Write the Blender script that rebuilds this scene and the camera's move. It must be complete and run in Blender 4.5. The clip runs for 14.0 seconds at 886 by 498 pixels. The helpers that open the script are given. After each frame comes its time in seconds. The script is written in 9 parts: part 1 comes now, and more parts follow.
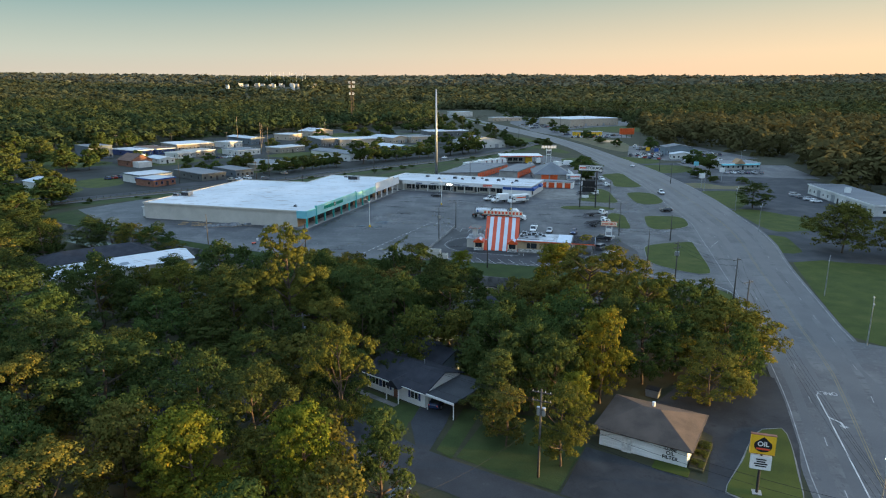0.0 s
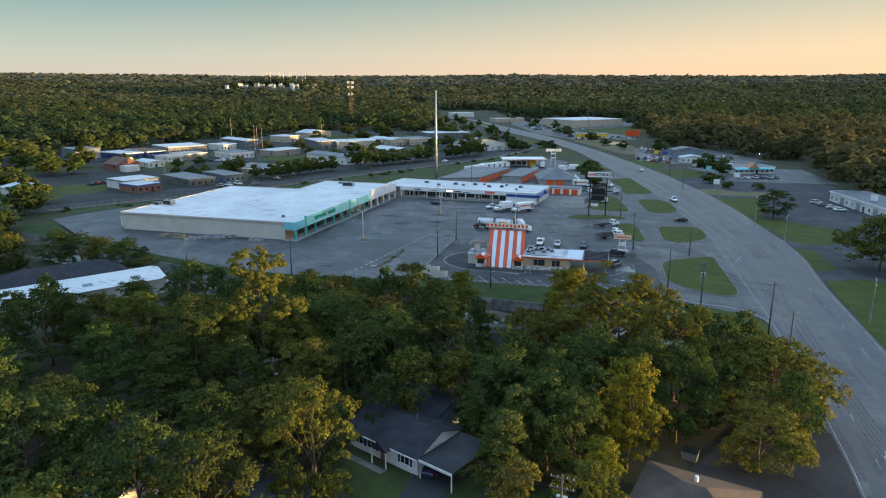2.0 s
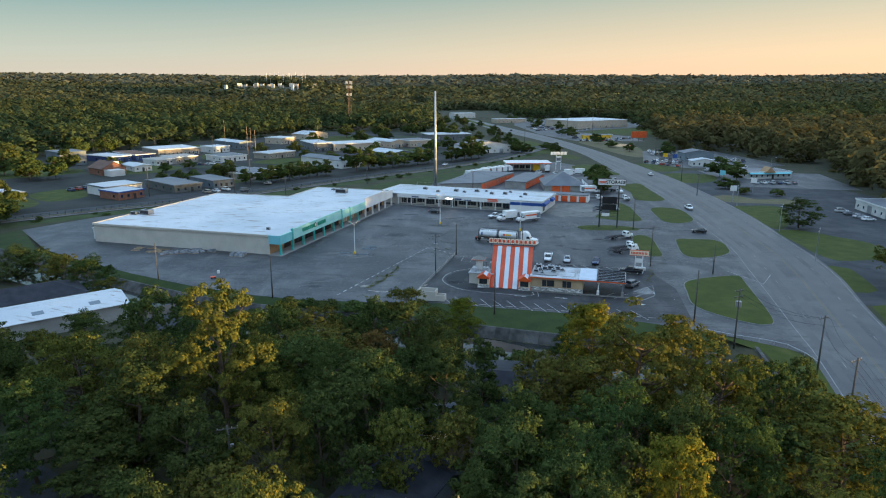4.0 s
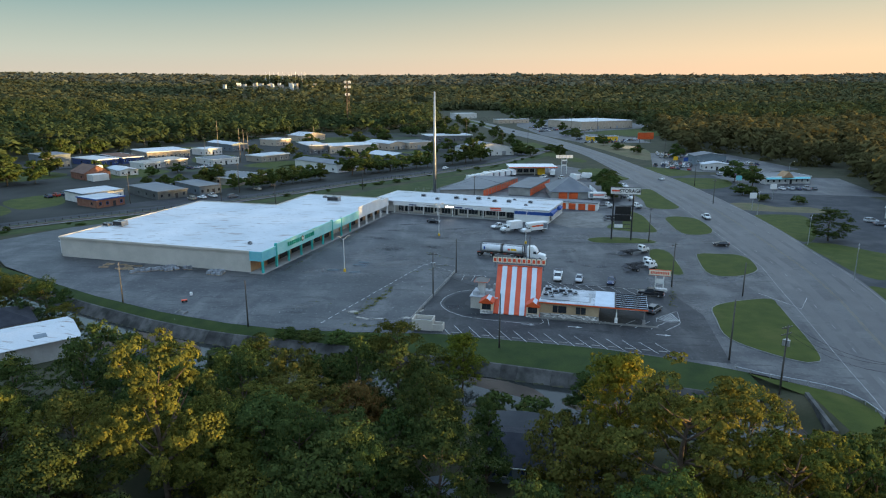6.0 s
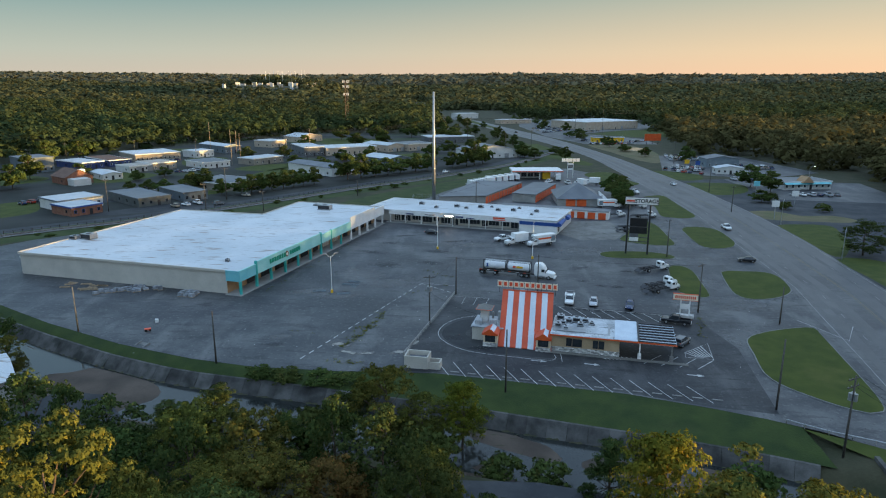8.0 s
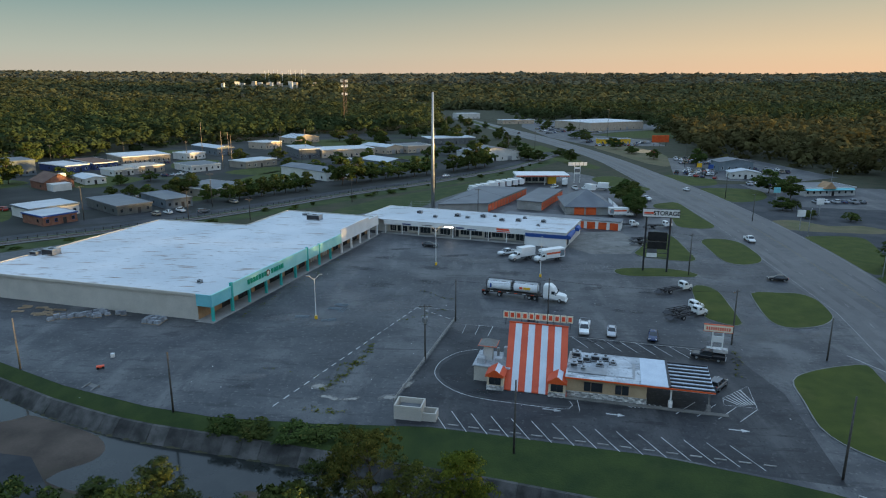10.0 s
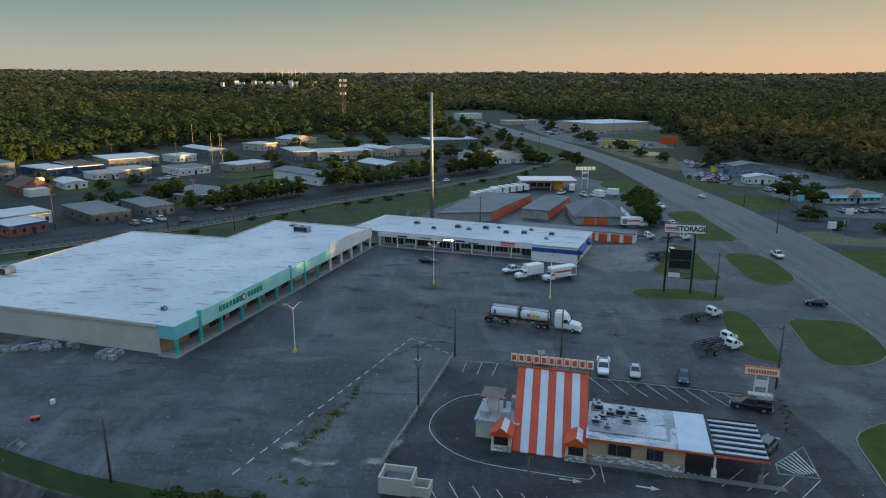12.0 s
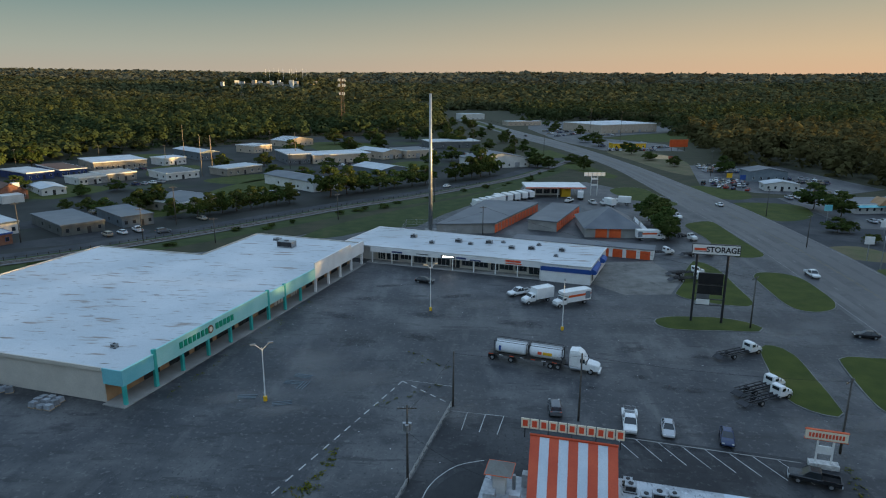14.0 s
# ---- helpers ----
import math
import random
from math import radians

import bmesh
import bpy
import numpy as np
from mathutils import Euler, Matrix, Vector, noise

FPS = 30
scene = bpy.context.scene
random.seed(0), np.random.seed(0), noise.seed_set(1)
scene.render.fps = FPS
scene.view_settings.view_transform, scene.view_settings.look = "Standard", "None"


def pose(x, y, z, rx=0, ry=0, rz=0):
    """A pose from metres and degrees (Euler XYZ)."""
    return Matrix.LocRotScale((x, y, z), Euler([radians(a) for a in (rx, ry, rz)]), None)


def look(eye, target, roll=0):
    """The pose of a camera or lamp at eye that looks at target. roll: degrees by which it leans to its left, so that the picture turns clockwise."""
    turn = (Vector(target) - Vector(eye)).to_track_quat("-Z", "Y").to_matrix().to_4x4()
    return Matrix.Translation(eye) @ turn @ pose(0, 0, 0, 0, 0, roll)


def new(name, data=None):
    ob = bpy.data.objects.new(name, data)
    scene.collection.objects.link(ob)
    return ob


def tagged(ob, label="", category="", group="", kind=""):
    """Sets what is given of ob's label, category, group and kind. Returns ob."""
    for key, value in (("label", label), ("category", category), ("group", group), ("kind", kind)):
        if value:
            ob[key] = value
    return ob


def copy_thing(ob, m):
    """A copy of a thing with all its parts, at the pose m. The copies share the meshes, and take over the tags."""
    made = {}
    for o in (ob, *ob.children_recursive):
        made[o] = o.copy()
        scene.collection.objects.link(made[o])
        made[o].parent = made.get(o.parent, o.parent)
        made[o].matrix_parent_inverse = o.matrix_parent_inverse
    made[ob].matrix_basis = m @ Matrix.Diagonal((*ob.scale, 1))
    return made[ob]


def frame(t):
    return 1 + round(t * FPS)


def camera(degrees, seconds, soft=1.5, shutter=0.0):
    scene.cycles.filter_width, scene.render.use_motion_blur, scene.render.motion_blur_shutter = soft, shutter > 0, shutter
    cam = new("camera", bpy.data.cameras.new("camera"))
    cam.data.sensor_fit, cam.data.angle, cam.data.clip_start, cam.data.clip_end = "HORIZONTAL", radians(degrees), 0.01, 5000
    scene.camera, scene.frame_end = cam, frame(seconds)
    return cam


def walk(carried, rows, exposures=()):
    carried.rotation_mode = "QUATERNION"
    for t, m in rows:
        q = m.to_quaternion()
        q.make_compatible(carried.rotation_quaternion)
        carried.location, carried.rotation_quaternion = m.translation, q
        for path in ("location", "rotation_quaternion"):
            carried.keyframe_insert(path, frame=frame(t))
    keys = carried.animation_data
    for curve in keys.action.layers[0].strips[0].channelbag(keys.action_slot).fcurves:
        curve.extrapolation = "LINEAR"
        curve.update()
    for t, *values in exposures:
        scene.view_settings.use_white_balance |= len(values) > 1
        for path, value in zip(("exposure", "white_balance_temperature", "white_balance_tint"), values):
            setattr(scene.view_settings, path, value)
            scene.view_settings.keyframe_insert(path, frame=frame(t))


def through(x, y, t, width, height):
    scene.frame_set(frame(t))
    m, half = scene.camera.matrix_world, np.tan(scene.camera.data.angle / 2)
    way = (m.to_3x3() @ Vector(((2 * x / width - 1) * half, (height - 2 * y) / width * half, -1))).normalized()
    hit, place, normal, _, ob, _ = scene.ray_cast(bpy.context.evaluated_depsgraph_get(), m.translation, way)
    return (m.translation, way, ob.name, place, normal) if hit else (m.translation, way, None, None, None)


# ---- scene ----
cam = camera(68.1, 14.0, soft=1.1)
walk(cam, [
    (0, look((0.48, -63.37, 45.86), (-3.66, 33.61, 21.84), 0.05)),
    (1, look((0.44, -55.19, 46.05), (-3.80, 41.79, 22.04), 0.04)),
    (2, look((0.39, -46.65, 46.22), (-3.95, 50.33, 22.21), 0.04)),
    (3, look((0.33, -37.88, 46.38), (-4.10, 59.09, 22.36), 0.03)),
    (4, look((0.26, -28.97, 46.53), (-4.26, 67.99, 22.48), 0.03)),
    (5, look((0.18, -20.00, 46.66), (-4.43, 76.95, 22.59), 0.03)),
    (6, look((0.10, -11.02, 46.79), (-4.61, 85.92, 22.68), 0.03)),
    (7, look((0.00, -2.07, 46.90), (-4.80, 94.85, 22.75), 0.04)),
    (8, look((-0.10, 6.84, 47.01), (-5.00, 103.74, 22.81), 0.05)),
    (9, look((-0.21, 15.70, 47.11), (-5.21, 112.59, 22.87), 0.06)),
    (10, look((-0.32, 24.55, 47.20), (-5.43, 121.42, 22.91), 0.08)),
    (11, look((-0.43, 33.42, 47.29), (-5.66, 130.28, 22.96), 0.12)),
    (12, look((-0.55, 42.38, 47.37), (-5.90, 139.22, 23.00), 0.16)),
    (13, look((-0.66, 51.52, 47.46), (-6.15, 148.34, 23.06), 0.21)),
    (14, look((-0.77, 60.92, 47.54), (-6.41, 157.74, 23.14), 0.28)),
], exposures=[(0.0, 1.47), (3.0, 1.5), (5.5, 1.46), (8.0, 1.28), (11.0, 1.0), (14.0, 0.8)])

# ---- light: low evening sun far to the right, wide soft sky ----
SUN_ELEV, SUN_AZ = 2.1, 97.0   # degrees; azimuth clockwise from +y
world = bpy.data.worlds.new("evening_sky")
scene.world = world
world.use_nodes = True
wn, wl = world.node_tree.nodes, world.node_tree.links
wn.clear()
sky = wn.new("ShaderNodeTexSky")
sky.sky_type = "NISHITA"
sky.sun_disc = False
sky.sun_elevation = radians(SUN_ELEV)
sky.sun_rotation = radians(SUN_AZ)
sky.altitude, sky.air_density, sky.dust_density, sky.ozone_density = 100, 1.0, 1.2, 1.5
# thin high haze: peach towards the horizon, brighter and bluer overhead
tc, sx = wn.new("ShaderNodeTexCoord"), wn.new("ShaderNodeSeparateXYZ")
wl.new(tc.outputs["Generated"], sx.inputs[0])


def sky_ramp(stops):
    r = wn.new("ShaderNodeValToRGB")
    r.color_ramp.elements[0].position, r.color_ramp.elements[0].color = stops[0][0], (*stops[0][1], 1)
    r.color_ramp.elements[1].position, r.color_ramp.elements[1].color = stops[-1][0], (*stops[-1][1], 1)
    for pos, col in stops[1:-1]:
        r.color_ramp.elements.new(pos).color = (*col, 1)
    wl.new(sx.outputs["Z"], r.inputs["Fac"])
    return r


away = sky_ramp([(0.0, (0.98, 0.85, 0.70)), (0.045, (0.72, 0.80, 0.72)), (0.13, (0.22, 0.46, 0.51)), (0.5, (0.62, 0.92, 1.33))])
sunward = sky_ramp([(0.0, (1.62, 0.98, 0.60)), (0.045, (1.38, 1.0, 0.64)), (0.13, (0.70, 0.74, 0.60)), (0.5, (0.62, 0.92, 1.33))])
turn_ = wn.new("ShaderNodeMapRange")
turn_.interpolation_type = "SMOOTHSTEP"
turn_.inputs["From Min"].default_value, turn_.inputs["From Max"].default_value = -0.7, 0.75
wl.new(sx.outputs["X"], turn_.inputs["Value"])
glow_mix = wn.new("ShaderNodeMix")
glow_mix.data_type = "RGBA"
wl.new(turn_.outputs[0], glow_mix.inputs[0])
wl.new(away.outputs["Color"], glow_mix.inputs[6])
wl.new(sunward.outputs["Color"], glow_mix.inputs[7])
haze = wn.new("ShaderNodeMix")
haze.data_type = "RGBA"
haze.inputs[0].default_value = 0.93
wl.new(sky.outputs[0], haze.inputs[6])
wl.new(glow_mix.outputs[2], haze.inputs[7])
gain = wn.new("ShaderNodeMapRange")
gain.interpolation_type = "SMOOTHSTEP"
gain.inputs["From Min"].default_value, gain.inputs["From Max"].default_value = 0.11, 0.34
gain.inputs["To Min"].default_value, gain.inputs["To Max"].default_value = 0.278, 0.44
wl.new(sx.outputs["Z"], gain.inputs["Value"])
bg = wn.new("ShaderNodeBackground")
wl.new(gain.outputs[0], bg.inputs["Strength"])
wo = wn.new("ShaderNodeOutputWorld")
wl.new(haze.outputs[2], bg.inputs[0])
wl.new(bg.outputs[0], wo.inputs[0])
sun = new("sun", bpy.data.lights.new("sun", "SUN"))
sun.data.energy, sun.data.angle, sun.data.color = 5.0, radians(0.8), (1.0, 0.67, 0.27)
sun.matrix_world = look((math.sin(radians(SUN_AZ)) * 100, math.cos(radians(SUN_AZ)) * 100, math.tan(radians(SUN_ELEV)) * 100), (0, 0, 0))


# ---- materials ----
def material(name, a, b, scale=1.0, fine=12.0, rough=0.8, metal=0.0, bump=0.15, spec=0.3, c=None, rand=0.0, coord="pos", stain=0.5, grain=0.68):
    """Two-scale procedural surface: colours a and b mixed by coarse noise, grain and bump by fine noise, c as sparse stains."""
    m = bpy.data.materials.new(name)
    m.use_nodes = True
    n, l = m.node_tree.nodes, m.node_tree.links
    p = n["Principled BSDF"]
    p.inputs["Roughness"].default_value, p.inputs["Metallic"].default_value = rough, metal
    p.inputs["Specular IOR Level"].default_value = spec
    if coord == "pos":
        src = n.new("ShaderNodeNewGeometry").outputs["Position"]
    else:
        src = n.new("ShaderNodeTexCoord").outputs["Object"]
    t1, t2 = n.new("ShaderNodeTexNoise"), n.new("ShaderNodeTexNoise")
    t1.inputs["Scale"].default_value, t1.inputs["Detail"].default_value = scale, 5
    t2.inputs["Scale"].default_value, t2.inputs["Detail"].default_value = fine, 3
    l.new(src, t1.inputs["Vector"])
    l.new(src, t2.inputs["Vector"])
    r = n.new("ShaderNodeValToRGB")
    r.color_ramp.elements[0].position, r.color_ramp.elements[1].position = 0.35, 0.65
    r.color_ramp.elements[0].color, r.color_ramp.elements[1].color = (*a, 1), (*b, 1)
    l.new(t1.outputs["Fac"], r.inputs["Fac"])
    col = r.outputs["Color"]
    mg = n.new("ShaderNodeMix")
    mg.data_type, mg.blend_type = "RGBA", "MULTIPLY"
    mg.inputs[0].default_value = 0.5
    rg = n.new("ShaderNodeValToRGB")
    rg.color_ramp.elements[0].position, rg.color_ramp.elements[1].position = 0.3, 0.7
    rg.color_ramp.elements[0].color = (grain, grain, grain, 1)
    l.new(t2.outputs["Fac"], rg.inputs["Fac"])
    l.new(col, mg.inputs[6])
    l.new(rg.outputs["Color"], mg.inputs[7])
    col = mg.outputs[2]
    if c:
        t3 = n.new("ShaderNodeTexNoise")
        t3.inputs["Scale"].default_value, t3.inputs["Detail"].default_value = scale * 0.45, 6
        l.new(src, t3.inputs["Vector"])
        r3 = n.new("ShaderNodeValToRGB")
        r3.color_ramp.elements[0].position, r3.color_ramp.elements[1].position = 0.56, 0.7
        r3.color_ramp.elements[0].color = (0, 0, 0, 1)
        r3.color_ramp.elements[1].color = (stain, stain, stain, 1)
        l.new(t3.outputs["Fac"], r3.inputs["Fac"])
        mc = n.new("ShaderNodeMix")
        mc.data_type = "RGBA"
        l.new(r3.outputs["Color"], mc.inputs[0])
        l.new(col, mc.inputs[6])
        mc.inputs[7].default_value = (*c, 1)
        col = mc.outputs[2]
    if rand:
        oi = n.new("ShaderNodeObjectInfo")
        hs = n.new("ShaderNodeHueSaturation")
        mr = n.new("ShaderNodeMapRange")
        mr.inputs["To Min"].default_value, mr.inputs["To Max"].default_value = 1 - rand, 1 + rand
        l.new(oi.outputs["Random"], mr.inputs["Value"])
        l.new(mr.outputs[0], hs.inputs["Value"])
        l.new(col, hs.inputs["Color"])
        col = hs.outputs["Color"]
    l.new(col, p.inputs["Base Color"])
    if bump:
        bp = n.new("ShaderNodeBump")
        bp.inputs["Strength"].default_value, bp.inputs["Distance"].default_value = bump, 0.05
        l.new(t2.outputs["Fac"], bp.inputs["Height"])
        l.new(bp.outputs["Normal"], p.inputs["Normal"])
    return m


def leaves(name, dark, light, warm, through=0.3, patch=0.05, spread=0.25):
    """Foliage: colour by leaf island and by tree, some light let through."""
    m = bpy.data.materials.new(name)
    m.use_nodes = True
    n, l = m.node_tree.nodes, m.node_tree.links
    n.remove(n["Principled BSDF"])
    out = n["Material Output"]
    geo, oi = n.new("ShaderNodeNewGeometry"), n.new("ShaderNodeObjectInfo")
    r = n.new("ShaderNodeValToRGB")
    r.color_ramp.elements[0].color, r.color_ramp.elements[1].color = (*dark, 1), (*light, 1)
    e = r.color_ramp.elements.new(0.93)
    e.color = (*light, 1)
    r.color_ramp.elements[-1].color = (*warm, 1)
    l.new(geo.outputs["Random Per Island"], r.inputs["Fac"])
    hs = n.new("ShaderNodeHueSaturation")
    mh, mv = n.new("ShaderNodeMapRange"), n.new("ShaderNodeMapRange")
    mh.inputs["To Min"].default_value, mh.inputs["To Max"].default_value = 0.475, 0.52
    mv.inputs["To Min"].default_value, mv.inputs["To Max"].default_value = 1 - spread, 1 + spread
    l.new(oi.outputs["Random"], mh.inputs["Value"])
    ns = n.new("ShaderNodeTexNoise")
    ns.inputs["Scale"].default_value = patch
    l.new(geo.outputs["Position"], ns.inputs["Vector"])
    l.new(ns.outputs["Fac"], mv.inputs["Value"])
    mv.inputs["From Min"].default_value, mv.inputs["From Max"].default_value = 0.3, 0.7
    l.new(mh.outputs[0], hs.inputs["Hue"])
    l.new(mv.outputs[0], hs.inputs["Value"])
    l.new(r.outputs["Color"], hs.inputs["Color"])
    d, t, mx = n.new("ShaderNodeBsdfDiffuse"), n.new("ShaderNodeBsdfTranslucent"), n.new("ShaderNodeMixShader")
    l.new(hs.outputs["Color"], d.inputs["Color"])
    l.new(hs.outputs["Color"], t.inputs["Color"])
    mx.inputs[0].default_value = through
    l.new(d.outputs[0], mx.inputs[1])
    l.new(t.outputs[0], mx.inputs[2])
    l.new(mx.outputs[0], out.inputs["Surface"])
    return m


def glow(name, colour, strength):
    m = bpy.data.materials.new(name)
    m.use_nodes = True
    p = m.node_tree.nodes["Principled BSDF"]
    p.inputs["Base Color"].default_value = (*colour, 1)
    p.inputs["Emission Color"].default_value = (*colour, 1)
    p.inputs["Emission Strength"].default_value = strength
    return m


ASPHALT = material("asphalt_lot", (0.036, 0.039, 0.045), (0.066, 0.069, 0.074), 0.10, 9, 0.55, spec=0.34, c=(0.14, 0.139, 0.138), stain=0.5, grain=0.5)
ROAD = material("asphalt_road", (0.062, 0.062, 0.066), (0.088, 0.088, 0.09), 0.08, 9, 0.55, spec=0.4, c=(0.15, 0.15, 0.15), stain=0.5, grain=0.45)
RESTLOT = material("dark_lot_asphalt", (0.024, 0.026, 0.03), (0.042, 0.044, 0.048), 0.12, 9, 0.6, spec=0.22, c=(0.1, 0.1, 0.1), stain=0.4, grain=0.5)
STREET = material("asphalt_street", (0.034, 0.037, 0.042), (0.050, 0.053, 0.058), 0.2, 9, 0.85, c=(0.09, 0.09, 0.09), grain=0.45)
FRESH = material("asphalt_dark", (0.025, 0.027, 0.03), (0.04, 0.042, 0.045), 0.3, 9, 0.85, c=(0.07, 0.07, 0.07))
CONCRETE = material("concrete", (0.26, 0.25, 0.235), (0.34, 0.33, 0.31), 0.3, 6, 0.9, c=(0.17, 0.16, 0.15), rand=0.1)
APRON = material("worn_apron_concrete", (0.135, 0.128, 0.116), (0.2, 0.19, 0.172), 0.35, 5, 0.9, c=(0.09, 0.088, 0.08), stain=0.6)
KERB = material("kerb_concrete", (0.15, 0.148, 0.14), (0.22, 0.215, 0.205), 0.6, 8, 0.9, c=(0.1, 0.1, 0.1))
CANAL = material("canal_concrete", (0.045, 0.044, 0.041), (0.11, 0.105, 0.098), 0.5, 5, 0.95, c=(0.02, 0.023, 0.018), rand=0.35, stain=0.9)
MUD = material("canal_mud", (0.05, 0.037, 0.028), (0.10, 0.075, 0.058), 0.15, 3, 0.85, c=(0.035, 0.04, 0.022), stain=0.6)
SOIL = material("wood_soil", (0.035, 0.038, 0.018), (0.06, 0.055, 0.03), 0.15, 3, 0.95, bump=0.5, c=(0.04, 0.055, 0.02))
GRASS = material("lawn", (0.038, 0.054, 0.006), (0.062, 0.077, 0.010), 0.25, 5, 0.95, bump=0.6, c=(0.10, 0.095, 0.022), stain=0.4)
DRYGRASS = material("dry_grass", (0.11, 0.10, 0.05), (0.16, 0.13, 0.07), 0.15, 8, 0.95, bump=0.5, c=(0.07, 0.10, 0.03))
PAINT = material("road_paint", (0.40, 0.40, 0.39), (0.55, 0.55, 0.53), 0.8, 10, 0.7, c=(0.14, 0.14, 0.14), stain=0.75)
LANEPAINT = material("worn_lane_paint", (0.2, 0.2, 0.2), (0.36, 0.36, 0.35), 0.5, 6, 0.7, c=(0.12, 0.12, 0.12), stain=0.8)
YELLOW = material("road_paint_yellow", (0.16, 0.135, 0.09), (0.24, 0.19, 0.10), 0.5, 10, 0.7, c=(0.2, 0.18, 0.12))
ROOFWHITE = material("white_roof_membrane", (0.50, 0.53, 0.55), (0.62, 0.635, 0.645), 0.06, 4, 0.6, c=(0.40, 0.42, 0.42), stain=0.5, grain=0.75)
WALLBEIGE = material("beige_render", (0.50, 0.46, 0.40), (0.58, 0.53, 0.46), 0.3, 6, 0.85, c=(0.4, 0.36, 0.3))
TAN = material("tan_brick_face", (0.36, 0.22, 0.12), (0.44, 0.28, 0.16), 0.6, 10, 0.85)
TEAL = material("teal_paint", (0.03, 0.36, 0.32), (0.05, 0.42, 0.37), 0.5, 8, 0.6)
TEALPALE = material("pale_teal_panel", (0.30, 0.64, 0.60), (0.38, 0.7, 0.66), 0.3, 8, 0.55)
CYAN = material("blue_teal_panel", (0.16, 0.5, 0.56), (0.22, 0.56, 0.6), 0.4, 8, 0.55)
WHITE = material("white_paint", (0.72, 0.71, 0.69), (0.8, 0.79, 0.77), 0.4, 8, 0.6, c=(0.55, 0.53, 0.5), stain=0.4)
OFFWHITE = material("offwhite_wall", (0.55, 0.54, 0.51), (0.65, 0.63, 0.6), 0.4, 8, 0.75, c=(0.42, 0.4, 0.36))
CREAM = material("cream_wall", (0.68, 0.55, 0.38), (0.76, 0.63, 0.45), 0.4, 8, 0.8)
BLUE = material("blue_band", (0.02, 0.07, 0.26), (0.03, 0.09, 0.32), 0.5, 8, 0.5)
ORANGE = material("orange_paint", (0.62, 0.085, 0.02), (0.72, 0.12, 0.03), 0.5, 8, 0.5)
ORANGEROOF = material("orange_roof_metal", (0.55, 0.075, 0.03), (0.64, 0.10, 0.04), 0.4, 8, 0.45)
WHITEROOFM = material("white_roof_metal", (0.54, 0.6, 0.66), (0.62, 0.67, 0.72), 0.4, 8, 0.45, c=(0.46, 0.5, 0.54), stain=0.4)
GREYROOF = material("grey_metal_roof", (0.10, 0.11, 0.125), (0.14, 0.15, 0.165), 0.15, 5, 0.5, c=(0.2, 0.19, 0.18))
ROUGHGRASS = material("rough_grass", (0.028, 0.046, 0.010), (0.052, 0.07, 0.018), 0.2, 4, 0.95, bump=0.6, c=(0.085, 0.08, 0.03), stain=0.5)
SHINGLE = material("dark_shingle", (0.018, 0.020, 0.027), (0.034, 0.036, 0.045), 0.6, 10, 0.9, bump=0.5)
BROWNSHINGLE = material("brown_shingle", (0.07, 0.052, 0.042), (0.105, 0.078, 0.062), 0.4, 10, 0.9, bump=0.5)
METALGREY = material("grey_metal", (0.28, 0.29, 0.3), (0.36, 0.37, 0.38), 1.0, 12, 0.4, 0.6)
DARKMETAL = material("dark_metal", (0.03, 0.03, 0.033), (0.05, 0.05, 0.055), 1.0, 12, 0.5, 0.3)
GALV = material("galvanised_steel", (0.36, 0.37, 0.38), (0.46, 0.47, 0.48), 1.0, 12, 0.45, 0.7)
WOODPOLE = material("weathered_pole_wood", (0.07, 0.064, 0.058), (0.11, 0.10, 0.088), 2.0, 15, 0.9, coord="obj")
PALEPOLE = material("pale_pole_wood", (0.3, 0.22, 0.14), (0.4, 0.3, 0.2), 2.0, 15, 0.9, coord="obj")
BARK = material("bark", (0.07, 0.05, 0.035), (0.13, 0.09, 0.065), 1.5, 9, 0.95, bump=0.6, coord="obj")
STONE = material("pale_stone", (0.34, 0.33, 0.32), (0.62, 0.60, 0.57), 1.8, 9, 0.85, rand=0.6, c=(0.24, 0.23, 0.22))
BRICK = material("red_brick_face", (0.20, 0.085, 0.055), (0.27, 0.13, 0.085), 1.0, 12, 0.85)
DOOR = material("dark_opening", (0.02, 0.02, 0.022), (0.035, 0.035, 0.037), 1.0, 10, 0.6)
BLACK = material("black_rubber", (0.012, 0.012, 0.013), (0.02, 0.02, 0.02), 2.0, 20, 0.8)
LETTERGREEN = material("green_sign_letter", (0.0, 0.26, 0.15), (0.0, 0.3, 0.18), 1.0, 10, 0.5)
LETTERRED = material("red_sign_letter", (0.72, 0.09, 0.04), (0.78, 0.11, 0.05), 1.0, 10, 0.5)
LETTERBLACK = material("black_sign_letter", (0.012, 0.012, 0.014), (0.02, 0.02, 0.02), 1.0, 10, 0.5)
SIGNYELLOW = material("yellow_sign_face", (0.75, 0.42, 0.02), (0.8, 0.47, 0.03), 1.0, 10, 0.5)
SIGNCREAM = material("cream_sign_face", (0.8, 0.7, 0.54), (0.85, 0.76, 0.6), 1.0, 10, 0.5)
PLASTICWRAP = material("grey_wrapped_goods", (0.17, 0.18, 0.2), (0.3, 0.32, 0.34), 1.5, 8, 0.5, rand=0.3)
NAVY = material("navy_wall", (0.03, 0.05, 0.14), (0.045, 0.07, 0.18), 0.5, 8, 0.7)
BLUEGREY = material("blue_grey_metal_wall", (0.15, 0.19, 0.22), (0.2, 0.24, 0.27), 0.4, 8, 0.6)
DARKGREY = material("dark_grey_wall", (0.10, 0.105, 0.11), (0.15, 0.155, 0.16), 0.4, 8, 0.7)
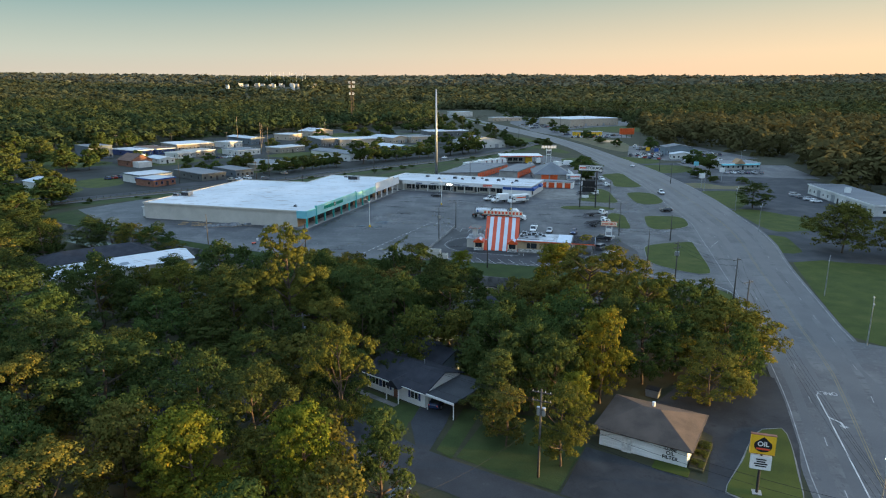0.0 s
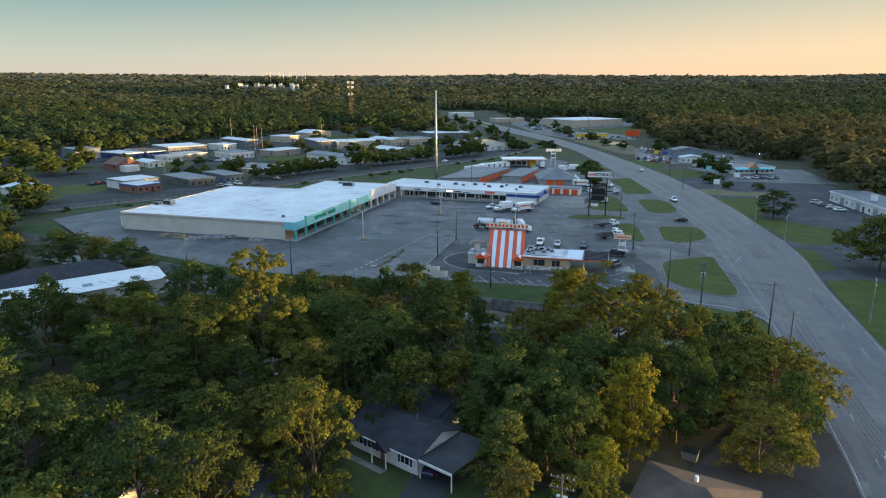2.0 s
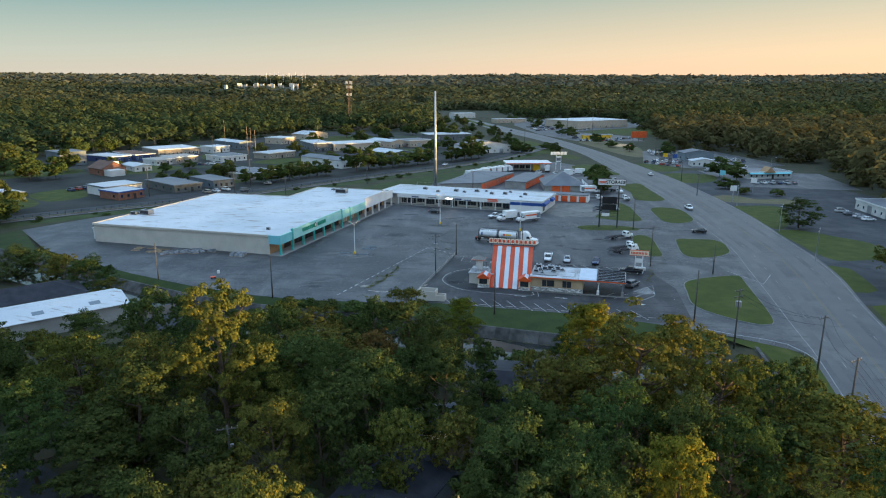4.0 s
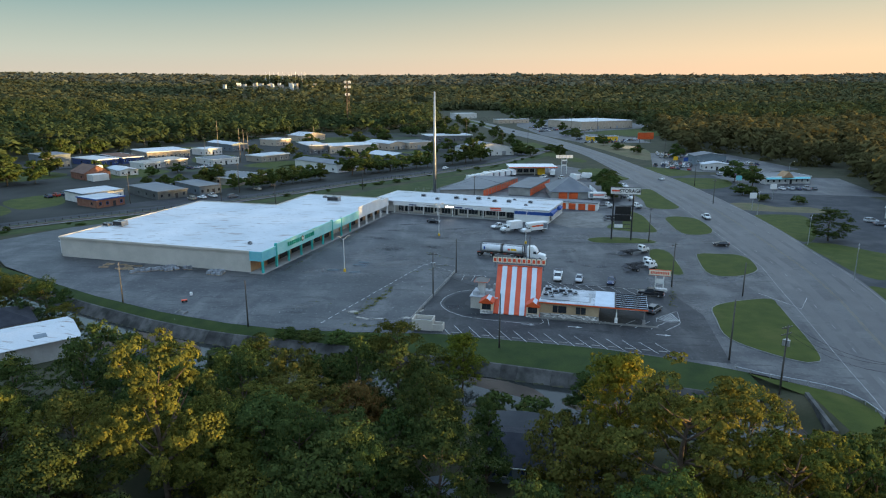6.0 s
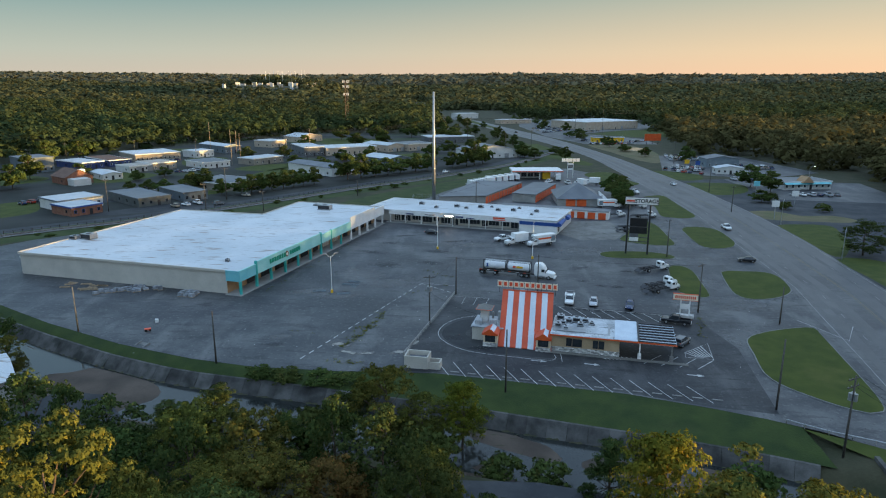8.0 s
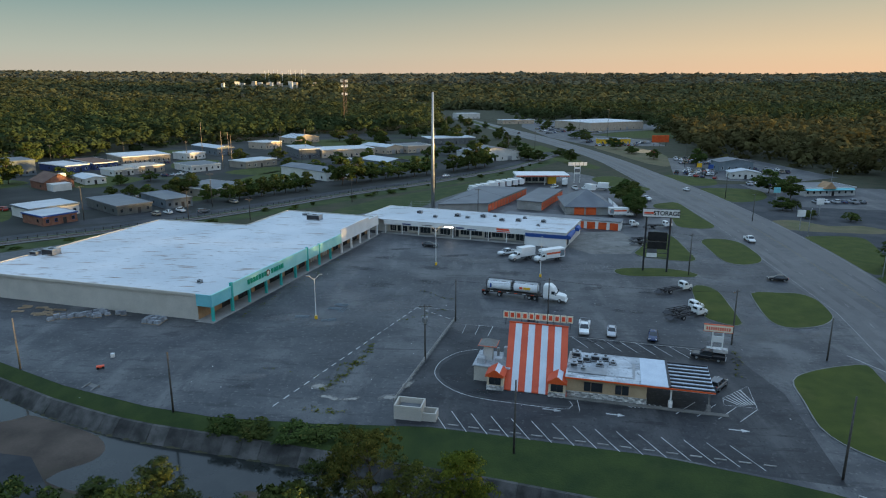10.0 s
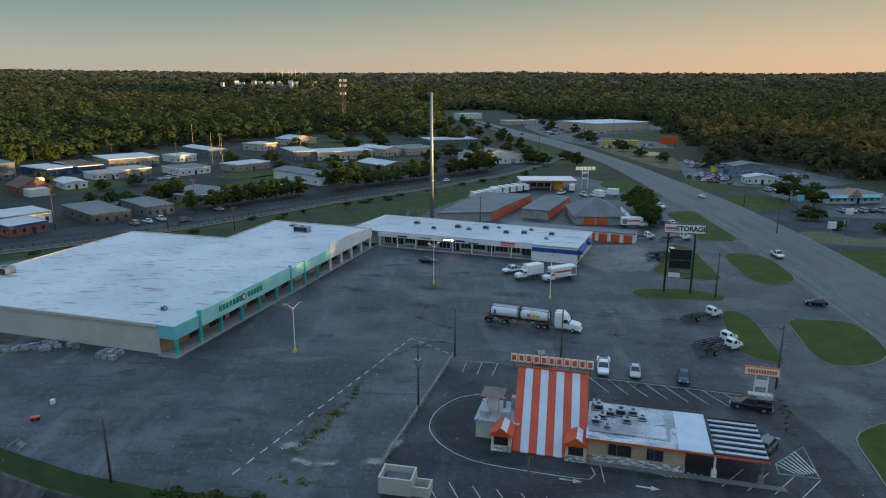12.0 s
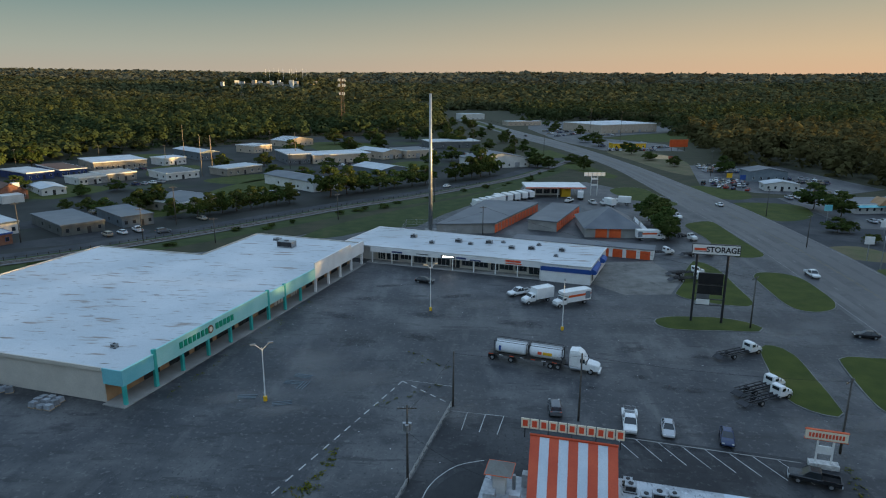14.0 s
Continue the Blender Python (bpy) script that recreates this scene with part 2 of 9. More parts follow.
RAIL = material("rusty_rail", (0.12, 0.08, 0.06), (0.18, 0.13, 0.1), 1.0, 12, 0.6, 0.5)
BALLAST = material("railway_ballast", (0.12, 0.115, 0.11), (0.19, 0.18, 0.17), 0.4, 6, 0.95, bump=0.6)
GLASS = material("window_glass", (0.02, 0.025, 0.03), (0.03, 0.035, 0.04), 1.0, 3, 0.08, 0.0, bump=0, spec=0.7)
WATER = material("canal_water", (0.018, 0.021, 0.02), (0.028, 0.031, 0.028), 0.2, 1.5, 0.12, bump=0.02, spec=0.28)
LAMPGLOW = glow("lamp_glow", (1.0, 0.92, 0.75), 6)
LEAF = leaves("leaf_green", (0.032, 0.051, 0.017), (0.077, 0.104, 0.031), (0.155, 0.15, 0.036))
LEAFPALE = leaves("leaf_yellow_green", (0.066, 0.086, 0.013), (0.165, 0.17, 0.025), (0.29, 0.21, 0.027))
LEAFOLIVE = leaves("leaf_olive", (0.058, 0.068, 0.017), (0.145, 0.142, 0.032), (0.25, 0.185, 0.032))
LEAFSTREET = leaves("leaf_street_green", (0.046, 0.068, 0.02), (0.09, 0.115, 0.034), (0.15, 0.14, 0.04))
LEAFRED = leaves("leaf_russet", (0.08, 0.055, 0.02), (0.15, 0.10, 0.03), (0.2, 0.08, 0.03))
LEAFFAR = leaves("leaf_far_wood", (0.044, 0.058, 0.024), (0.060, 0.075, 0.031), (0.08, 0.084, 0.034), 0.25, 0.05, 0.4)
# plain and ridge leaves: distance haze put into the colour, paler and greyer
LEAFPLAINHAZE = leaves("leaf_plain_haze", (0.066, 0.072, 0.036), (0.084, 0.088, 0.042), (0.1, 0.096, 0.045), 0.25, 0.02, 0.3)
LEAFRIDGEHAZE = leaves("leaf_ridge_haze", (0.088, 0.092, 0.064), (0.104, 0.106, 0.072), (0.116, 0.112, 0.074), 0.25, 0.006, 0.25)
# olive leaves of the right wood, lightened in colour for warm sunward haze
LEAFWARMHAZE = leaves("leaf_olive_warm_haze", (0.088, 0.082, 0.034), (0.105, 0.098, 0.04), (0.118, 0.104, 0.042), 0.3, 0.06, 0.3)
CARPAINT = {}


def weather(m, src_scale=0.11, dark=(0.035, 0.036, 0.04), light=(0.16, 0.155, 0.15)):
    """Adds crack lines, oil blotches and pale worn patches to a paved surface."""
    n, l = m.node_tree.nodes, m.node_tree.links
    p = n["Principled BSDF"]
    col = p.inputs["Base Color"].links[0].from_socket
    geo = n.new("ShaderNodeNewGeometry")
    wob = n.new("ShaderNodeTexNoise")
    wob.inputs["Scale"].default_value, wob.inputs["Detail"].default_value = 0.6, 4
    l.new(geo.outputs["Position"], wob.inputs["Vector"])
    add = n.new("ShaderNodeVectorMath")
    add.operation = "MULTIPLY_ADD"
    add.inputs[1].default_value = (5, 5, 0)
    l.new(wob.outputs["Color"], add.inputs[0])
    l.new(geo.outputs["Position"], add.inputs[2])
    vor = n.new("ShaderNodeTexVoronoi")
    vor.feature = "DISTANCE_TO_EDGE"
    vor.inputs["Scale"].default_value = src_scale
    l.new(add.outputs[0], vor.inputs["Vector"])
    steps = [(vor.outputs["Distance"], 0.004, 0.016, 0.5, 0.0, dark)]
    for sc, lo, hi, amt, c_ in ((0.30, 0.57, 0.67, 0.7, dark), (0.05, 0.50, 0.66, 0.6, light), (0.55, 0.60, 0.70, 0.6, light)):
        t = n.new("ShaderNodeTexNoise")
        t.inputs["Scale"].default_value, t.inputs["Detail"].default_value = sc, 7
        t.inputs["Roughness"].default_value = 0.65
        l.new(geo.outputs["Position"], t.inputs["Vector"])
        steps.append((t.outputs["Fac"], lo, hi, 0.0, amt, c_))
    for sock, lo, hi, v0, v1, c_ in steps:
        mr = n.new("ShaderNodeMapRange")
        for k_, v_ in (("From Min", lo), ("From Max", hi), ("To Min", v0), ("To Max", v1)):
            mr.inputs[k_].default_value = v_
        l.new(sock, mr.inputs["Value"])
        mx = n.new("ShaderNodeMix")
        mx.data_type = "RGBA"
        l.new(mr.outputs[0], mx.inputs[0])
        l.new(col, mx.inputs[6])
        mx.inputs[7].default_value = (*c_, 1)
        col = mx.outputs[2]
    l.new(col, p.inputs["Base Color"])


def mottle(m, turn, light, dark):
    """Sweeping drag marks, small pits and patched spots on worn paving."""
    n, l = m.node_tree.nodes, m.node_tree.links
    p = n["Principled BSDF"]
    col = p.inputs["Base Color"].links[0].from_socket
    geo = n.new("ShaderNodeNewGeometry")
    for scale, stretch, lo, hi, amount, tint in ((0.16, (1, 0.22, 1), 0.53, 0.66, 0.6, light), (0.09, (0.5, 1, 1), 0.52, 0.62, 0.5, dark), (0.5, (0.25, 1, 1), 0.56, 0.64, 0.7, dark), (1.3, (1, 1, 1), 0.57, 0.66, 0.65, light), (2.6, (1, 0.5, 1), 0.58, 0.66, 0.75, dark)):
        mp, t, mr, mx = n.new("ShaderNodeMapping"), n.new("ShaderNodeTexNoise"), n.new("ShaderNodeMapRange"), n.new("ShaderNodeMix")
        mp.inputs["Rotation"].default_value, mp.inputs["Scale"].default_value = (0, 0, radians(turn)), stretch
        t.inputs["Scale"].default_value, t.inputs["Detail"].default_value, t.inputs["Roughness"].default_value = scale, 6, 0.62
        for k_, v_ in (("From Min", lo), ("From Max", hi), ("To Min", 0.0), ("To Max", amount)):
            mr.inputs[k_].default_value = v_
        mx.data_type = "RGBA"
        l.new(geo.outputs["Position"], mp.inputs["Vector"])
        l.new(mp.outputs[0], t.inputs["Vector"])
        l.new(t.outputs["Fac"], mr.inputs["Value"])
        l.new(mr.outputs[0], mx.inputs[0])
        l.new(col, mx.inputs[6])
        mx.inputs[7].default_value = (*tint, 1)
        col = mx.outputs[2]
    l.new(col, p.inputs["Base Color"])


weather(ASPHALT, 0.11, (0.022, 0.023, 0.027), (0.13, 0.128, 0.125))
weather(ROAD, 0.05, (0.045, 0.045, 0.048), (0.13, 0.128, 0.124))
weather(RESTLOT, 0.13, (0.022, 0.022, 0.025), (0.085, 0.085, 0.085))
mottle(ASPHALT, 15, (0.14, 0.138, 0.135), (0.018, 0.019, 0.022))
mottle(RESTLOT, 12, (0.085, 0.084, 0.083), (0.016, 0.016, 0.018))
mottle(ROAD, 15, (0.12, 0.118, 0.115), (0.038, 0.038, 0.04))
weather(STREET, 0.16, (0.026, 0.027, 0.03), (0.075, 0.075, 0.075))
weather(FRESH, 0.2, (0.018, 0.018, 0.02), (0.05, 0.05, 0.05))


def streaks(m, turn, tint, amount):
    """Long rain-washed stains along one direction."""
    n, l = m.node_tree.nodes, m.node_tree.links
    p = n["Principled BSDF"]
    col = p.inputs["Base Color"].links[0].from_socket
    geo, mp = n.new("ShaderNodeNewGeometry"), n.new("ShaderNodeMapping")
    mp.inputs["Rotation"].default_value = (0, 0, radians(turn))
    mp.inputs["Scale"].default_value = (0.16, 0.85, 0.1)
    l.new(geo.outputs["Position"], mp.inputs["Vector"])
    for lo, hi, c_, sc in ((0.60, 0.68, tint, 1.0), (0.63, 0.70, tuple(0.6 * v for v in tint), 1.9)):
        t = n.new("ShaderNodeTexNoise")
        t.inputs["Scale"].default_value, t.inputs["Detail"].default_value = sc, 4
        l.new(mp.outputs[0], t.inputs["Vector"])
        mr = n.new("ShaderNodeMapRange")
        for k_, v_ in (("From Min", lo), ("From Max", hi), ("To Min", 0.0), ("To Max", amount)):
            mr.inputs[k_].default_value = v_
        l.new(t.outputs["Fac"], mr.inputs["Value"])
        mx = n.new("ShaderNodeMix")
        mx.data_type = "RGBA"
        l.new(mr.outputs[0], mx.inputs[0])
        l.new(col, mx.inputs[6])
        mx.inputs[7].default_value = (*c_, 1)
        col = mx.outputs[2]
    l.new(col, p.inputs["Base Color"])


streaks(ROOFWHITE, 8, (0.27, 0.21, 0.17), 0.85)
weather(APRON, 0.22, (0.07, 0.068, 0.062), (0.25, 0.24, 0.22))
weather(KERB, 0.0001, (0.06, 0.06, 0.06), (0.26, 0.25, 0.24))


def car_paint(name, rgb):
    if name not in CARPAINT:
        CARPAINT[name] = material("car_paint_" + name, rgb, tuple(min(1, v * 1.1) for v in rgb), 0.6, 6, 0.25, 0.0, 0.0, 0.6)
    return CARPAINT[name]


# ---- mesh helpers ----
class Shape:
    """Collects boxes, prisms and tubes into one mesh."""

    def __init__(self):
        self.v, self.f = [], []

    def add(self, vs, fs):
        k = len(self.v)
        self.v += [tuple(p) for p in vs]
        self.f += [tuple(i + k for i in q) for q in fs]
        return self

    def box(self, x0, y0, z0, x1, y1, z1):
        return self.prism([(x0, y0), (x1, y0), (x1, y1), (x0, y1)], z0, z1)

    def prism(self, poly, z0, z1):
        n = len(poly)
        vs = [(x, y, z0) for x, y in poly] + [(x, y, z1) for x, y in poly]
        fs = [tuple(range(n - 1, -1, -1)), tuple(range(n, 2 * n))]
        fs += [(i, (i + 1) % n, n + (i + 1) % n, n + i) for i in range(n)]
        return self.add(vs, fs)

    def hull(self, lower, upper):
        """A solid between two rings of 3D points."""
        n = len(lower)
        fs = [tuple(range(n - 1, -1, -1)), tuple(range(n, 2 * n))]
        fs += [(i, (i + 1) % n, n + (i + 1) % n, n + i) for i in range(n)]
        return self.add(list(lower) + list(upper), fs)

    def tube(self, a, b, r0, r1=None, n=8):
        a, b = Vector(a), Vector(b)
        r1 = r0 if r1 is None else r1
        d = (b - a).normalized()
        s = d.orthogonal().normalized()
        q = d.cross(s)
        ring = lambda p, r: [p + r * (math.cos(2 * math.pi * i / n) * s + math.sin(2 * math.pi * i / n) * q) for i in range(n)]
        return self.hull(ring(a, r0), ring(b, r1))

    def pipe(self, pts, r, n=5):
        """One bent tube along points."""
        rings = []
        pts = [Vector(p) for p in pts]
        for i, p in enumerate(pts):
            d = (pts[min(i + 1, len(pts) - 1)] - pts[max(i - 1, 0)]).normalized()
            s = d.cross(Vector((0, 0, 1)))
            s = s.normalized() if s.length > 1e-4 else Vector((1, 0, 0))
            q = d.cross(s)
            rings.append([p + r * (math.cos(2 * math.pi * k / n) * s + math.sin(2 * math.pi * k / n) * q) for k in range(n)])
        return self.loft(rings)

    def loft(self, rings):
        """Rings of equal count, skinned in order and capped."""
        n = len(rings[0])
        vs = [p for r in rings for p in r]
        fs = [tuple(range(n - 1, -1, -1)), tuple(range(len(vs) - n, len(vs)))]
        for k in range(len(rings) - 1):
            o = k * n
            fs += [(o + i, o + (i + 1) % n, o + n + (i + 1) % n, o + n + i) for i in range(n)]
        return self.add(vs, fs)

    def mesh(self, name, mats, smooth=False):
        me = bpy.data.meshes.new(name)
        me.from_pydata(self.v, [], self.f)
        for m in mats if isinstance(mats, (list, tuple)) else [mats]:
            me.materials.append(m)
        me.update()
        if smooth:
            me.polygons.foreach_set("use_smooth", [True] * len(me.polygons))
        return me


def part(name, shape, mat, parent, label="", smooth=False):
    ob = new(name, shape if isinstance(shape, bpy.types.Mesh) else shape.mesh(name, mat, smooth))
    ob.parent = parent
    return tagged(ob, label)


def thing(name, label, category, m=None, group="", kind=""):
    ob = new(name)
    if m is not None:
        ob.matrix_world = m
    ob.empty_display_size = 0.3
    return tagged(ob, label, category, group, kind)


def solid(name, shape, mat, label, category, group="", kind="", m=None, smooth=False):
    ob = new(name, shape.mesh(name, mat, smooth))
    if m is not None:
        ob.matrix_world = m
    return tagged(ob, label, category, group, kind)


def piece(name, mesh, parent, loc=(0, 0, 0), rz=0.0, scale=(1, 1, 1)):
    """One more object on a shared mesh."""
    ob = new(name, mesh)
    ob.parent = parent
    ob.matrix_basis = Matrix.LocRotScale(loc, Euler((0, 0, rz)), scale)
    return ob


def sheet(poly, z):
    bm = bmesh.new()
    bm.faces.new([bm.verts.new((x, y, z)) for x, y in poly])
    bmesh.ops.triangulate(bm, faces=bm.faces)
    bmesh.ops.recalc_face_normals(bm, faces=bm.faces)
    if sum(f.normal.z for f in bm.faces) < 0:
        bmesh.ops.reverse_faces(bm, faces=bm.faces)
    me = bpy.data.meshes.new("sheet")
    bm.to_mesh(me)
    bm.free()
    return me


def flat(name, poly, z, mat, label, category):
    me = sheet(poly, z)
    me.materials.append(mat)
    return tagged(new(name, me), label, category, kind="structure")


def smooth_line(pts, step=6.0):
    """A Catmull-Rom line through points."""
    out = []
    for i in range(len(pts) - 1):
        p = [Vector((*pts[max(0, min(len(pts) - 1, i + k))], 0)) for k in (-1, 0, 1, 2)]
        n = max(1, int((p[2] - p[1]).length / step))
        for k in range(n):
            t = k / n
            q = 0.5 * (2 * p[1] + (p[2] - p[0]) * t + (2 * p[0] - 5 * p[1] + 4 * p[2] - p[3]) * t * t + (3 * p[1] - p[0] - 3 * p[2] + p[3]) * t ** 3)
            out.append((q.x, q.y))
    return out + [tuple(pts[-1])]


def loop_line(pts, step=2.0):
    """A closed smooth outline."""
    n = len(pts)
    out = []
    for i in range(n):
        p = [Vector((*pts[(i + k) % n], 0)) for k in (-1, 0, 1, 2)]
        m = max(1, int((p[2] - p[1]).length / step))
        for k in range(m):
            t = k / m
            q = 0.5 * (2 * p[1] + (p[2] - p[0]) * t + (2 * p[0] - 5 * p[1] + 4 * p[2] - p[3]) * t * t + (3 * p[1] - p[0] - 3 * p[2] + p[3]) * t ** 3)
            out.append((q.x, q.y))
    return out


def offset_line(line, d):
    """The line shifted d to its left."""
    out = []
    for i, p in enumerate(line):
        a, b = Vector(line[max(0, i - 1)]), Vector(line[min(len(line) - 1, i + 1)])
        t = (b - a).normalized()
        out.append((p[0] - t.y * d, p[1] + t.x * d))
    return out


def band(left, right, z):
    """A strip between two lines of equal count."""
    s = Shape()
    n = len(left)
    s.v = [(x, y, z) for x, y in left] + [(x, y, z) for x, y in right]
    s.f = [(i, n + i, n + i + 1, i + 1) for i in range(n - 1)]
    return s


def resample(line, n):
    p = np.array(line)
    d = np.concatenate([[0], np.cumsum(np.hypot(*np.diff(p, axis=0).T))])
    t = np.linspace(0, d[-1], n)
    return list(zip(np.interp(t, d, p[:, 0]), np.interp(t, d, p[:, 1])))


# ---- ground ----
CANAL_X = [-400, -160, -104, -84, -67, -54, -47, -33, -22, 2, 14, 29, 38, 47, 60]
CANAL_Y = [300, 166, 135, 124, 115.5, 110.3, 108.3, 105.4, 103.0, 97.5, 94.2, 90.3, 87.5, 84, 76]


def canal_edge(x):
    return np.interp(x, CANAL_X, CANAL_Y)


def terrain(x, y):
    """Height of the ground: level, with the drainage canal cut in, and far land that rises to a low ridge."""
    x, y = np.asarray(x, float), np.asarray(y, float)
    d = y - canal_edge(x)
    cut = np.interp(d, [-19, -14.5, -1.9, 0.3, 9, 12], [0, -2.9, -2.9, -1.15, -1.15, 0], left=0, right=0)
    bars = 0.16 * np.sin(x * 0.21 + 1.0) * np.cos(d * 0.5 + x * 0.06)
    for bx, by, wx, wy in ((-63, 105.5, 9, 6.5), (5, 91.5, 6, 2.2), (24, 84.5, 7, 2.0)):
        bars = bars + 0.5 * np.exp(-((x - bx) / wx) ** 4 - ((y - by + 0.45 * (x - bx)) / wy) ** 4)
    cut = cut + np.where((d < -3) & (d > -14), bars, 0)
    cut = cut * np.clip((52 - x) / 4, 0, 1) * np.clip((x + 380) / 60, 0, 1)
    far = np.hypot(x, y)
    t = np.clip((far - 1000) / 3300, 0, 1)
    rise = 88 * t * t * (3 - 2 * t) * (1 + 0.05 * np.sin(x / 420 + 1) + 0.02 * np.sin(x / 150)) * np.where(y > 0, 1, 0.3)
    knoll = 58 * np.exp(-((x + 570) / 260) ** 2 - ((y - 1880) / 260) ** 2)
    return cut + np.maximum(rise, knoll)


def axis(lo, hi, fine):
    a = list(np.arange(lo, hi + 0.01, fine))
    s, v = fine, hi
    while v < 4900:
        s *= 1.18
        v = min(4900, v + s)
        a.append(v)
    s, v = fine, lo
    while v > -4900:
        s *= 1.18
        v = max(-4900, v - s)
        a.insert(0, v)
    return np.array(a)


gx, gy = axis(-125, 62, 1.5), axis(62, 140, 0.9)
GX, GY = np.meshgrid(gx, gy)
GZ = terrain(GX, GY)
nx, ny = len(gx), len(gy)
idx = np.arange(nx * ny).reshape(ny, nx)
ground_shape = Shape()
ground_shape.v = np.stack([GX.ravel(), GY.ravel(), GZ.ravel()], 1).tolist()
ground_shape.f = np.stack([idx[:-1, :-1].ravel(), idx[:-1, 1:].ravel(), idx[1:, 1:].ravel(), idx[1:, :-1].ravel()], 1).tolist()
solid("ground", ground_shape, SOIL, "dark wooded soil with patchy grass running to the horizon", "ground", kind="structure", smooth=True)

# canal: water, mud floor, concrete lining in panels along the shopping side
cx = np.arange(-300, 50, 2.0)
solid("water", band([(x, canal_edge(x) - 1.2) for x in cx], [(x, canal_edge(x) - 15) for x in cx], -2.74), WATER, "shallow dark drainage water between mud bars", "water", kind="structure")
mud = Shape()
mx_, md_ = np.arange(-200, 50, 1.5), np.linspace(-15.2, -1.9, 12)
mv = [(x, canal_edge(x) + d) for x in mx_ for d in md_]
mz = terrain([p[0] for p in mv], [p[1] for p in mv]) + 0.03
mud.v = [(p[0], p[1], z) for p, z in zip(mv, mz)]
k = len(md_)
mud.f = [(i * k + j, (i + 1) * k + j, (i + 1) * k + j + 1, i * k + j + 1) for i in range(len(mx_) - 1) for j in range(k - 1)]
solid("canal_floor", mud, MUD, "brown mud bars on the canal floor", "mud", kind="structure", smooth=True)

# large paved surfaces
LOT = [(-150, 178), (-125, 152), (-108.7, 141.4), (-86.6, 128.4), (-66.8, 118.6), (-62.4, 116.9), (-49.9, 112.4), (-38.5, 109.7), (-23.3, 108.6), (-6.7, 108.6), (1.1, 107.2), (15.1, 104.4), (24, 102.6), (35.8, 98.4), (42.4, 95.6), (48.5, 92.4), (57, 86.5), (64, 80),
       (76, 112), (81, 135), (85, 165), (89, 205), (90, 245), (90, 290), (87, 326), (79, 352), (64, 372), (52, 392), (30, 392), (8, 370), (-5, 344), (-21.4, 311), (-37.4, 286), (-52.4, 271), (-80, 241), (-107.8, 228), (-138, 200)]
flat("parking_lot", LOT, 0.03, ASPHALT, "worn grey asphalt parking lot with faded patches", "parking lot")

flat("restaurant_lot", [(-12.3, 116.5), (-4.6, 151), (17.6, 145.2), (41.5, 140.3), (46, 137), (48.5, 122), (45, 97), (35.8, 98.9), (24, 103), (15.1, 105), (1.1, 107.7), (-6.7, 109), (-11.5, 109.3)], 0.036, RESTLOT, "darker newer asphalt round the restaurant", "parking lot")
HWY_R = smooth_line([(-14, -200), (12, -120), (38, -40), (49, -12), (58, 10), (64.5, 28), (69, 39.3), (72.8, 55.4), (73.9, 61.5), (77.4, 75.7), (83.2, 99.9), (87, 114), (92.5, 132.2), (96.5, 153), (99, 176.4), (102.3, 205), (104, 230), (105, 255), (105, 285), (104.6, 318), (102.5, 350), (99, 392), (95, 442), (84, 530), (66.5, 632), (44, 730.7), (10.6, 882.4), (-24.1, 1021.6), (-44, 1120), (-83, 1300), (-113, 1500)], 8)
HWY_L = smooth_line([(-34, -200), (-8, -120), (20, -40), (31, -18), (40.3, 4.6), (41.2, 8.9), (45.7, 23.1), (47.5, 28.9), (61.1, 84.3), (63.7, 98.9), (67.6, 118.9), (72, 143.1), (75.7, 161.7), (76.6, 175.3), (78.4, 204.7), (79.8, 224.7), (81.4, 253.3), (81.7, 282.2), (80.5, 309.6), (80.1, 347.4), (78.9, 396.4), (76.3, 453.4), (67.2, 519.5), (53.8, 586.2), (32.7, 670.8), (5, 798.4), (-27.6, 934.3), (-66, 1120), (-105, 1300), (-135, 1500)], 8)
HWY_L, HWY_R = resample(HWY_L, 290), resample(HWY_R, 290)
# equal stations along the road
solid("road", band(HWY_L, HWY_R, 0.045), ROAD, "wide grey five-lane highway bending into the distance", "road", kind="structure")


def between(f):
    return [(a[0] + (b[0] - a[0]) * f, a[1] + (b[1] - a[1]) * f) for a, b in zip(HWY_L, HWY_R)]


def stripe(line, w, z):
    return band(offset_line(line, w / 2), offset_line(line, -w / 2), z)


LANEWEAR = material("wheel_worn_asphalt", (0.048, 0.048, 0.052), (0.068, 0.067, 0.07), 0.15, 7, 0.5, spec=0.55, c=(0.1, 0.1, 0.1), stain=0.6, grain=0.5)
for f0, f1 in ((0.115, 0.20), (0.30, 0.40), (0.60, 0.74), (0.80, 0.93)):
    lo, hi = between(f0), between(f1)
    solid("lane_wear", band(lo, hi, 0.0485), LANEWEAR, "darker wheel-worn lane on the highway", "road wear", kind="structure")
marks = Shape()
for f, m_ in ((0.535, 0), (0.555, 0)):
    s = stripe(between(f), 0.12, 0.052)
    marks.add(s.v, s.f)
solid("lane_marking", marks, YELLOW, "faded double yellow centre lines", "road marking", kind="structure")
dashes = Shape()
for f in (0.25, 0.78):
    ln = resample(between(f), 3000)
    for i in range(0, 2200, 22):
        s = stripe(ln[i:i + 5], 0.13, 0.052)
        dashes.add(s.v, s.f)
for f in (0.05, 0.965):
    s = stripe(between(f), 0.14, 0.052)
    dashes.add(s.v, s.f)
solid("lane_marking", dashes, LANEPAINT, "white dashed lane lines worn by traffic", "road marking", kind="structure")

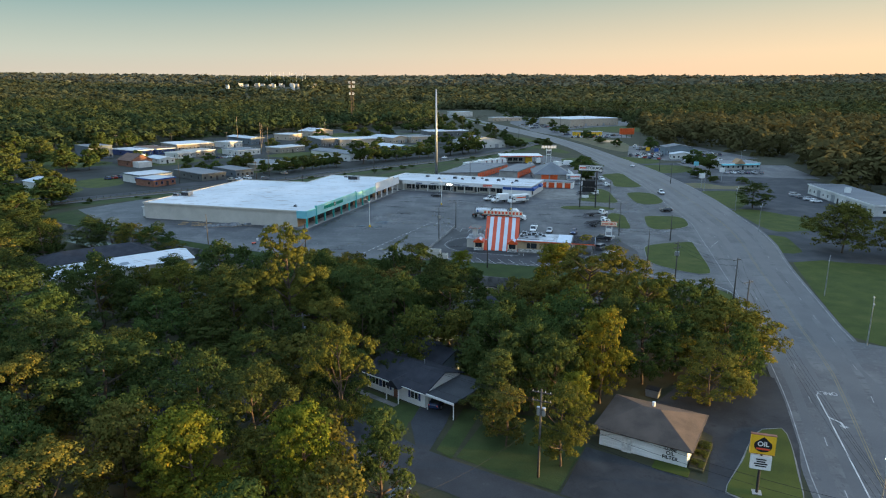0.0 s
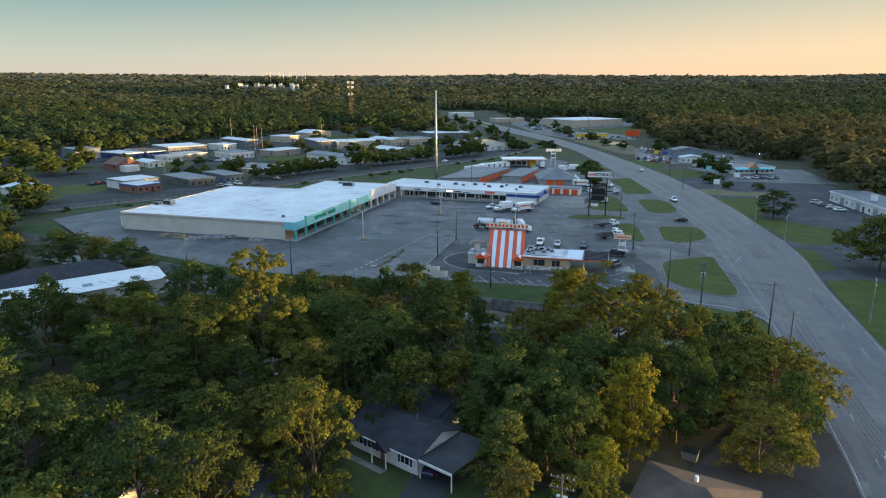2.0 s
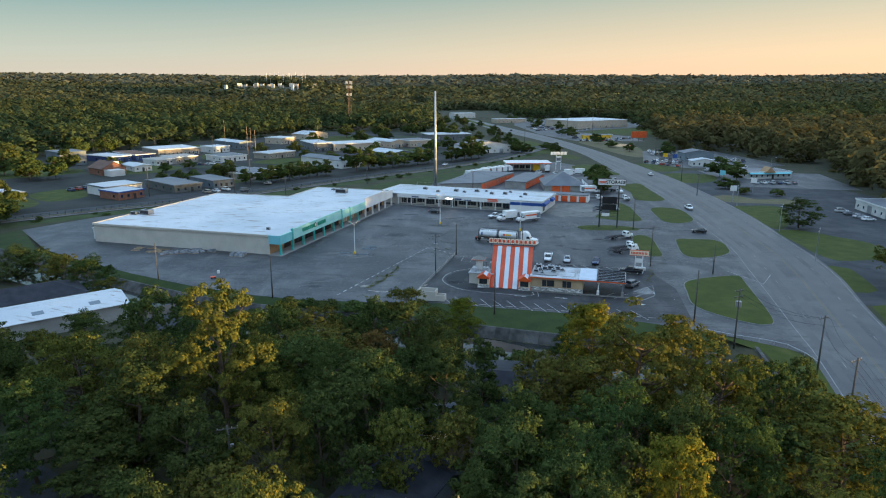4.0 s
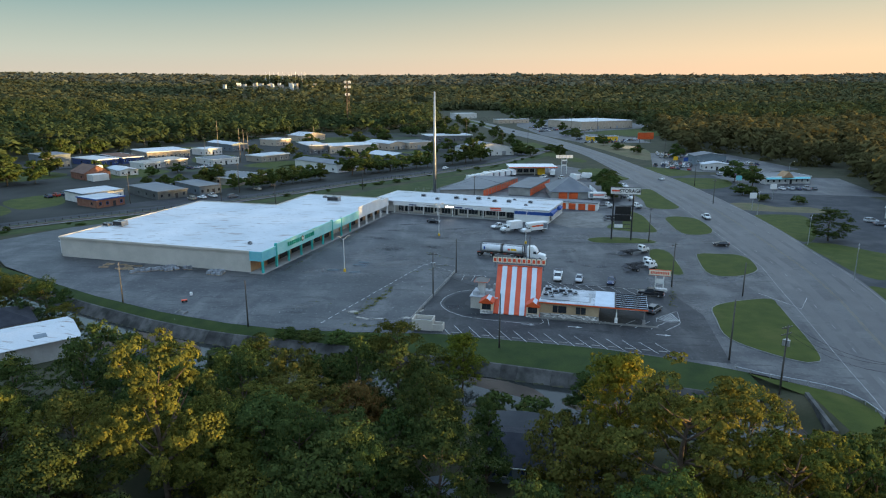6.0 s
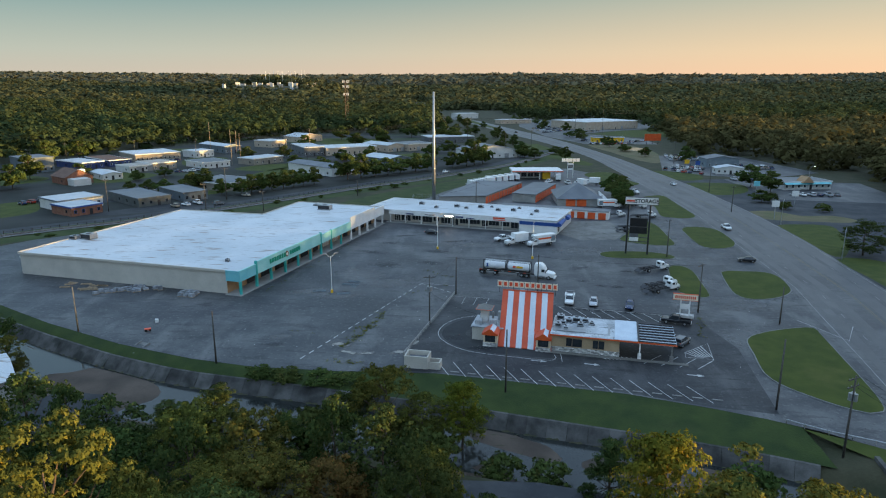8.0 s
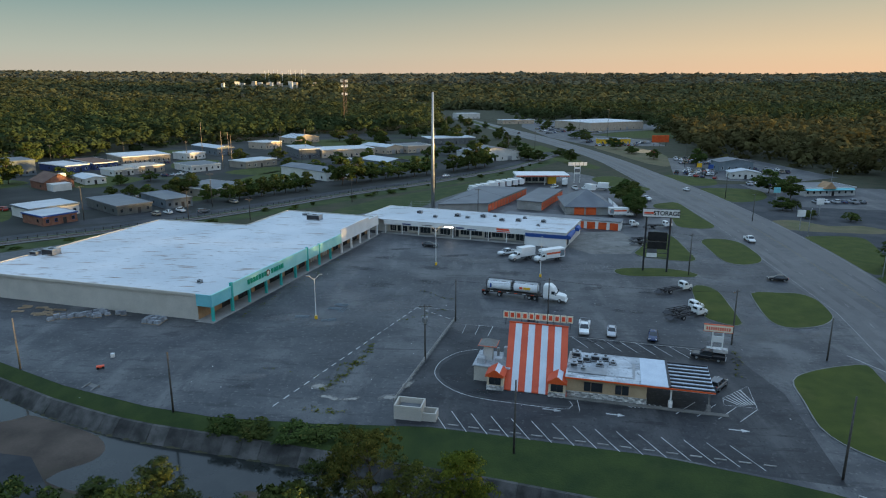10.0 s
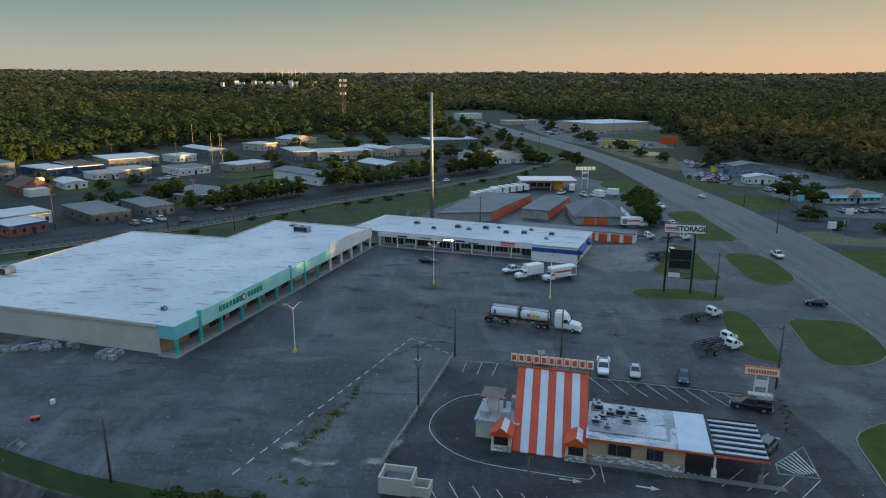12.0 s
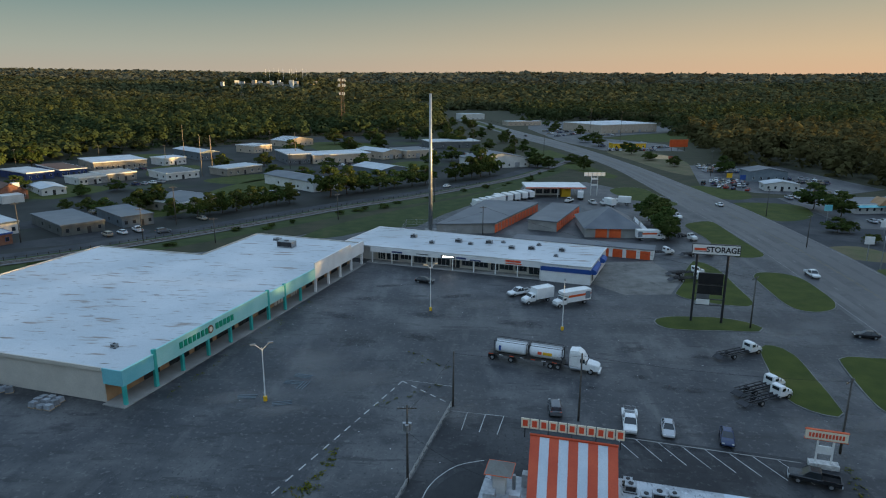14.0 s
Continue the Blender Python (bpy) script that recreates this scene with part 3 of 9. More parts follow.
# side street, drives and the other side of the highway
flat("street", [(-60, 46), (-30, 29), (-9.7, 17.0), (-6, 13.6), (-1.2, 10.6), (5, 7), (11.3, 3.7), (17.2, 0.8), (28, -6), (38, -10), (26, -24), (12, -8), (2.7, 1.0), (-1.8, 3.8), (-6.3, 6.1), (-14, 10), (-32, 20), (-62, 37)], 0.04, STREET, "dark asphalt residential side street", "street")
flat("driveway", [(-7.6, 20), (-6.4, 13.9), (-4.6, 12.4), (-2.6, 20), (-1.4, 28), (-5.6, 30)], 0.06, STREET, "cracked dull concrete house driveway", "driveway")
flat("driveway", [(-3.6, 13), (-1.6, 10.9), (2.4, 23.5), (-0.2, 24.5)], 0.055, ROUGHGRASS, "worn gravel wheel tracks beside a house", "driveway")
flat("oil_shop_lot", [(16.0, 14.6), (11.2, 4.1), (19.3, -0.6), (28, -5), (37, 0), (44, 16), (48, 29), (50, 37), (42, 42), (34, 34), (28, 27), (33.5, 18), (29, 7)], 0.05, FRESH, "dark sealed asphalt forecourt of a small shop", "forecourt")
flat("access_road", [(84, 112), (92, 140), (97, 190), (100, 250), (100, 300), (99, 346), (126, 352), (162, 345), (176, 250), (160, 128), (118, 108)], 0.03, STREET, "worn asphalt access roads and shop forecourts", "road")
flat("side_road", [(64, 24), (66, 40), (70.5, 54.5), (76.1, 51.3), (92, 44), (120, 33), (120, 24), (92, 35), (76, 39), (72, 34)], 0.055, ROAD, "asphalt side road with rounded corners", "road")
flat("verge", [(87.5, 111.2), (81.9, 91.6), (76.9, 73.1), (73.5, 59.4), (73.1, 56), (76.1, 51.3), (92, 45), (120, 34), (140, 60), (118, 108), (99.8, 111.8), (96.7, 113.7)], 0.036, GRASS, "broad mown verge beside the highway", "verge")
flat("verge", [(66, 22), (73, 33), (77, 37), (92, 33), (118, 22), (118, -20), (56, -20)], 0.036, GRASS, "mown verge beside the side road", "verge")
flat("verge", loop_line([(92.8, 144.1), (96.4, 145.1), (99.6, 142.3), (97.5, 130.6), (95.6, 122.9), (92.2, 120.7), (88.5, 121.6), (89.1, 128.4)], 3), 0.038, GRASS, "small mown grass triangle", "verge")
flat("verge", loop_line([(100.4, 188.6), (108.9, 190.3), (116.7, 180.1), (122, 171.9), (119, 156.5), (116.9, 153.1), (108.6, 151.3), (100.7, 150.5), (98.8, 157.9), (99.4, 171.9)], 3), 0.038, GRASS, "mown grass verge at a junction", "verge")
flat("verge", loop_line([(102.9, 232.9), (113, 237.1), (121.7, 235.7), (120.9, 226.7), (113.4, 206.4), (104.5, 192), (101.8, 191.9), (100.7, 205.8)], 3), 0.038, GRASS, "mown grass verge", "verge")
flat("verge", loop_line([(103.4, 259.8), (114.5, 262.5), (120.9, 253.2), (132.6, 253.8), (137.2, 245.9), (131.7, 240.8), (119.7, 242.2), (107.9, 244.5), (103.1, 249.3)], 3), 0.038, DRYGRASS, "dry brown grass plot beside the road", "verge")
flat("verge", loop_line([(102.9, 334.5), (116.8, 338.6), (129.5, 332.5), (124.5, 311.8), (113.2, 301.1), (104.3, 303.5)], 3), 0.038, GRASS, "mown grass strip", "verge")
flat("verge", loop_line([(98.9, 381.9), (115.7, 382.7), (121.1, 368.5), (115.6, 349.1), (102.3, 348.5)], 3), 0.038, GRASS, "mown grass strip", "verge")
flat("verge", loop_line([(90.3, 547.8), (104.6, 561.9), (121.4, 556.5), (129.5, 498.9), (123.4, 458.2), (113.7, 423.6), (104.5, 440.2), (98, 486.6)], 3), 0.038, DRYGRASS, "rough dry grass slope", "verge")
flat("verge", loop_line([(29.7, 637), (47.4, 529.3), (58.8, 483.9), (68.6, 433.8), (72.2, 415.3), (68.4, 406.3), (59.7, 419.9), (46.4, 464), (41, 520.1)], 6), 0.048, GRASS, "grass slope between highway and railway", "verge")
flat("car_dealer_lot", [(106, 386), (124, 366), (150, 356), (190, 380), (178, 470), (126, 470)], 0.04, ASPHALT, "asphalt car sales lot", "parking lot")
flat("verge", [(50, 560), (66, 470), (60, 440), (45, 470), (30, 540)], 0.038, GRASS, "grass strip along the highway", "verge")
flat("forecourt", [(128, 352), (128, 290), (180, 280), (190, 340)], 0.036, ASPHALT, "asphalt forecourt of a roadside shop", "forecourt")
flat("mall_lot", [(66, 640), (90, 560), (150, 560), (150, 620), (105, 680), (140, 720), (230, 790), (200, 900), (60, 960), (50, 800)], 0.036, ASPHALT, "distant asphalt parking lot", "parking lot")
flat("verge", [(112, 676), (150, 640), (180, 640), (300, 690), (330, 800), (230, 776), (150, 724)], 0.045, GRASS, "far grassy field", "field")
flat("verge", [(-20, 1000), (18, 800), (26, 760), (20, 750), (-8, 880), (-34, 1000)], 0.05, GRASS, "far grass median", "verge")
bank_top = resample([(-150, 178), (-128, 152.5), (-108.7, 141.5), (-86.6, 128.5), (-66.8, 118.7), (-49.9, 112.5), (-38.5, 109.8), (-23.3, 108.7), (-6.7, 108.7), (15.1, 104.5), (24, 102.8), (35.8, 98.6), (46.5, 93.6)], 110)
bank_foot = resample([(x, float(canal_edge(x)) + 0.45) for x in np.arange(-158, 47.5, 1.0)], 110)
bank = Shape()
for f, z in ((-0.02, 0.022), (0.35, -0.2), (0.75, -0.62), (1.0, -0.9)):
    bank.v += [(a[0] + (b[0] - a[0]) * f, a[1] + (b[1] - a[1]) * f, z) for a, b in zip(bank_top, bank_foot)]
bank.f = [(r * 110 + i, (r + 1) * 110 + i, (r + 1) * 110 + i + 1, r * 110 + i + 1) for r in range(3) for i in range(109)]
# bank grass: a darker green than the lawn, shade on the slope painted in
SHADEBANKGRASS = material("bank_grass_shade", (0.020, 0.037, 0.007), (0.036, 0.055, 0.010), 0.22, 4, 0.95, bump=0.8, c=(0.06, 0.066, 0.02), stain=0.4)
solid("verge", bank, SHADEBANKGRASS, "mown grass bank sloping down to the canal wall", "verge", kind="structure", smooth=True)
flat("verge", [(46.4, 93), (54.2, 88.4), (58.5, 85.4), (60, 80), (61, 72), (54, 48), (50, 52), (53, 70), (53, 84), (48, 90.5)], 0.03, GRASS, "mown grass beside the highway bridge", "verge")
# both lawns use the darker rough grass to paint in tree shade
flat("lawn", [(-16, 22), (-8.2, 17.2), (-7.9, 20), (-6, 24), (-15, 30)], 0.05, ROUGHGRASS, "front lawn of a house, tree shade put into its colour", "lawn")
flat("lawn", [(-1, 11.4), (5, 7.6), (11, 4.6), (15.8, 14.6), (12, 22), (4, 24)], 0.03, ROUGHGRASS, "grass yard under trees, their shade put into its colour", "lawn")
flat("concrete_apron", [(27, 217), (34, 238), (47, 240), (50, 222), (44, 210), (33, 209)], 0.05, APRON, "worn brownish concrete apron beside the shops", "apron")

flat("verge", [(-60, 254), (-55, 272.8), (-44.3, 294), (-32.1, 311), (-21, 326), (-8, 342), (10, 372), (21, 388.6), (15, 350), (-3.9, 325.4), (-14.2, 303.8), (-22.7, 280.2), (-35.2, 277), (-44.7, 264)], 0.047, ROUGHGRASS, "rough green grass behind the shops", "verge")

# raised grass islands with kerbs
ISLANDS = [
    [(51.9, 126.8), (56.6, 130.7), (63.4, 133.3), (67.6, 133.8), (67.2, 129.7), (65.7, 120), (64, 109.8), (62.2, 101.5), (60.7, 98.4), (58.4, 97.8), (55.2, 99.9), (52.2, 103.1), (49.6, 106.8), (48.7, 111.4), (50.1, 119.2)],
    [(63.7, 174.1), (65.9, 175.4), (70, 175), (74.8, 174.5), (76.8, 170.1), (75.6, 161.6), (73.8, 157.1), (69.8, 153.3), (65.3, 151.5), (61.8, 151.7), (60.3, 154.9), (61.2, 163.1)],
    [(69.4, 226.9), (72.6, 230.6), (78.1, 229.9), (80.9, 225.1), (80.7, 213.8), (79.5, 206.4), (76.7, 201.6), (71.9, 199.4), (68.6, 201.1), (67.7, 206.8), (68.4, 219.7)],
    [(51.6, 178.2), (54.6, 179.8), (56.6, 175.6), (55.6, 164), (53.9, 153.2), (52.5, 151.9), (50.6, 152.6), (48, 155.6), (47.5, 161.1), (49.1, 168.5)],
    [(35.4, 191.2), (37.5, 193.8), (42.1, 194.8), (49.8, 194.5), (54.8, 192), (56.6, 188.8), (55, 186.7), (49.5, 186.7), (42.1, 186.6), (36.7, 187.6)],
    [(58.7, 240.9), (60.8, 239.2), (62.5, 230.9), (61.7, 215.1), (60.3, 203.4), (54.6, 202.6), (48.7, 205.3), (45.7, 207.9), (45.1, 210.4), (49.5, 219.8), (53.1, 230.2)],
    [(70.2, 288.7), (76.6, 295.9), (82, 296.3), (82.2, 279.9), (81.9, 262), (81.2, 249.3), (76.4, 245.4), (70.7, 246.8), (68.6, 250.3), (71, 268.1)],
    [(58.5, 366.1), (67.2, 376.6), (75.9, 371.4), (78.5, 341.8), (80.4, 333.8), (77.8, 328.1), (72, 328.8), (68.2, 335.3), (61.2, 344.3)],
    [(41, 20.2), (43.8, 20.6), (43.8, 19), (42.6, 14.6), (40.6, 8.6), (38.9, 4), (37.4, 1.9), (33.6, 1.7), (31.9, 3.7), (30.4, 5.1), (31.1, 6.6), (34.6, 11.6), (38.3, 17.3)],
]
for poly in ISLANDS:
    ring = loop_line(poly, 1.6)
    isl = thing("traffic_island", "kerbed mown grass traffic island on asphalt", "traffic island", group="kerbed grass islands", kind="structure")
    c0 = Vector((sum(p[0] for p in ring) / len(ring), sum(p[1] for p in ring) / len(ring)))
    inner = [tuple(Vector(p) + (c0 - Vector(p)).normalized() * 0.22) for p in ring]
    kb = Shape()
    n = len(ring)
    kb.v = [(*p, 0.0) for p in ring] + [(*p, 0.15) for p in ring] + [(*p, 0.15) for p in inner] + [(*p, 0.0) for p in inner]
    for a in range(3):
        kb.f += [(a * n + i, a * n + (i + 1) % n, (a + 1) * n + (i + 1) % n, (a + 1) * n + i) for i in range(n)]
    part("kerb", kb, KERB, isl)
    turf = sheet(inner, 0.16)
    turf.materials.append(GRASS)
    part("turf", turf, GRASS, isl)


# ---- trees ----
def unit(rng, n):
    v = rng.normal(size=(n, 3))
    return v / np.linalg.norm(v, axis=1)[:, None]


def leaf_cards(rng, pos, nrm, size):
    """Small leaf sprays: one three-cornered blade at each place, turned about its outward direction."""
    n = len(pos)
    a = np.cross(nrm, unit(rng, n))
    a /= np.linalg.norm(a, axis=1)[:, None] + 1e-9
    b = np.cross(nrm, a)
    s = (size * rng.uniform(0.6, 1.4, n))[:, None]
    v = np.stack([pos - a * s * 0.8 - b * s * 0.5, pos + a * s * 0.8 - b * s * 0.5 + nrm * s * 0.15, pos + b * s - nrm * s * 0.12], 1)
    return v.reshape(-1, 3), np.arange(3 * n).reshape(n, 3)


def cards_mesh(name, v, f, mat, soft=None):
    me = bpy.data.meshes.new(name)
    me.vertices.add(len(v))
    me.vertices.foreach_set("co", np.ascontiguousarray(v, dtype=np.float32).ravel())
    k = f.shape[1]
    me.loops.add(f.size)
    me.loops.foreach_set("vertex_index", np.ascontiguousarray(f, dtype=np.int32).ravel())
    me.polygons.add(len(f))
    me.polygons.foreach_set("loop_start", np.arange(0, f.size, k, dtype=np.int32))
    me.materials.append(mat)
    me.update(calc_edges=True)
    if soft is not None:
        # leaves shade with the round of their clump, not each as a flat card
        at = me.attributes.new("custom_normal", "FLOAT_VECTOR", "POINT")
        at.data.foreach_set("vector", np.ascontiguousarray(np.repeat(soft, k, axis=0), dtype=np.float32).ravel())
    return me


def crown_lobes(rng, h, r, shape):
    """Lobes of a crown of height h and radius r, as centres and radii."""
    lobes = []
    n = 46
    for i in range(n):
        t = rng.uniform(0, 1)
        if shape == "round":
            zz = h * (0.14 + 0.78 * t)
            rr = r * math.sqrt(max(0.05, 1 - (2 * t - 0.85) ** 2 * 0.85)) * 0.82
        elif shape == "cone":
            zz = h * (0.1 + 0.83 * t)
            rr = r * (1.02 - 0.8 * t) * 0.75
        else:
            zz = h * (0.3 + 0.64 * t)
            rr = r * (1.0 - 0.62 * abs(t - 0.3)) * 0.84
        ang, q = rng.uniform(0, 2 * math.pi), rr * math.sqrt(rng.uniform(0.2, 1.2))
        lobes.append((q * math.cos(ang), q * math.sin(ang), zz, r * rng.uniform(0.13, 0.36) * (0.75 if shape == "pine" else 1)))
    return lobes


def tree_kind(seed, h, r, shape, mat, count, size):
    """Meshes of one kind of tree: trunk with limbs, and a crown of many leaf sprays on its lobes."""
    rng = np.random.default_rng(seed)
    lobes = crown_lobes(rng, h, r, shape)
    trunk = Shape()
    rings = []
    for k, zz in enumerate((-0.3, 0.6, h * 0.3, h * 0.55, h * 0.82)):
        rad = (0.34, 0.25, 0.2, 0.14, 0.04)[k] * h / 14
        ox, oy = 0.02 * h * math.sin(k * 1.3 + seed), 0.02 * h * math.cos(k * 1.7 + seed) - 0.02 * h * math.cos(seed)
        rings.append([(ox * (k > 0) + rad * math.cos(a), oy * (k > 0) + rad * math.sin(a), zz) for a in np.linspace(0, 2 * math.pi, 8, endpoint=False)])
    trunk.loft(rings)
    for lx, ly, lz, lr in lobes[:16]:
        z0 = max(h * 0.22, lz - 0.45 * math.hypot(lx, ly) - 1.2)
        mid = Vector((lx * 0.5, ly * 0.5, z0 + (lz - z0) * 0.4))
        trunk.tube((0, 0, z0), mid, 0.1 * h / 14, 0.07 * h / 14, 5)
        trunk.tube(mid, (lx, ly, lz), 0.07 * h / 14, 0.02, 5)
    w = np.array([l[3] ** 2 for l in lobes])
    L = np.array(lobes)
    subs, wide = 11, rng.uniform(0.8, 1.3, (len(lobes), 3)) * np.array([1, 1, 0.8])
    sd = unit(rng, len(lobes) * subs).reshape(len(lobes), subs, 3)
    sd[..., 2] = np.where(sd[..., 2] < -0.3, -sd[..., 2], sd[..., 2])
    sc = L[:, None, :3] + sd * (L[:, 3, None] * rng.uniform(0.6, 1.12, (len(lobes), subs)))[..., None] * wide[:, None]
    sr = L[:, 3, None] * rng.uniform(0.2, 0.42, (len(lobes), subs))
    pick, sub = rng.choice(len(lobes), count, p=w / w.sum()), rng.integers(0, subs, count)
    d = unit(rng, count)
    d[:, 2] = np.where(d[:, 2] < -0.3, -d[:, 2], d[:, 2])
    pos = sc[pick, sub] + d * (sr[pick, sub] * (0.45 + 0.7 * rng.random(count) ** 0.7))[:, None] * np.array([1.1, 1.1, 0.8])
    nrm = d + 0.35 * sd[pick, sub] + 0.7 * unit(rng, count)
    nrm /= np.linalg.norm(nrm, axis=1)[:, None]
    v, f = leaf_cards(rng, pos, nrm, size)
    out = (pos - np.array([0, 0, h * 0.55])) / np.array([r, r, h * 0.45])
    soft = 0.9 * d + 0.5 * sd[pick, sub] + 0.7 * out + 0.75 * nrm
    return trunk.mesh("trunk", BARK, True), cards_mesh("crown", v, f, mat, soft / np.linalg.norm(soft, axis=1)[:, None])


KINDS = {
    "broad_a": tree_kind(1, 14, 7.0, "round", LEAF, 19000, 0.155),
    "broad_b": tree_kind(2, 14, 7.0, "round", LEAFOLIVE, 19000, 0.155),
    "broad_c": tree_kind(3, 14, 7.0, "round", LEAF, 19000, 0.155),
    "maple": tree_kind(4, 14, 6.5, "cone", LEAFPALE, 19000, 0.15),
    "tall": tree_kind(5, 18, 7.0, "pine", LEAFOLIVE, 24000, 0.14),
    "oak": tree_kind(6, 13, 9.0, "round", LEAFOLIVE, 18000, 0.2),
    "russet": tree_kind(7, 11, 6.0, "round", LEAFRED, 11000, 0.18),
    "green": tree_kind(8, 15, 6.5, "cone", LEAF, 19000, 0.155),
    "shrub": tree_kind(9, 5, 4.0, "round", LEAFSTREET, 1800, 0.33),
    "street": tree_kind(10, 8, 4.2, "round", LEAFSTREET, 7000, 0.27),
    "young_a": tree_kind(11, 14, 7.0, "round", LEAF, 6600, 0.26),
    "young_b": tree_kind(12, 14, 7.0, "round", LEAFOLIVE, 6600, 0.26),
}
TREE_LABEL = {"broad_a": "broad green deciduous tree with a dense crown", "broad_b": "broad olive-green deciduous tree with sunlit top", "broad_c": "spreading dark green deciduous tree",
              "maple": "bright yellow-green tree with an upright crown", "tall": "tall pine with clumped olive needles", "oak": "wide old oak with a low olive crown",
              "russet": "small tree with russet tinged leaves", "green": "upright fresh green tree", "shrub": "low dense green shrub", "street": "small round green tree beside buildings",
              "young_a": "slender young green tree in the wood", "young_b": "slender young olive-green tree in the wood"}
TREE_PROTO = {}
tree_rng = random.Random(5)


def tree(kind, x, y, h, r, group="trees of the wooded block"):
    base_h, base_r = {"tall": (18, 7), "oak": (13, 9), "russet": (11, 6), "green": (15, 6.5), "maple": (14, 6.5), "shrub": (5, 4), "street": (8, 4.2)}.get(kind, (14, 7))
    z = float(terrain(x, y)) - 0.05
    m = pose(x, y, z, 0, 0, tree_rng.uniform(0, 360)) @ Matrix.Diagonal((r / base_r, r / base_r, h / base_h, 1))
    if kind not in TREE_PROTO:
        t = thing("shrub" if kind == "shrub" else "tree", TREE_LABEL[kind], "shrub" if kind == "shrub" else "tree", m, group)
        part("trunk", KINDS[kind][0], BARK, t)
        part("crown", KINDS[kind][1], LEAF, t)
        TREE_PROTO[kind] = t
        return t
    t = copy_thing(TREE_PROTO[kind], m)
    t.matrix_basis = m
    return tagged(t, group=group)


NEAR = [("broad_b", -17, 17.5, 15.5, 5.6), ("green", -42, 36, 11, 7.2), ("broad_a", -48, 15, 14, 8.2), ("broad_b", -56, 11, 13, 7), ("maple", -28, -4, 14, 7.2), ("broad_b", -40, -10, 13, 7.4),
        ("maple", -17, -2, 14, 5.4), ("green", -9, -1, 13, 4.8), ("broad_c", 5, 33, 12.5, 6.2), ("green", 4, 20, 11, 5.0), ("maple", 20, 27, 15, 5.2), ("broad_b", 12, 10, 11, 4.0), ("broad_a", 11, 29, 14, 4.6), ("broad_a", 17, 40, 14, 6),
        ("tall", 22, 50, 20, 8.6), ("tall", 31, 46, 16, 6.5), ("oak", 43, 41, 11.5, 10.2), ("broad_b", 36, 27, 9, 5.5), ("broad_a", -13, 46, 14, 7.5), ("broad_c", -24, 56, 12, 7.5), ("broad_b", -12.5, 91.5, 14.5, 5.6), ("broad_b", -7, 90, 10, 4.2), ("broad_a", -18.5, 91.5, 9, 4.4), ("broad_c", -3, 49, 14, 6.4),
        ("broad_b", -22, 65, 13, 6.5), ("broad_b", -112, 78, 15, 9), ("broad_c", -88, 113, 13, 6), ("broad_b", -54, 52, 14, 7), ("broad_a", -71, 54, 14, 7.4), ("broad_c", -40, 42, 14, 7.4), ("broad_a", -52, 39, 13, 6.6),
        ("broad_c", -67, 33, 14, 7.6), ("broad_a", -26, 9, 13, 5.6), ("tall", -32.3, 49, 23, 7.6), ("broad_b", -45, 54, 13, 6.4), ("broad_b", -26, 63, 13, 5.6), ("russet", -15, 67, 11, 4.6),
        ("maple", -1.5, 89.5, 10.6, 4.6), ("broad_a", -5, 62, 13, 4.4), ("green", -33, 83, 11, 5.2), ("maple", 17.5, 61, 16.5, 6.6), ("broad_b", 29, 52, 16, 6.6), ("green", 16, 76, 10, 3.8), ("broad_a", -19, 54, 13, 4.6),
        ("broad_c", -11, 46, 13, 4.6), ("green", 2, 57, 12, 4.0), ("broad_b", -29, 54, 13, 5.4), ("broad_b", -97, 117, 13, 6), ("broad_c", 24, 36, 14, 5), ("broad_a", 6, 38, 14, 5.5), ("broad_c", 28, 34, 13, 5.0), ("broad_a", -34, 12, 13, 6),
        ("broad_a", -62, 24, 14, 7), ("broad_c", -78, 40, 15, 8), ("broad_a", -92, 58, 14, 8), ("broad_b", -110, 60, 14, 9), ("broad_c", -62, 68, 13, 6), ("broad_a", -96, 40, 14, 8), ("broad_c", -118, 92, 15, 9), ("broad_a", -72, 2, 14, 8),
        ("broad_c", -54, -8, 14, 8), ("broad_b", -22, 36, 13, 5.6), ("broad_a", -31, 35, 13, 6), ("green", -20, -14, 12, 6), ("maple", -36, -22, 13, 7), ("broad_b", -58, -22, 13, 8), ("broad_a", -130, 118, 14, 9), ("broad_c", -146, 108, 14, 9), ("broad_a", -106, 122, 13, 6), ("broad_b", -82, 110, 9, 4), ("broad_c", -112, 122, 11, 6), ("broad_c", -30, 22, 12, 5),
        ("broad_a", 10, 26.5, 13, 5), ("maple", 15.2, 19.5, 8.5, 3.2), ("green", 6, 25, 12, 4.6), ("broad_c", 13, 23.5, 11, 4),
        # shrub at 2.6, 31.5 is added to keep the sun off the house gable
        ("shrub", 2.6, 31.5, 5, 3), ("shrub", 1.5, 35, 5, 3), ("shrub", -6, 80, 5, 4), ("shrub", 4, 82, 3, 3), ("shrub", 10, 81, 3, 3.4), ("shrub", -20, 84, 6, 4), ("shrub", 34, 79, 5, 3.5), ("shrub", 42, 64, 4, 4), ("shrub", 46, 58, 4, 4),
        ("shrub", -26, 106.6, 1.7, 3.2), ("shrub", -21, 105.6, 1.7, 3.2), ("shrub", -31, 107.4, 1.7, 3), ("shrub", -16, 104.6, 1.7, 3), ("shrub", -36, 108.2, 1.7, 2.6), ("green", -24, 80, 9, 4.5), ("green", -40, 84, 8, 4.6)]
for a in NEAR:
    k = 0.82 if a[2] > 62 and a[0] not in ("shrub", "maple") else 1.0
    tree(a[0], a[1], a[2], a[3] * k, a[4])
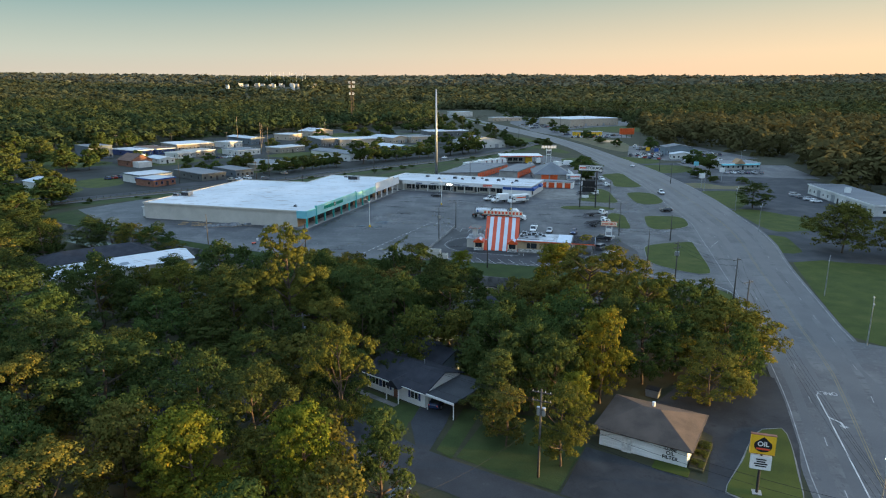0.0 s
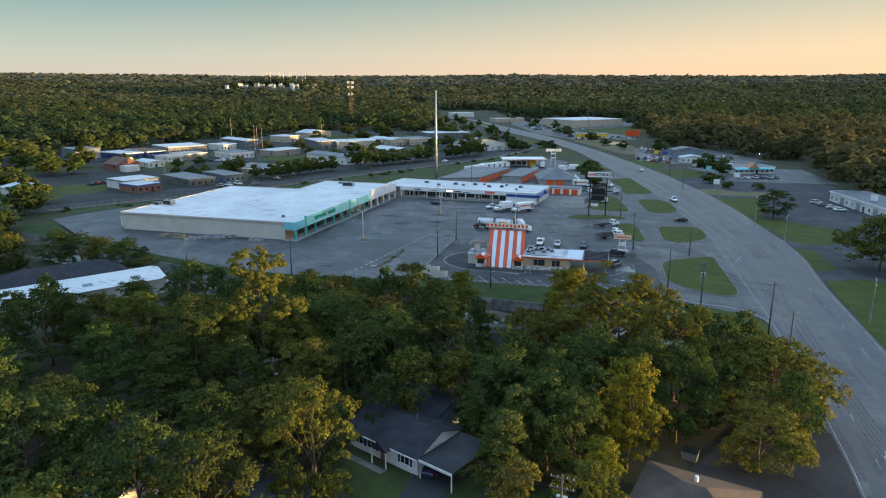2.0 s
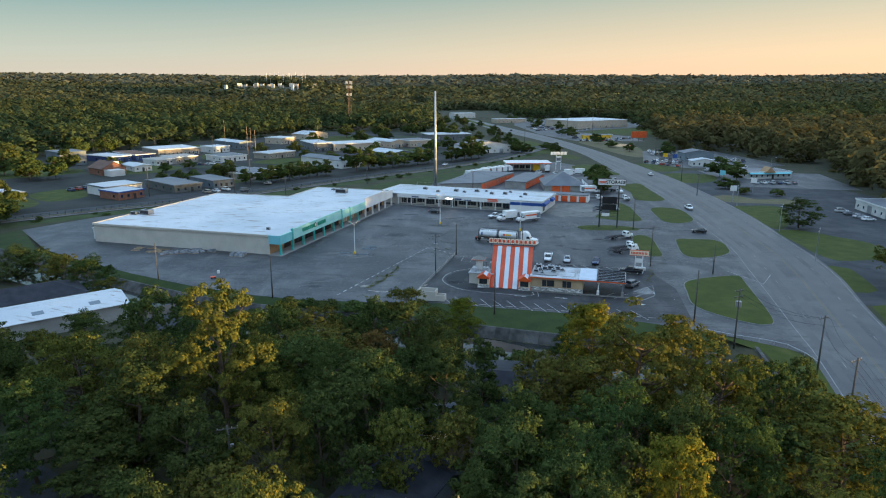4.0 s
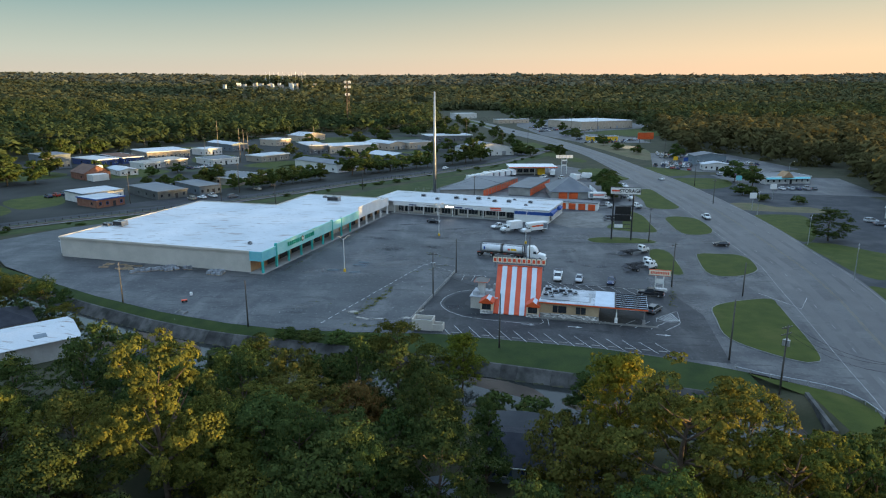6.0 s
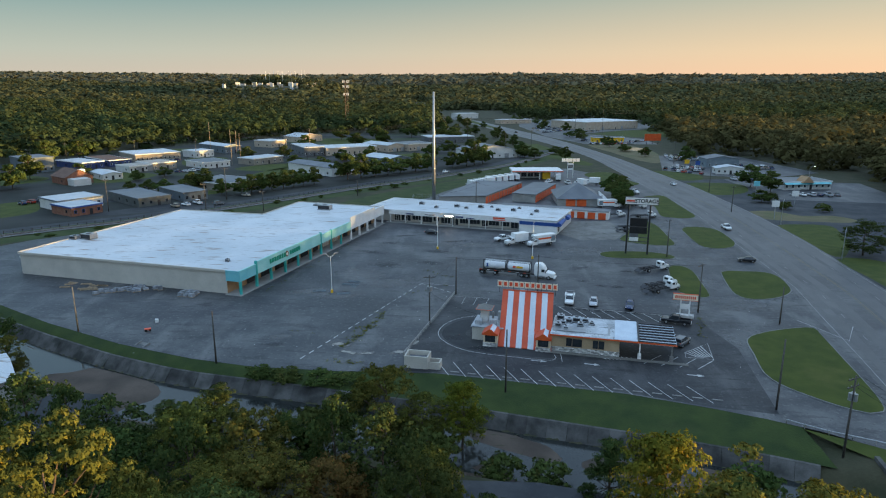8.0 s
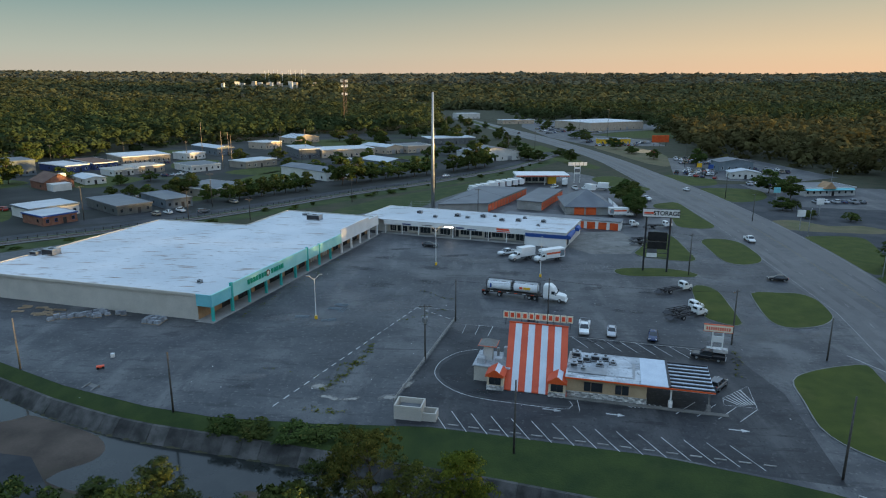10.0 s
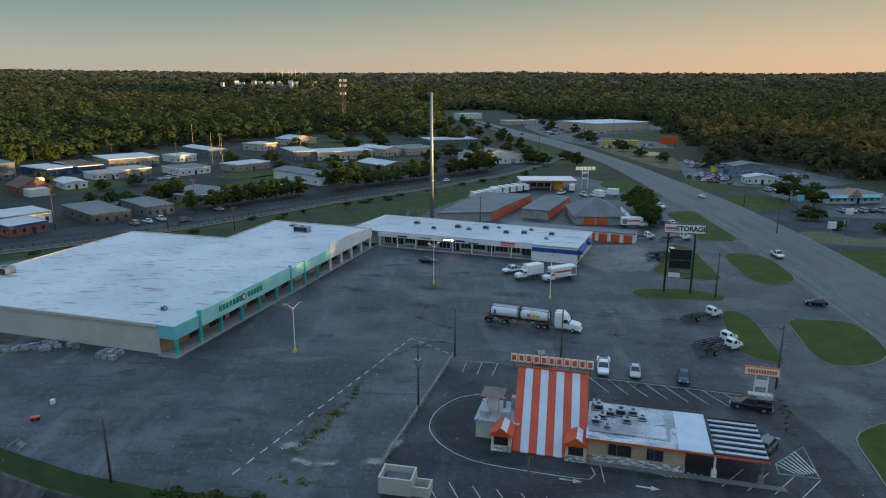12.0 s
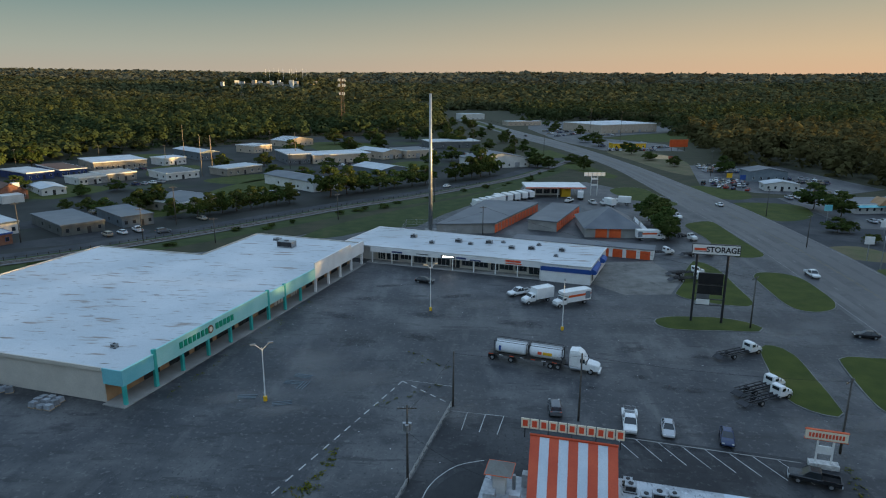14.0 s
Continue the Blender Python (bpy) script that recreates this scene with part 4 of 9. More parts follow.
# younger trees that fill the block between them
CLEAR = [(-112, 68, -58, 108), (-10, -40, 60, 13), (-18, 20, -1, 34), (13, -6, 52, 24), (-9, 4, 12, 14), (-84, 80, -58, 106), (-2, 58, 15, 69), (-8, 10, 3, 30), (26, 20, 36, 34)]
fill_rng = random.Random(17)
placed = [(a[1], a[2], a[4]) for a in NEAR]
for k in range(2600):
    x, y = fill_rng.uniform(-130, 46), fill_rng.uniform(-40, 118)
    if any(a < x < c and b < y < d for a, b, c, d in CLEAR) or not (canal_edge(x) - 27 > y):
        continue
    street_y = -0.62 * (x + 9.7) + 12
    if -9 < y - street_y < 6 or x > 44 - (y < 30) * 30:
        continue
    r = fill_rng.uniform(3.4, 5.4)
    if any(math.hypot(x - q[0], y - q[1]) < 0.62 * (r + q[2]) for q in placed):
        continue
    placed.append((x, y, r))
    tree(fill_rng.choice(["young_a", "young_b", "young_a"]), x, y, fill_rng.uniform(8.5, 12.5), r)
# across the highway and among the far lots
for a in [("oak", 106, 122, 14, 10), ("oak", 118, 112, 14, 9), ("oak", 130, 124, 15, 10), ("broad_c", 110.5, 194, 9.5, 7), ("street", 131, 326, 10, 6), ("street", 134, 311, 9, 5.5), ("street", 118, 282, 5, 4), ("shrub", 121.5, 281, 4, 3), ("shrub", 121, 266, 3, 3), ("shrub", 133, 262, 3, 3), ("oak", 140, 86, 15, 10), ("oak", 150, 108, 15, 11),
          ("street", 60, 276, 8.5, 4.8), ("street", 61, 286, 9.5, 5.4), ("street", 60, 297, 9, 5), ("street", 58.5, 267, 7, 4)]:
    tree(a[0], a[1], a[2], a[3], a[4], "trees beside the highway")
for a in [(-127, 306, 9, 5.5), (-131, 300, 8, 4.5), (-104, 290, 7, 4), (-101, 294, 8, 4.2), (-97.5, 298, 8, 4.4), (-94, 303, 8, 4.4), (-90, 307.5, 8.5, 4.4), (-86.5, 312, 8, 4.4), (-83, 316.5, 8, 4.4), (-79, 321, 8, 4.6), (-112, 288, 7, 4), (-66, 338, 13, 7), (-60, 345, 12, 6.5), (-54, 352, 9, 6), (-48, 358, 9, 6), (-42, 366, 8, 5.5), (-34, 372, 10, 6), (-28, 378, 9, 5.5), (-150, 298, 5, 3.5), (-140, 292, 6, 4), (-165, 345, 5, 4), (-150, 430, 8, 5), (-128, 440, 8, 5), (-208, 340, 7, 5), (-110, 400, 6, 5), (-92, 392, 6, 5), (-86, 425, 7, 5), (-70, 440, 8, 5), (-30, 450, 9, 6), (-20, 478, 9, 6), (-130, 505, 10, 7), (-96, 530, 10, 7), (-76, 545, 11, 7), (-20, 590, 11, 8), (-30, 610, 12, 8), (-60, 620, 12, 8), (-90, 600, 12, 8), (-120, 590, 12, 8), (-6, 400, 11, 6.5), (-1, 408, 14, 7), (4, 414, 11, 6), (-14, 392, 9, 6),
          (-225, 292, 12, 7), (-232, 304, 13, 7), (-216, 300, 11, 6), (-236, 262, 12, 8), (-252, 280, 12, 8), (-228, 240, 11, 8), (-212, 246, 10, 7), (-252, 312, 12, 8), (-286, 330, 13, 9), (-300, 360, 14, 9), (-273, 345, 14, 8), (-176, 206, 11, 7), (-190, 192, 12, 9), (-165, 186, 11, 8), (-214, 204, 12, 9), (-180, 170, 12, 9), (-160, 160, 12, 8), (-200, 160, 13, 9), (-148, 140, 12, 8), (-165, 128, 13, 9), (-140, 120, 13, 9), (-228, 330, 12, 7), (-262, 395, 14, 8), (-256, 420, 14, 8), (-160, 300, 4, 3), (-172, 330, 5, 4), (32, 452, 8, 6), (38, 445, 7, 5)]:
    tree("street", a[0], a[1], a[2], a[3], "trees among the industrial lots")

# trees and bushes along the far highway
verge_rng = random.Random(23)
for k in range(46):
    f = k / 46
    y = 430 + 520 * f
    hx = 48 - 0.155 * (y - 560)
    x = hx - verge_rng.uniform(4, 60) if k % 3 else hx + verge_rng.uniform(40, 66) + 0.02 * (y - 430)
    tree("street", x, y, verge_rng.uniform(5, 10), verge_rng.uniform(3.2, 6), "trees beside the highway")


def wood(name, label, pts, cards, spray, seed, mat=LEAFFAR):
    """Far woodland: many uneven crowns joined into one mesh."""
    rng = np.random.default_rng(seed)
    vs, fs, ns, off = [], [], [], 0
    for x, y, h, r in pts:
        lob = int(rng.integers(5, 9))
        c = np.stack([rng.normal(0, 0.40 * r, lob), rng.normal(0, 0.40 * r, lob), h - r * rng.uniform(0.5, 1.6, lob)], 1)
        c[0] = (0, 0, h - r * 0.5)
        w = rng.uniform(0.32, 0.5, lob)
        w[0] = 0.66
        pick = rng.integers(0, lob, cards)
        d = unit(rng, cards)
        d[:, 2] = np.abs(d[:, 2]) * np.where(rng.random(cards) < 0.2, -0.4, 1)
        pos = c[pick] + d * (r * w[pick] * rng.uniform(0.93, 1.03, cards))[:, None] * np.array([1, 1, 0.75])
        nrm = d + np.array([0, 0, 0.7]) + 0.3 * unit(rng, cards)
        nrm /= np.linalg.norm(nrm, axis=1)[:, None]
        v, f = leaf_cards(rng, pos, nrm, spray * r)
        v += np.array([x, y, float(terrain(x, y))])
        n_ = 0.8 * d + 0.2 * nrm + 0.8 * (pos - np.array([0, 0, h - r])) / r + np.array([0, 0, 0.4])
        ns.append(n_ / np.linalg.norm(n_, axis=1)[:, None])
        vs.append(v)
        fs.append(f + off)
        off += len(v)
    me = cards_mesh(name, np.concatenate(vs), np.concatenate(fs), mat, np.concatenate(ns))
    return tagged(new(name, me), label, "woodland", kind="stuff")


def inside(poly, x, y):
    c, n = False, len(poly)
    for i in range(n):
        (x0, y0), (x1, y1) = poly[i], poly[(i + 1) % n]
        if (y0 > y) != (y1 > y) and x < (x1 - x0) * (y - y0) / (y1 - y0) + x0:
            c = not c
    return c


WOOD_LEFT = [(-330, 330), (-275, 424), (-268, 455), (-250, 495), (-232, 540), (-205, 562), (-198, 602), (-160, 670), (-110, 680), (-50, 672), (-40, 760), (-60, 960), (-75, 1260), (-1000, 1260), (-700, 700), (-420, 330)]
WOOD_RIGHT = [(190, 800), (186, 672), (166, 582), (150, 500), (152, 470), (182, 470), (194, 385), (192, 345), (170, 275), (160, 240), (175, 200), (165, 130), (150, 60), (260, 20), (420, 150), (640, 500), (1000, 1260), (40, 1260), (70, 980), (215, 900), (240, 800)]
wr = random.Random(11)
mid_pts, far_pts, ridge_pts = [], [], []
for poly in (WOOD_LEFT, WOOD_RIGHT):
    x0, x1 = min(p[0] for p in poly), max(p[0] for p in poly)
    y0, y1 = min(p[1] for p in poly), max(p[1] for p in poly)
    y = y0
    while y < y1:
        st = 12.5 + max(0, y - 500) * 0.008
        x = x0
        while x < x1:
            px, py = x + wr.uniform(-0.45, 0.45) * st, y + wr.uniform(-0.45, 0.45) * st
            # right wood is widened past the view: unseen trees that shade the lot
            if inside(poly, px, py) and abs(px) < py * 0.8 + (260 if px > 0 else 110):
                hh = wr.uniform(10, 21)
                mid_pts.append((px, py, hh + (3 if wr.random() < 0.15 else 0), st * wr.uniform(0.45, 0.8)))
            x += st
        y += st
y = 1262.0
while y < 4300:
    st = 17 + (y - 1262) * 0.0125
    x = -0.78 * y
    while x < 0.78 * y:
        px, py = x + wr.uniform(-0.5, 0.5) * st, y + wr.uniform(-0.5, 0.5) * st
        if not (abs(px + 90 + (py - 1262) * 0.16) < 26 and py < 1600) and not (-690 < px < -460 and 1690 < py < 1860):
            (far_pts if y < 2400 else ridge_pts).append((px, py, wr.uniform(11, 20) + (y - 1262) * 0.003, st * wr.uniform(0.55, 0.9)))
        x += st
    y += st
wood("woodland", "dense mixed green woodland behind the industrial lots", [p for p in mid_pts if p[1] < 720 and p[0] < 0], 150, 0.18, 21)
wood("woodland", "olive-brown mixed woodland across the highway, paled for haze, with unseen shading trees", [p for p in mid_pts if p[1] < 720 and p[0] >= 0], 150, 0.18, 25, LEAFWARMHAZE)
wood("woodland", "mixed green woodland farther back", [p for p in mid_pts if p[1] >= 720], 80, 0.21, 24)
# these two take the leaf colours with haze mixed in
wood("far_woodland", "far wooded plain paled for haze", far_pts, 44, 0.32, 22, LEAFPLAINHAZE)
wood("ridge_woodland", "wooded ridge along the horizon, paled for haze", ridge_pts, 22, 0.5, 23, LEAFRIDGEHAZE)


# ---- shared building pieces ----
def window_unit(parent, x0, x1, z0, z1, y, frame_mat=WHITE, nx=2, name="window"):
    """A framed window on a wall facing local -y at depth y."""
    fr = Shape()
    t = 0.07
    fr.box(x0, y - 0.09, z0, x1, y - 0.012, z0 + t).box(x0, y - 0.09, z1 - t, x1, y - 0.012, z1)
    for i in range(nx + 1):
        c = x0 + (x1 - x0 - t) * i / nx
        fr.box(c, y - 0.086, z0 + t, c + t, y - 0.012, z1 - t)
    w = part(name, fr, frame_mat, parent)
    part("pane", Shape().box(x0 + t, y - 0.05, z0 + t, x1 - t, y - 0.02, z1 - t), GLASS, w)
    return w


def door_leaf(parent, x0, x1, z1, y, mat, ribs=0, z0=0.02, name="door"):
    """A door leaf; with ribs it is a corrugated roller door in one skin."""
    if not ribs:
        return part(name, Shape().box(x0, y - 0.06, z0, x1, y - 0.012, z1), mat, parent)
    prof = [(y - 0.012, z0)]
    for k in range(ribs):
        za, zb = z0 + (z1 - z0) * k / ribs, z0 + (z1 - z0) * (k + 1) / ribs
        prof += [(y - 0.055, za + 0.01), (y - 0.10, za + 0.07), (y - 0.10, zb - 0.07), (y - 0.055, zb - 0.01)]
    prof += [(y - 0.012, z1)]
    return part(name, Shape().loft([[(x0, py, pz) for py, pz in prof], [(x1, py, pz) for py, pz in prof]]), mat, parent)


def rooftop_unit(x, y, z, w, d, h, rz, label="grey rooftop air conditioning unit on a white roof", mat=METALGREY):
    u = thing("rooftop_unit", label, "air conditioner", pose(x, y, z, 0, 0, rz), "rooftop units")
    part("casing", Shape().box(-w / 2, -d / 2, 0.12, w / 2, d / 2, h), mat, u)
    part("skid", Shape().box(-w / 2 - 0.1, -d / 2, 0, w / 2 + 0.1, -d / 2 + 0.15, 0.12).box(-w / 2 - 0.1, d / 2 - 0.15, 0, w / 2 + 0.1, d / 2, 0.12), DARKMETAL, u)
    part("fan_guard", Shape().tube((0, 0, h), (0, 0, h + 0.08), min(w, d) * 0.27, None, 14), DARKMETAL, u)
    part("grille", Shape().box(-w / 2 + 0.1, -d / 2 - 0.03, 0.3, w / 2 - 0.1, -d / 2, h - 0.15), DARKMETAL, u)
    return u


# ---- salvage store ----
store = thing("discount_store", "long white-roofed discount store with teal arcade front", "store", pose(-53.8, 148.3, 0, 0, 0, -14.5))
body = [(-64.1, -1.2), (-3.8, 0.2), (-3.8, 86), (-33.3, 86.6), (-32.8, 61.6), (-63.8, 60.2)]
part("wall", Shape().prism(body, 0, 5.4), [WALLBEIGE], store, "beige rendered side wall")
part("roof", Shape().prism([(-64.2, -1.3), (-3.8, 0.05), (-0.3, 0.05), (-0.3, 86.1), (-33.4, 86.7), (-32.9, 61.7), (-63.9, 60.3)], 5.4, 5.62), ROOFWHITE, store, "white membrane roof with dark stains")
par = Shape()
pl = [(-64.3, -1.4), (-3.8, 0.0), None, (-0.3, 86.2), (-33.5, 86.8), (-33.0, 61.8), (-64.0, 60.4), (-64.3, -1.4)]
for a, b in zip(pl, pl[1:]):
    if a and b:
        d = (Vector(b) - Vector(a)).normalized()
        n_ = Vector((-d.y, d.x)) * 0.22
        par.prism([a, b, tuple(Vector(b) - n_), tuple(Vector(a) - n_)], 5.3, 5.85)
part("parapet", par, WALLBEIGE, store)
part("annex", Shape().box(-67.4, 1.5, 0, -64.12, 9.5, 3.4).box(-67.6, 1.3, 3.4, -64.3, 9.7, 3.6), OFFWHITE, store, "low white annex at the back corner")
part("front_wall", Shape().box(-3.78, 0.3, 0.0, -3.7, 85.9, 3.3), TAN, store, "tan storefront wall under the arcade")
part("soffit", Shape().box(-3.7, 0.1, 3.2, -0.35, 86, 3.3), WALLBEIGE, store)
part("walkway", Shape().box(-3.7, -0.8, 0.0, 0.5, 86.3, 0.16), CONCRETE, store, "raised concrete walkway")
for y0, y1, zt, mat, lab in ((0.0, 6.7, 5.72, CYAN, "blue-teal fascia panel"), (6.7, 39.5, 6.25, TEALPALE, "pale teal sign fascia"), (39.5, 59.2, 5.75, TEALPALE, "pale teal fascia"), (59.2, 78.5, 7.05, WHITE, "raised white fascia"), (78.5, 86.1, 6.3, WHITE, "white fascia")):
    part("fascia", Shape().box(-0.3, y0 + 0.004, 3.2, 0.0 if mat != CYAN else -0.02, y1 - 0.004, zt), mat, store, lab)
    part("fascia_cap", Shape().box(-0.36, y0 + 0.01, zt, 0.05, y1 - 0.01, zt + 0.08), WHITE if mat is WHITE else TEALPALE, store)
part("fascia", Shape().box(-3.8, -0.02, 3.2, -0.32, 0.16, 5.72), CYAN, store, "blue-teal end fascia")
for i, yy in enumerate((0.3, 6.9, 13.2, 20.0, 26.5, 33.3, 39.5, 45.9, 52.4, 59.4, 65.8, 72.1, 78.5, 84.9)):
    tall = {1: 6.5, 6: 6.5, 7: 6.0}.get(i, 3.25)
    w = 0.5 if i not in (1, 6) else 0.62
    part("post", Shape().box(-0.45, yy - w / 2, 0.1, 0.07, yy + w / 2, tall), TEAL if i < 9 else WHITE, store, "teal arcade post" if i < 9 else "white arcade post")
for y0, y1, kind in ((8, 11.5, "d"), (14, 19, "g"), (20.6, 25.6, "g"), (27, 32.5, "g"), (34, 38, "g"), (41, 44, "d"), (47, 51, "t"), (54, 57, "t"), (61, 64, "g"), (67, 70, "g"), (74, 77, "d"), (80, 83, "g")):
    w = part("shop_window", Shape().box(-3.7, y0, 0.16, -3.62, y1, 2.8), DOOR if kind == "d" else (GLASS if kind == "g" else WALLBEIGE), store)
    fr = Shape()
    for k in range(4):
        c = y0 + (y1 - y0) * k / 3
        fr.box(-3.62, c - 0.04, 0.16, -3.58, c + 0.04, 2.8)
    fr.box(-3.62, y0, 2.74, -3.58, y1, 2.82)
    part("frame", fr, DARKMETAL, w)
# sign lettering as plain green bars beside a round emblem
for y0, n_l, w_l in ((12.6, 7, 0.92), (22.2, 5, 0.98)):
    for k in range(n_l):
        part("sign_bar", Shape().box(0.01, y0 + k * 1.12, 4.35, 0.14, y0 + k * 1.12 + w_l * 0.78, 5.45), LETTERGREEN, store, "green raised sign bar")
em = Shape().tube((0.0, 20.75, 4.9), (0.12, 20.75, 4.9), 0.75, None, 20)
part("emblem", em, BRICK, store, "round brown emblem on the fascia")
part("emblem_ring", Shape().tube((0.10, 20.75, 4.9), (0.15, 20.75, 4.9), 0.45, None, 16), SIGNCREAM, store)


def site(ox, oy, rz):
    return pose(ox, oy, 0, 0, 0, rz)


SM = site(-53.8, 148.3, -14.5)
for lx, ly, w, d, h in ((-17.7, 76.3, 4.4, 2.4, 1.6), (-63.0, 15, 2.0, 1.8, 1.0), (-59.6, 16.6, 3.4, 2.6, 1.5), (-8.2, 7.2, 0.9, 0.8, 0.7), (-24, 82, 1.8, 1.5, 0.6)):
    p = SM @ Vector((lx, ly, 5.62))
    rooftop_unit(p.x, p.y, p.z, w, d, h, -14.5, "rusty grey rooftop unit on a white store roof")

# ---- strip of shops ----
strip = thing("shop_row", "low white strip of small shops with flat roof", "shops", pose(-30.9, 232.5, 0, 0, 0, -16.4))
part("wall", Shape().prism([(-9, 3.6), (47.2, 3.6), (47.2, 0.1), (59.5, 0.1), (60.7, 21.8), (-8.2, 24.3)], 0, 4.3), OFFWHITE, strip)
part("roof", Shape().prism([(-9.4, 2.2), (0, 0.9), (47.2, 0.9), (47.2, -0.05), (59.6, -0.05), (60.9, 22), (-8.3, 24.6)], 4.3, 4.5), ROOFWHITE, strip, "flat white roof")
rim = Shape()
rp = [(-9.4, 2.2), (0, 0.9), (47.2, 0.9), (47.2, -0.05), (59.6, -0.05), (60.9, 22), (-8.3, 24.6), (-9.4, 2.2)]
for a, b in zip(rp, rp[1:]):
    d = (Vector(b) - Vector(a)).normalized()
    n_ = Vector((-d.y, d.x)) * 0.2
    rim.prism([a, b, tuple(Vector(b) + n_), tuple(Vector(a) + n_)], 4.28, 4.68)
part("parapet", rim, WHITE, strip)
part("fascia", Shape().box(0, 0.7, 3.05, 47.1, 0.95, 4.28), WHITE, strip, "white shop fascia")
part("soffit", Shape().box(0, 0.95, 3.05, 47.1, 3.6, 3.15), OFFWHITE, strip)
part("walkway", Shape().box(-1, 0.3, 0, 47.1, 3.6, 0.16), CONCRETE, strip, "concrete shop walkway")
part("brick_front", Shape().box(0.2, 3.52, 0.16, 47.1, 3.59, 3.05), WALLBEIGE, strip, "pale beige shop front wall")
for i in range(9):
    part("column", Shape().box(0.4 + i * 5.8, 0.8, 0.16, 0.65 + i * 5.8, 1.05, 3.05), WHITE, strip)
shop_rng = random.Random(3)
x = 1.0
while x < 45:
    w = shop_rng.choice([1.0, 2.2, 3.0, 3.6])
    if w == 1.0:
        door_leaf(strip, x, x + 1.0, 2.5, 3.52, GLASS, 0, 0.17)
    else:
        window_unit(strip, x, x + w, 0.9 if shop_rng.random() < 0.5 else 0.4, 2.6, 3.52, shop_rng.choice([WHITE, METALGREY]), 3, "shop_window")
    x += w + shop_rng.uniform(0.25, 0.7)
part("white_face", Shape().box(47.25, 0.05, 0.02, 59.5, 0.098, 2.74).box(47.25, 0.05, 3.86, 59.5, 0.098, 4.27), WHITE, strip, "bright white painted corner wall")
part("blue_band", Shape().box(47.15, -0.08, 2.75, 59.62, 0.1, 3.85), BLUE, strip, "dark blue painted band")
part("blue_awning", Shape().loft([[(59.5, y, 2.7), (60.7, y, 2.7), (60.95, y, 3.1), (60.7, y, 3.6), (60.1, y, 3.9), (59.5, y, 3.95)] for y in (0.4, 9.5)]), BLUE, strip, "rounded blue awning")
part("blue_awning", Shape().loft([[(60.2, y, 2.7), (61.4, y, 2.7), (61.7, y, 3.1), (61.4, y, 3.6), (60.8, y, 3.9), (60.2, y, 3.95)] for y in (12.5, 16.5)]), BLUE, strip, "rounded blue awning")
for y0, y1 in ((2, 4.5), (6, 8.2)):
    part("shop_window", Shape().box(59.5, y0, 0.6, 59.72, y1, 2.5), GLASS, strip)
# shop signs: plain bars in their colours
for x0, x1, z0, z1, m_ in ((6.5, 9.5, 3.35, 3.75, NAVY), (13.5, 17, 3.55, 3.75, DARKGREY), (20.5, 24.5, 3.25, 3.95, DARKGREY), (24.8, 27.5, 3.35, 3.85, NAVY), (28.5, 31.5, 3.2, 3.5, NAVY), (38, 42, 3.85, 4.35, LETTERRED), (38, 42.2, 3.35, 3.6, LETTERRED)):
    part("shop_sign", Shape().box(x0, 0.58, z0, x1, 0.69, z1), m_, strip, "plain coloured shop sign board")
part("lit_sign", Shape().box(21.0, 0.5, 3.5, 24.0, 0.57, 3.8), LAMPGLOW, strip, "lit white shop sign")
TM = site(-30.9, 232.5, -16.4)
for lx, ly, w in ((7, 15, 1.6), (14.5, 10, 1.3), (21, 14, 1.7), (25, 12.4, 1.2), (29.5, 15.5, 1.7), (36.8, 11.8, 1.5), (42, 13, 1.6), (43, 18, 1.1), (50, 14, 1.5), (49.5, 8, 1.0), (33, 17.5, 1.0)):
    p = TM @ Vector((lx, ly, 4.5))
    rooftop_unit(p.x, p.y, p.z, w, w * 0.8, w * 0.55, -16.4)

# ---- striped burger restaurant ----
PANELBLUE = material("pale_blue_roof_sheet", (0.5, 0.56, 0.63), (0.58, 0.64, 0.7), 0.5, 6, 0.5)
PALEUNIT = material("pale_unit_metal", (0.34, 0.36, 0.38), (0.5, 0.52, 0.54), 1.5, 9, 0.5, 0.2)
lane_out = resample(smooth_line([(1.0, 136.0), (-2.6, 134.6), (-5.3, 131.4), (-6.3, 128.0), (-6.1, 125.2), (-4.1, 121.8), (-0.4, 119.0), (6, 117.2), (13.8, 115.9)], 1.0), 40)
solid("drive_lane", band(lane_out, offset_line(lane_out, 4.6), 0.047), FRESH, "dark resurfaced drive-through lane", "drive lane", kind="structure")
BURGERWALL = material("tan_restaurant_wall", (0.42, 0.30, 0.18), (0.5, 0.37, 0.23), 0.5, 8, 0.8, c=(0.34, 0.24, 0.15))
STAINEDROOF = material("stained_restaurant_roof", (0.44, 0.47, 0.5), (0.58, 0.6, 0.62), 0.4, 4, 0.6, c=(0.26, 0.27, 0.27), stain=0.7, grain=0.7)
mottle(STAINEDROOF, 78, (0.62, 0.64, 0.66), (0.07, 0.08, 0.09))
burger = thing("burger_restaurant", "orange and white striped A-frame burger restaurant with flat wing", "restaurant", pose(4.6, 121.2, 0, 0, 0, -11.6))
RZ, RY, SH = 8.35, 8.4, -0.7
n_st = 9
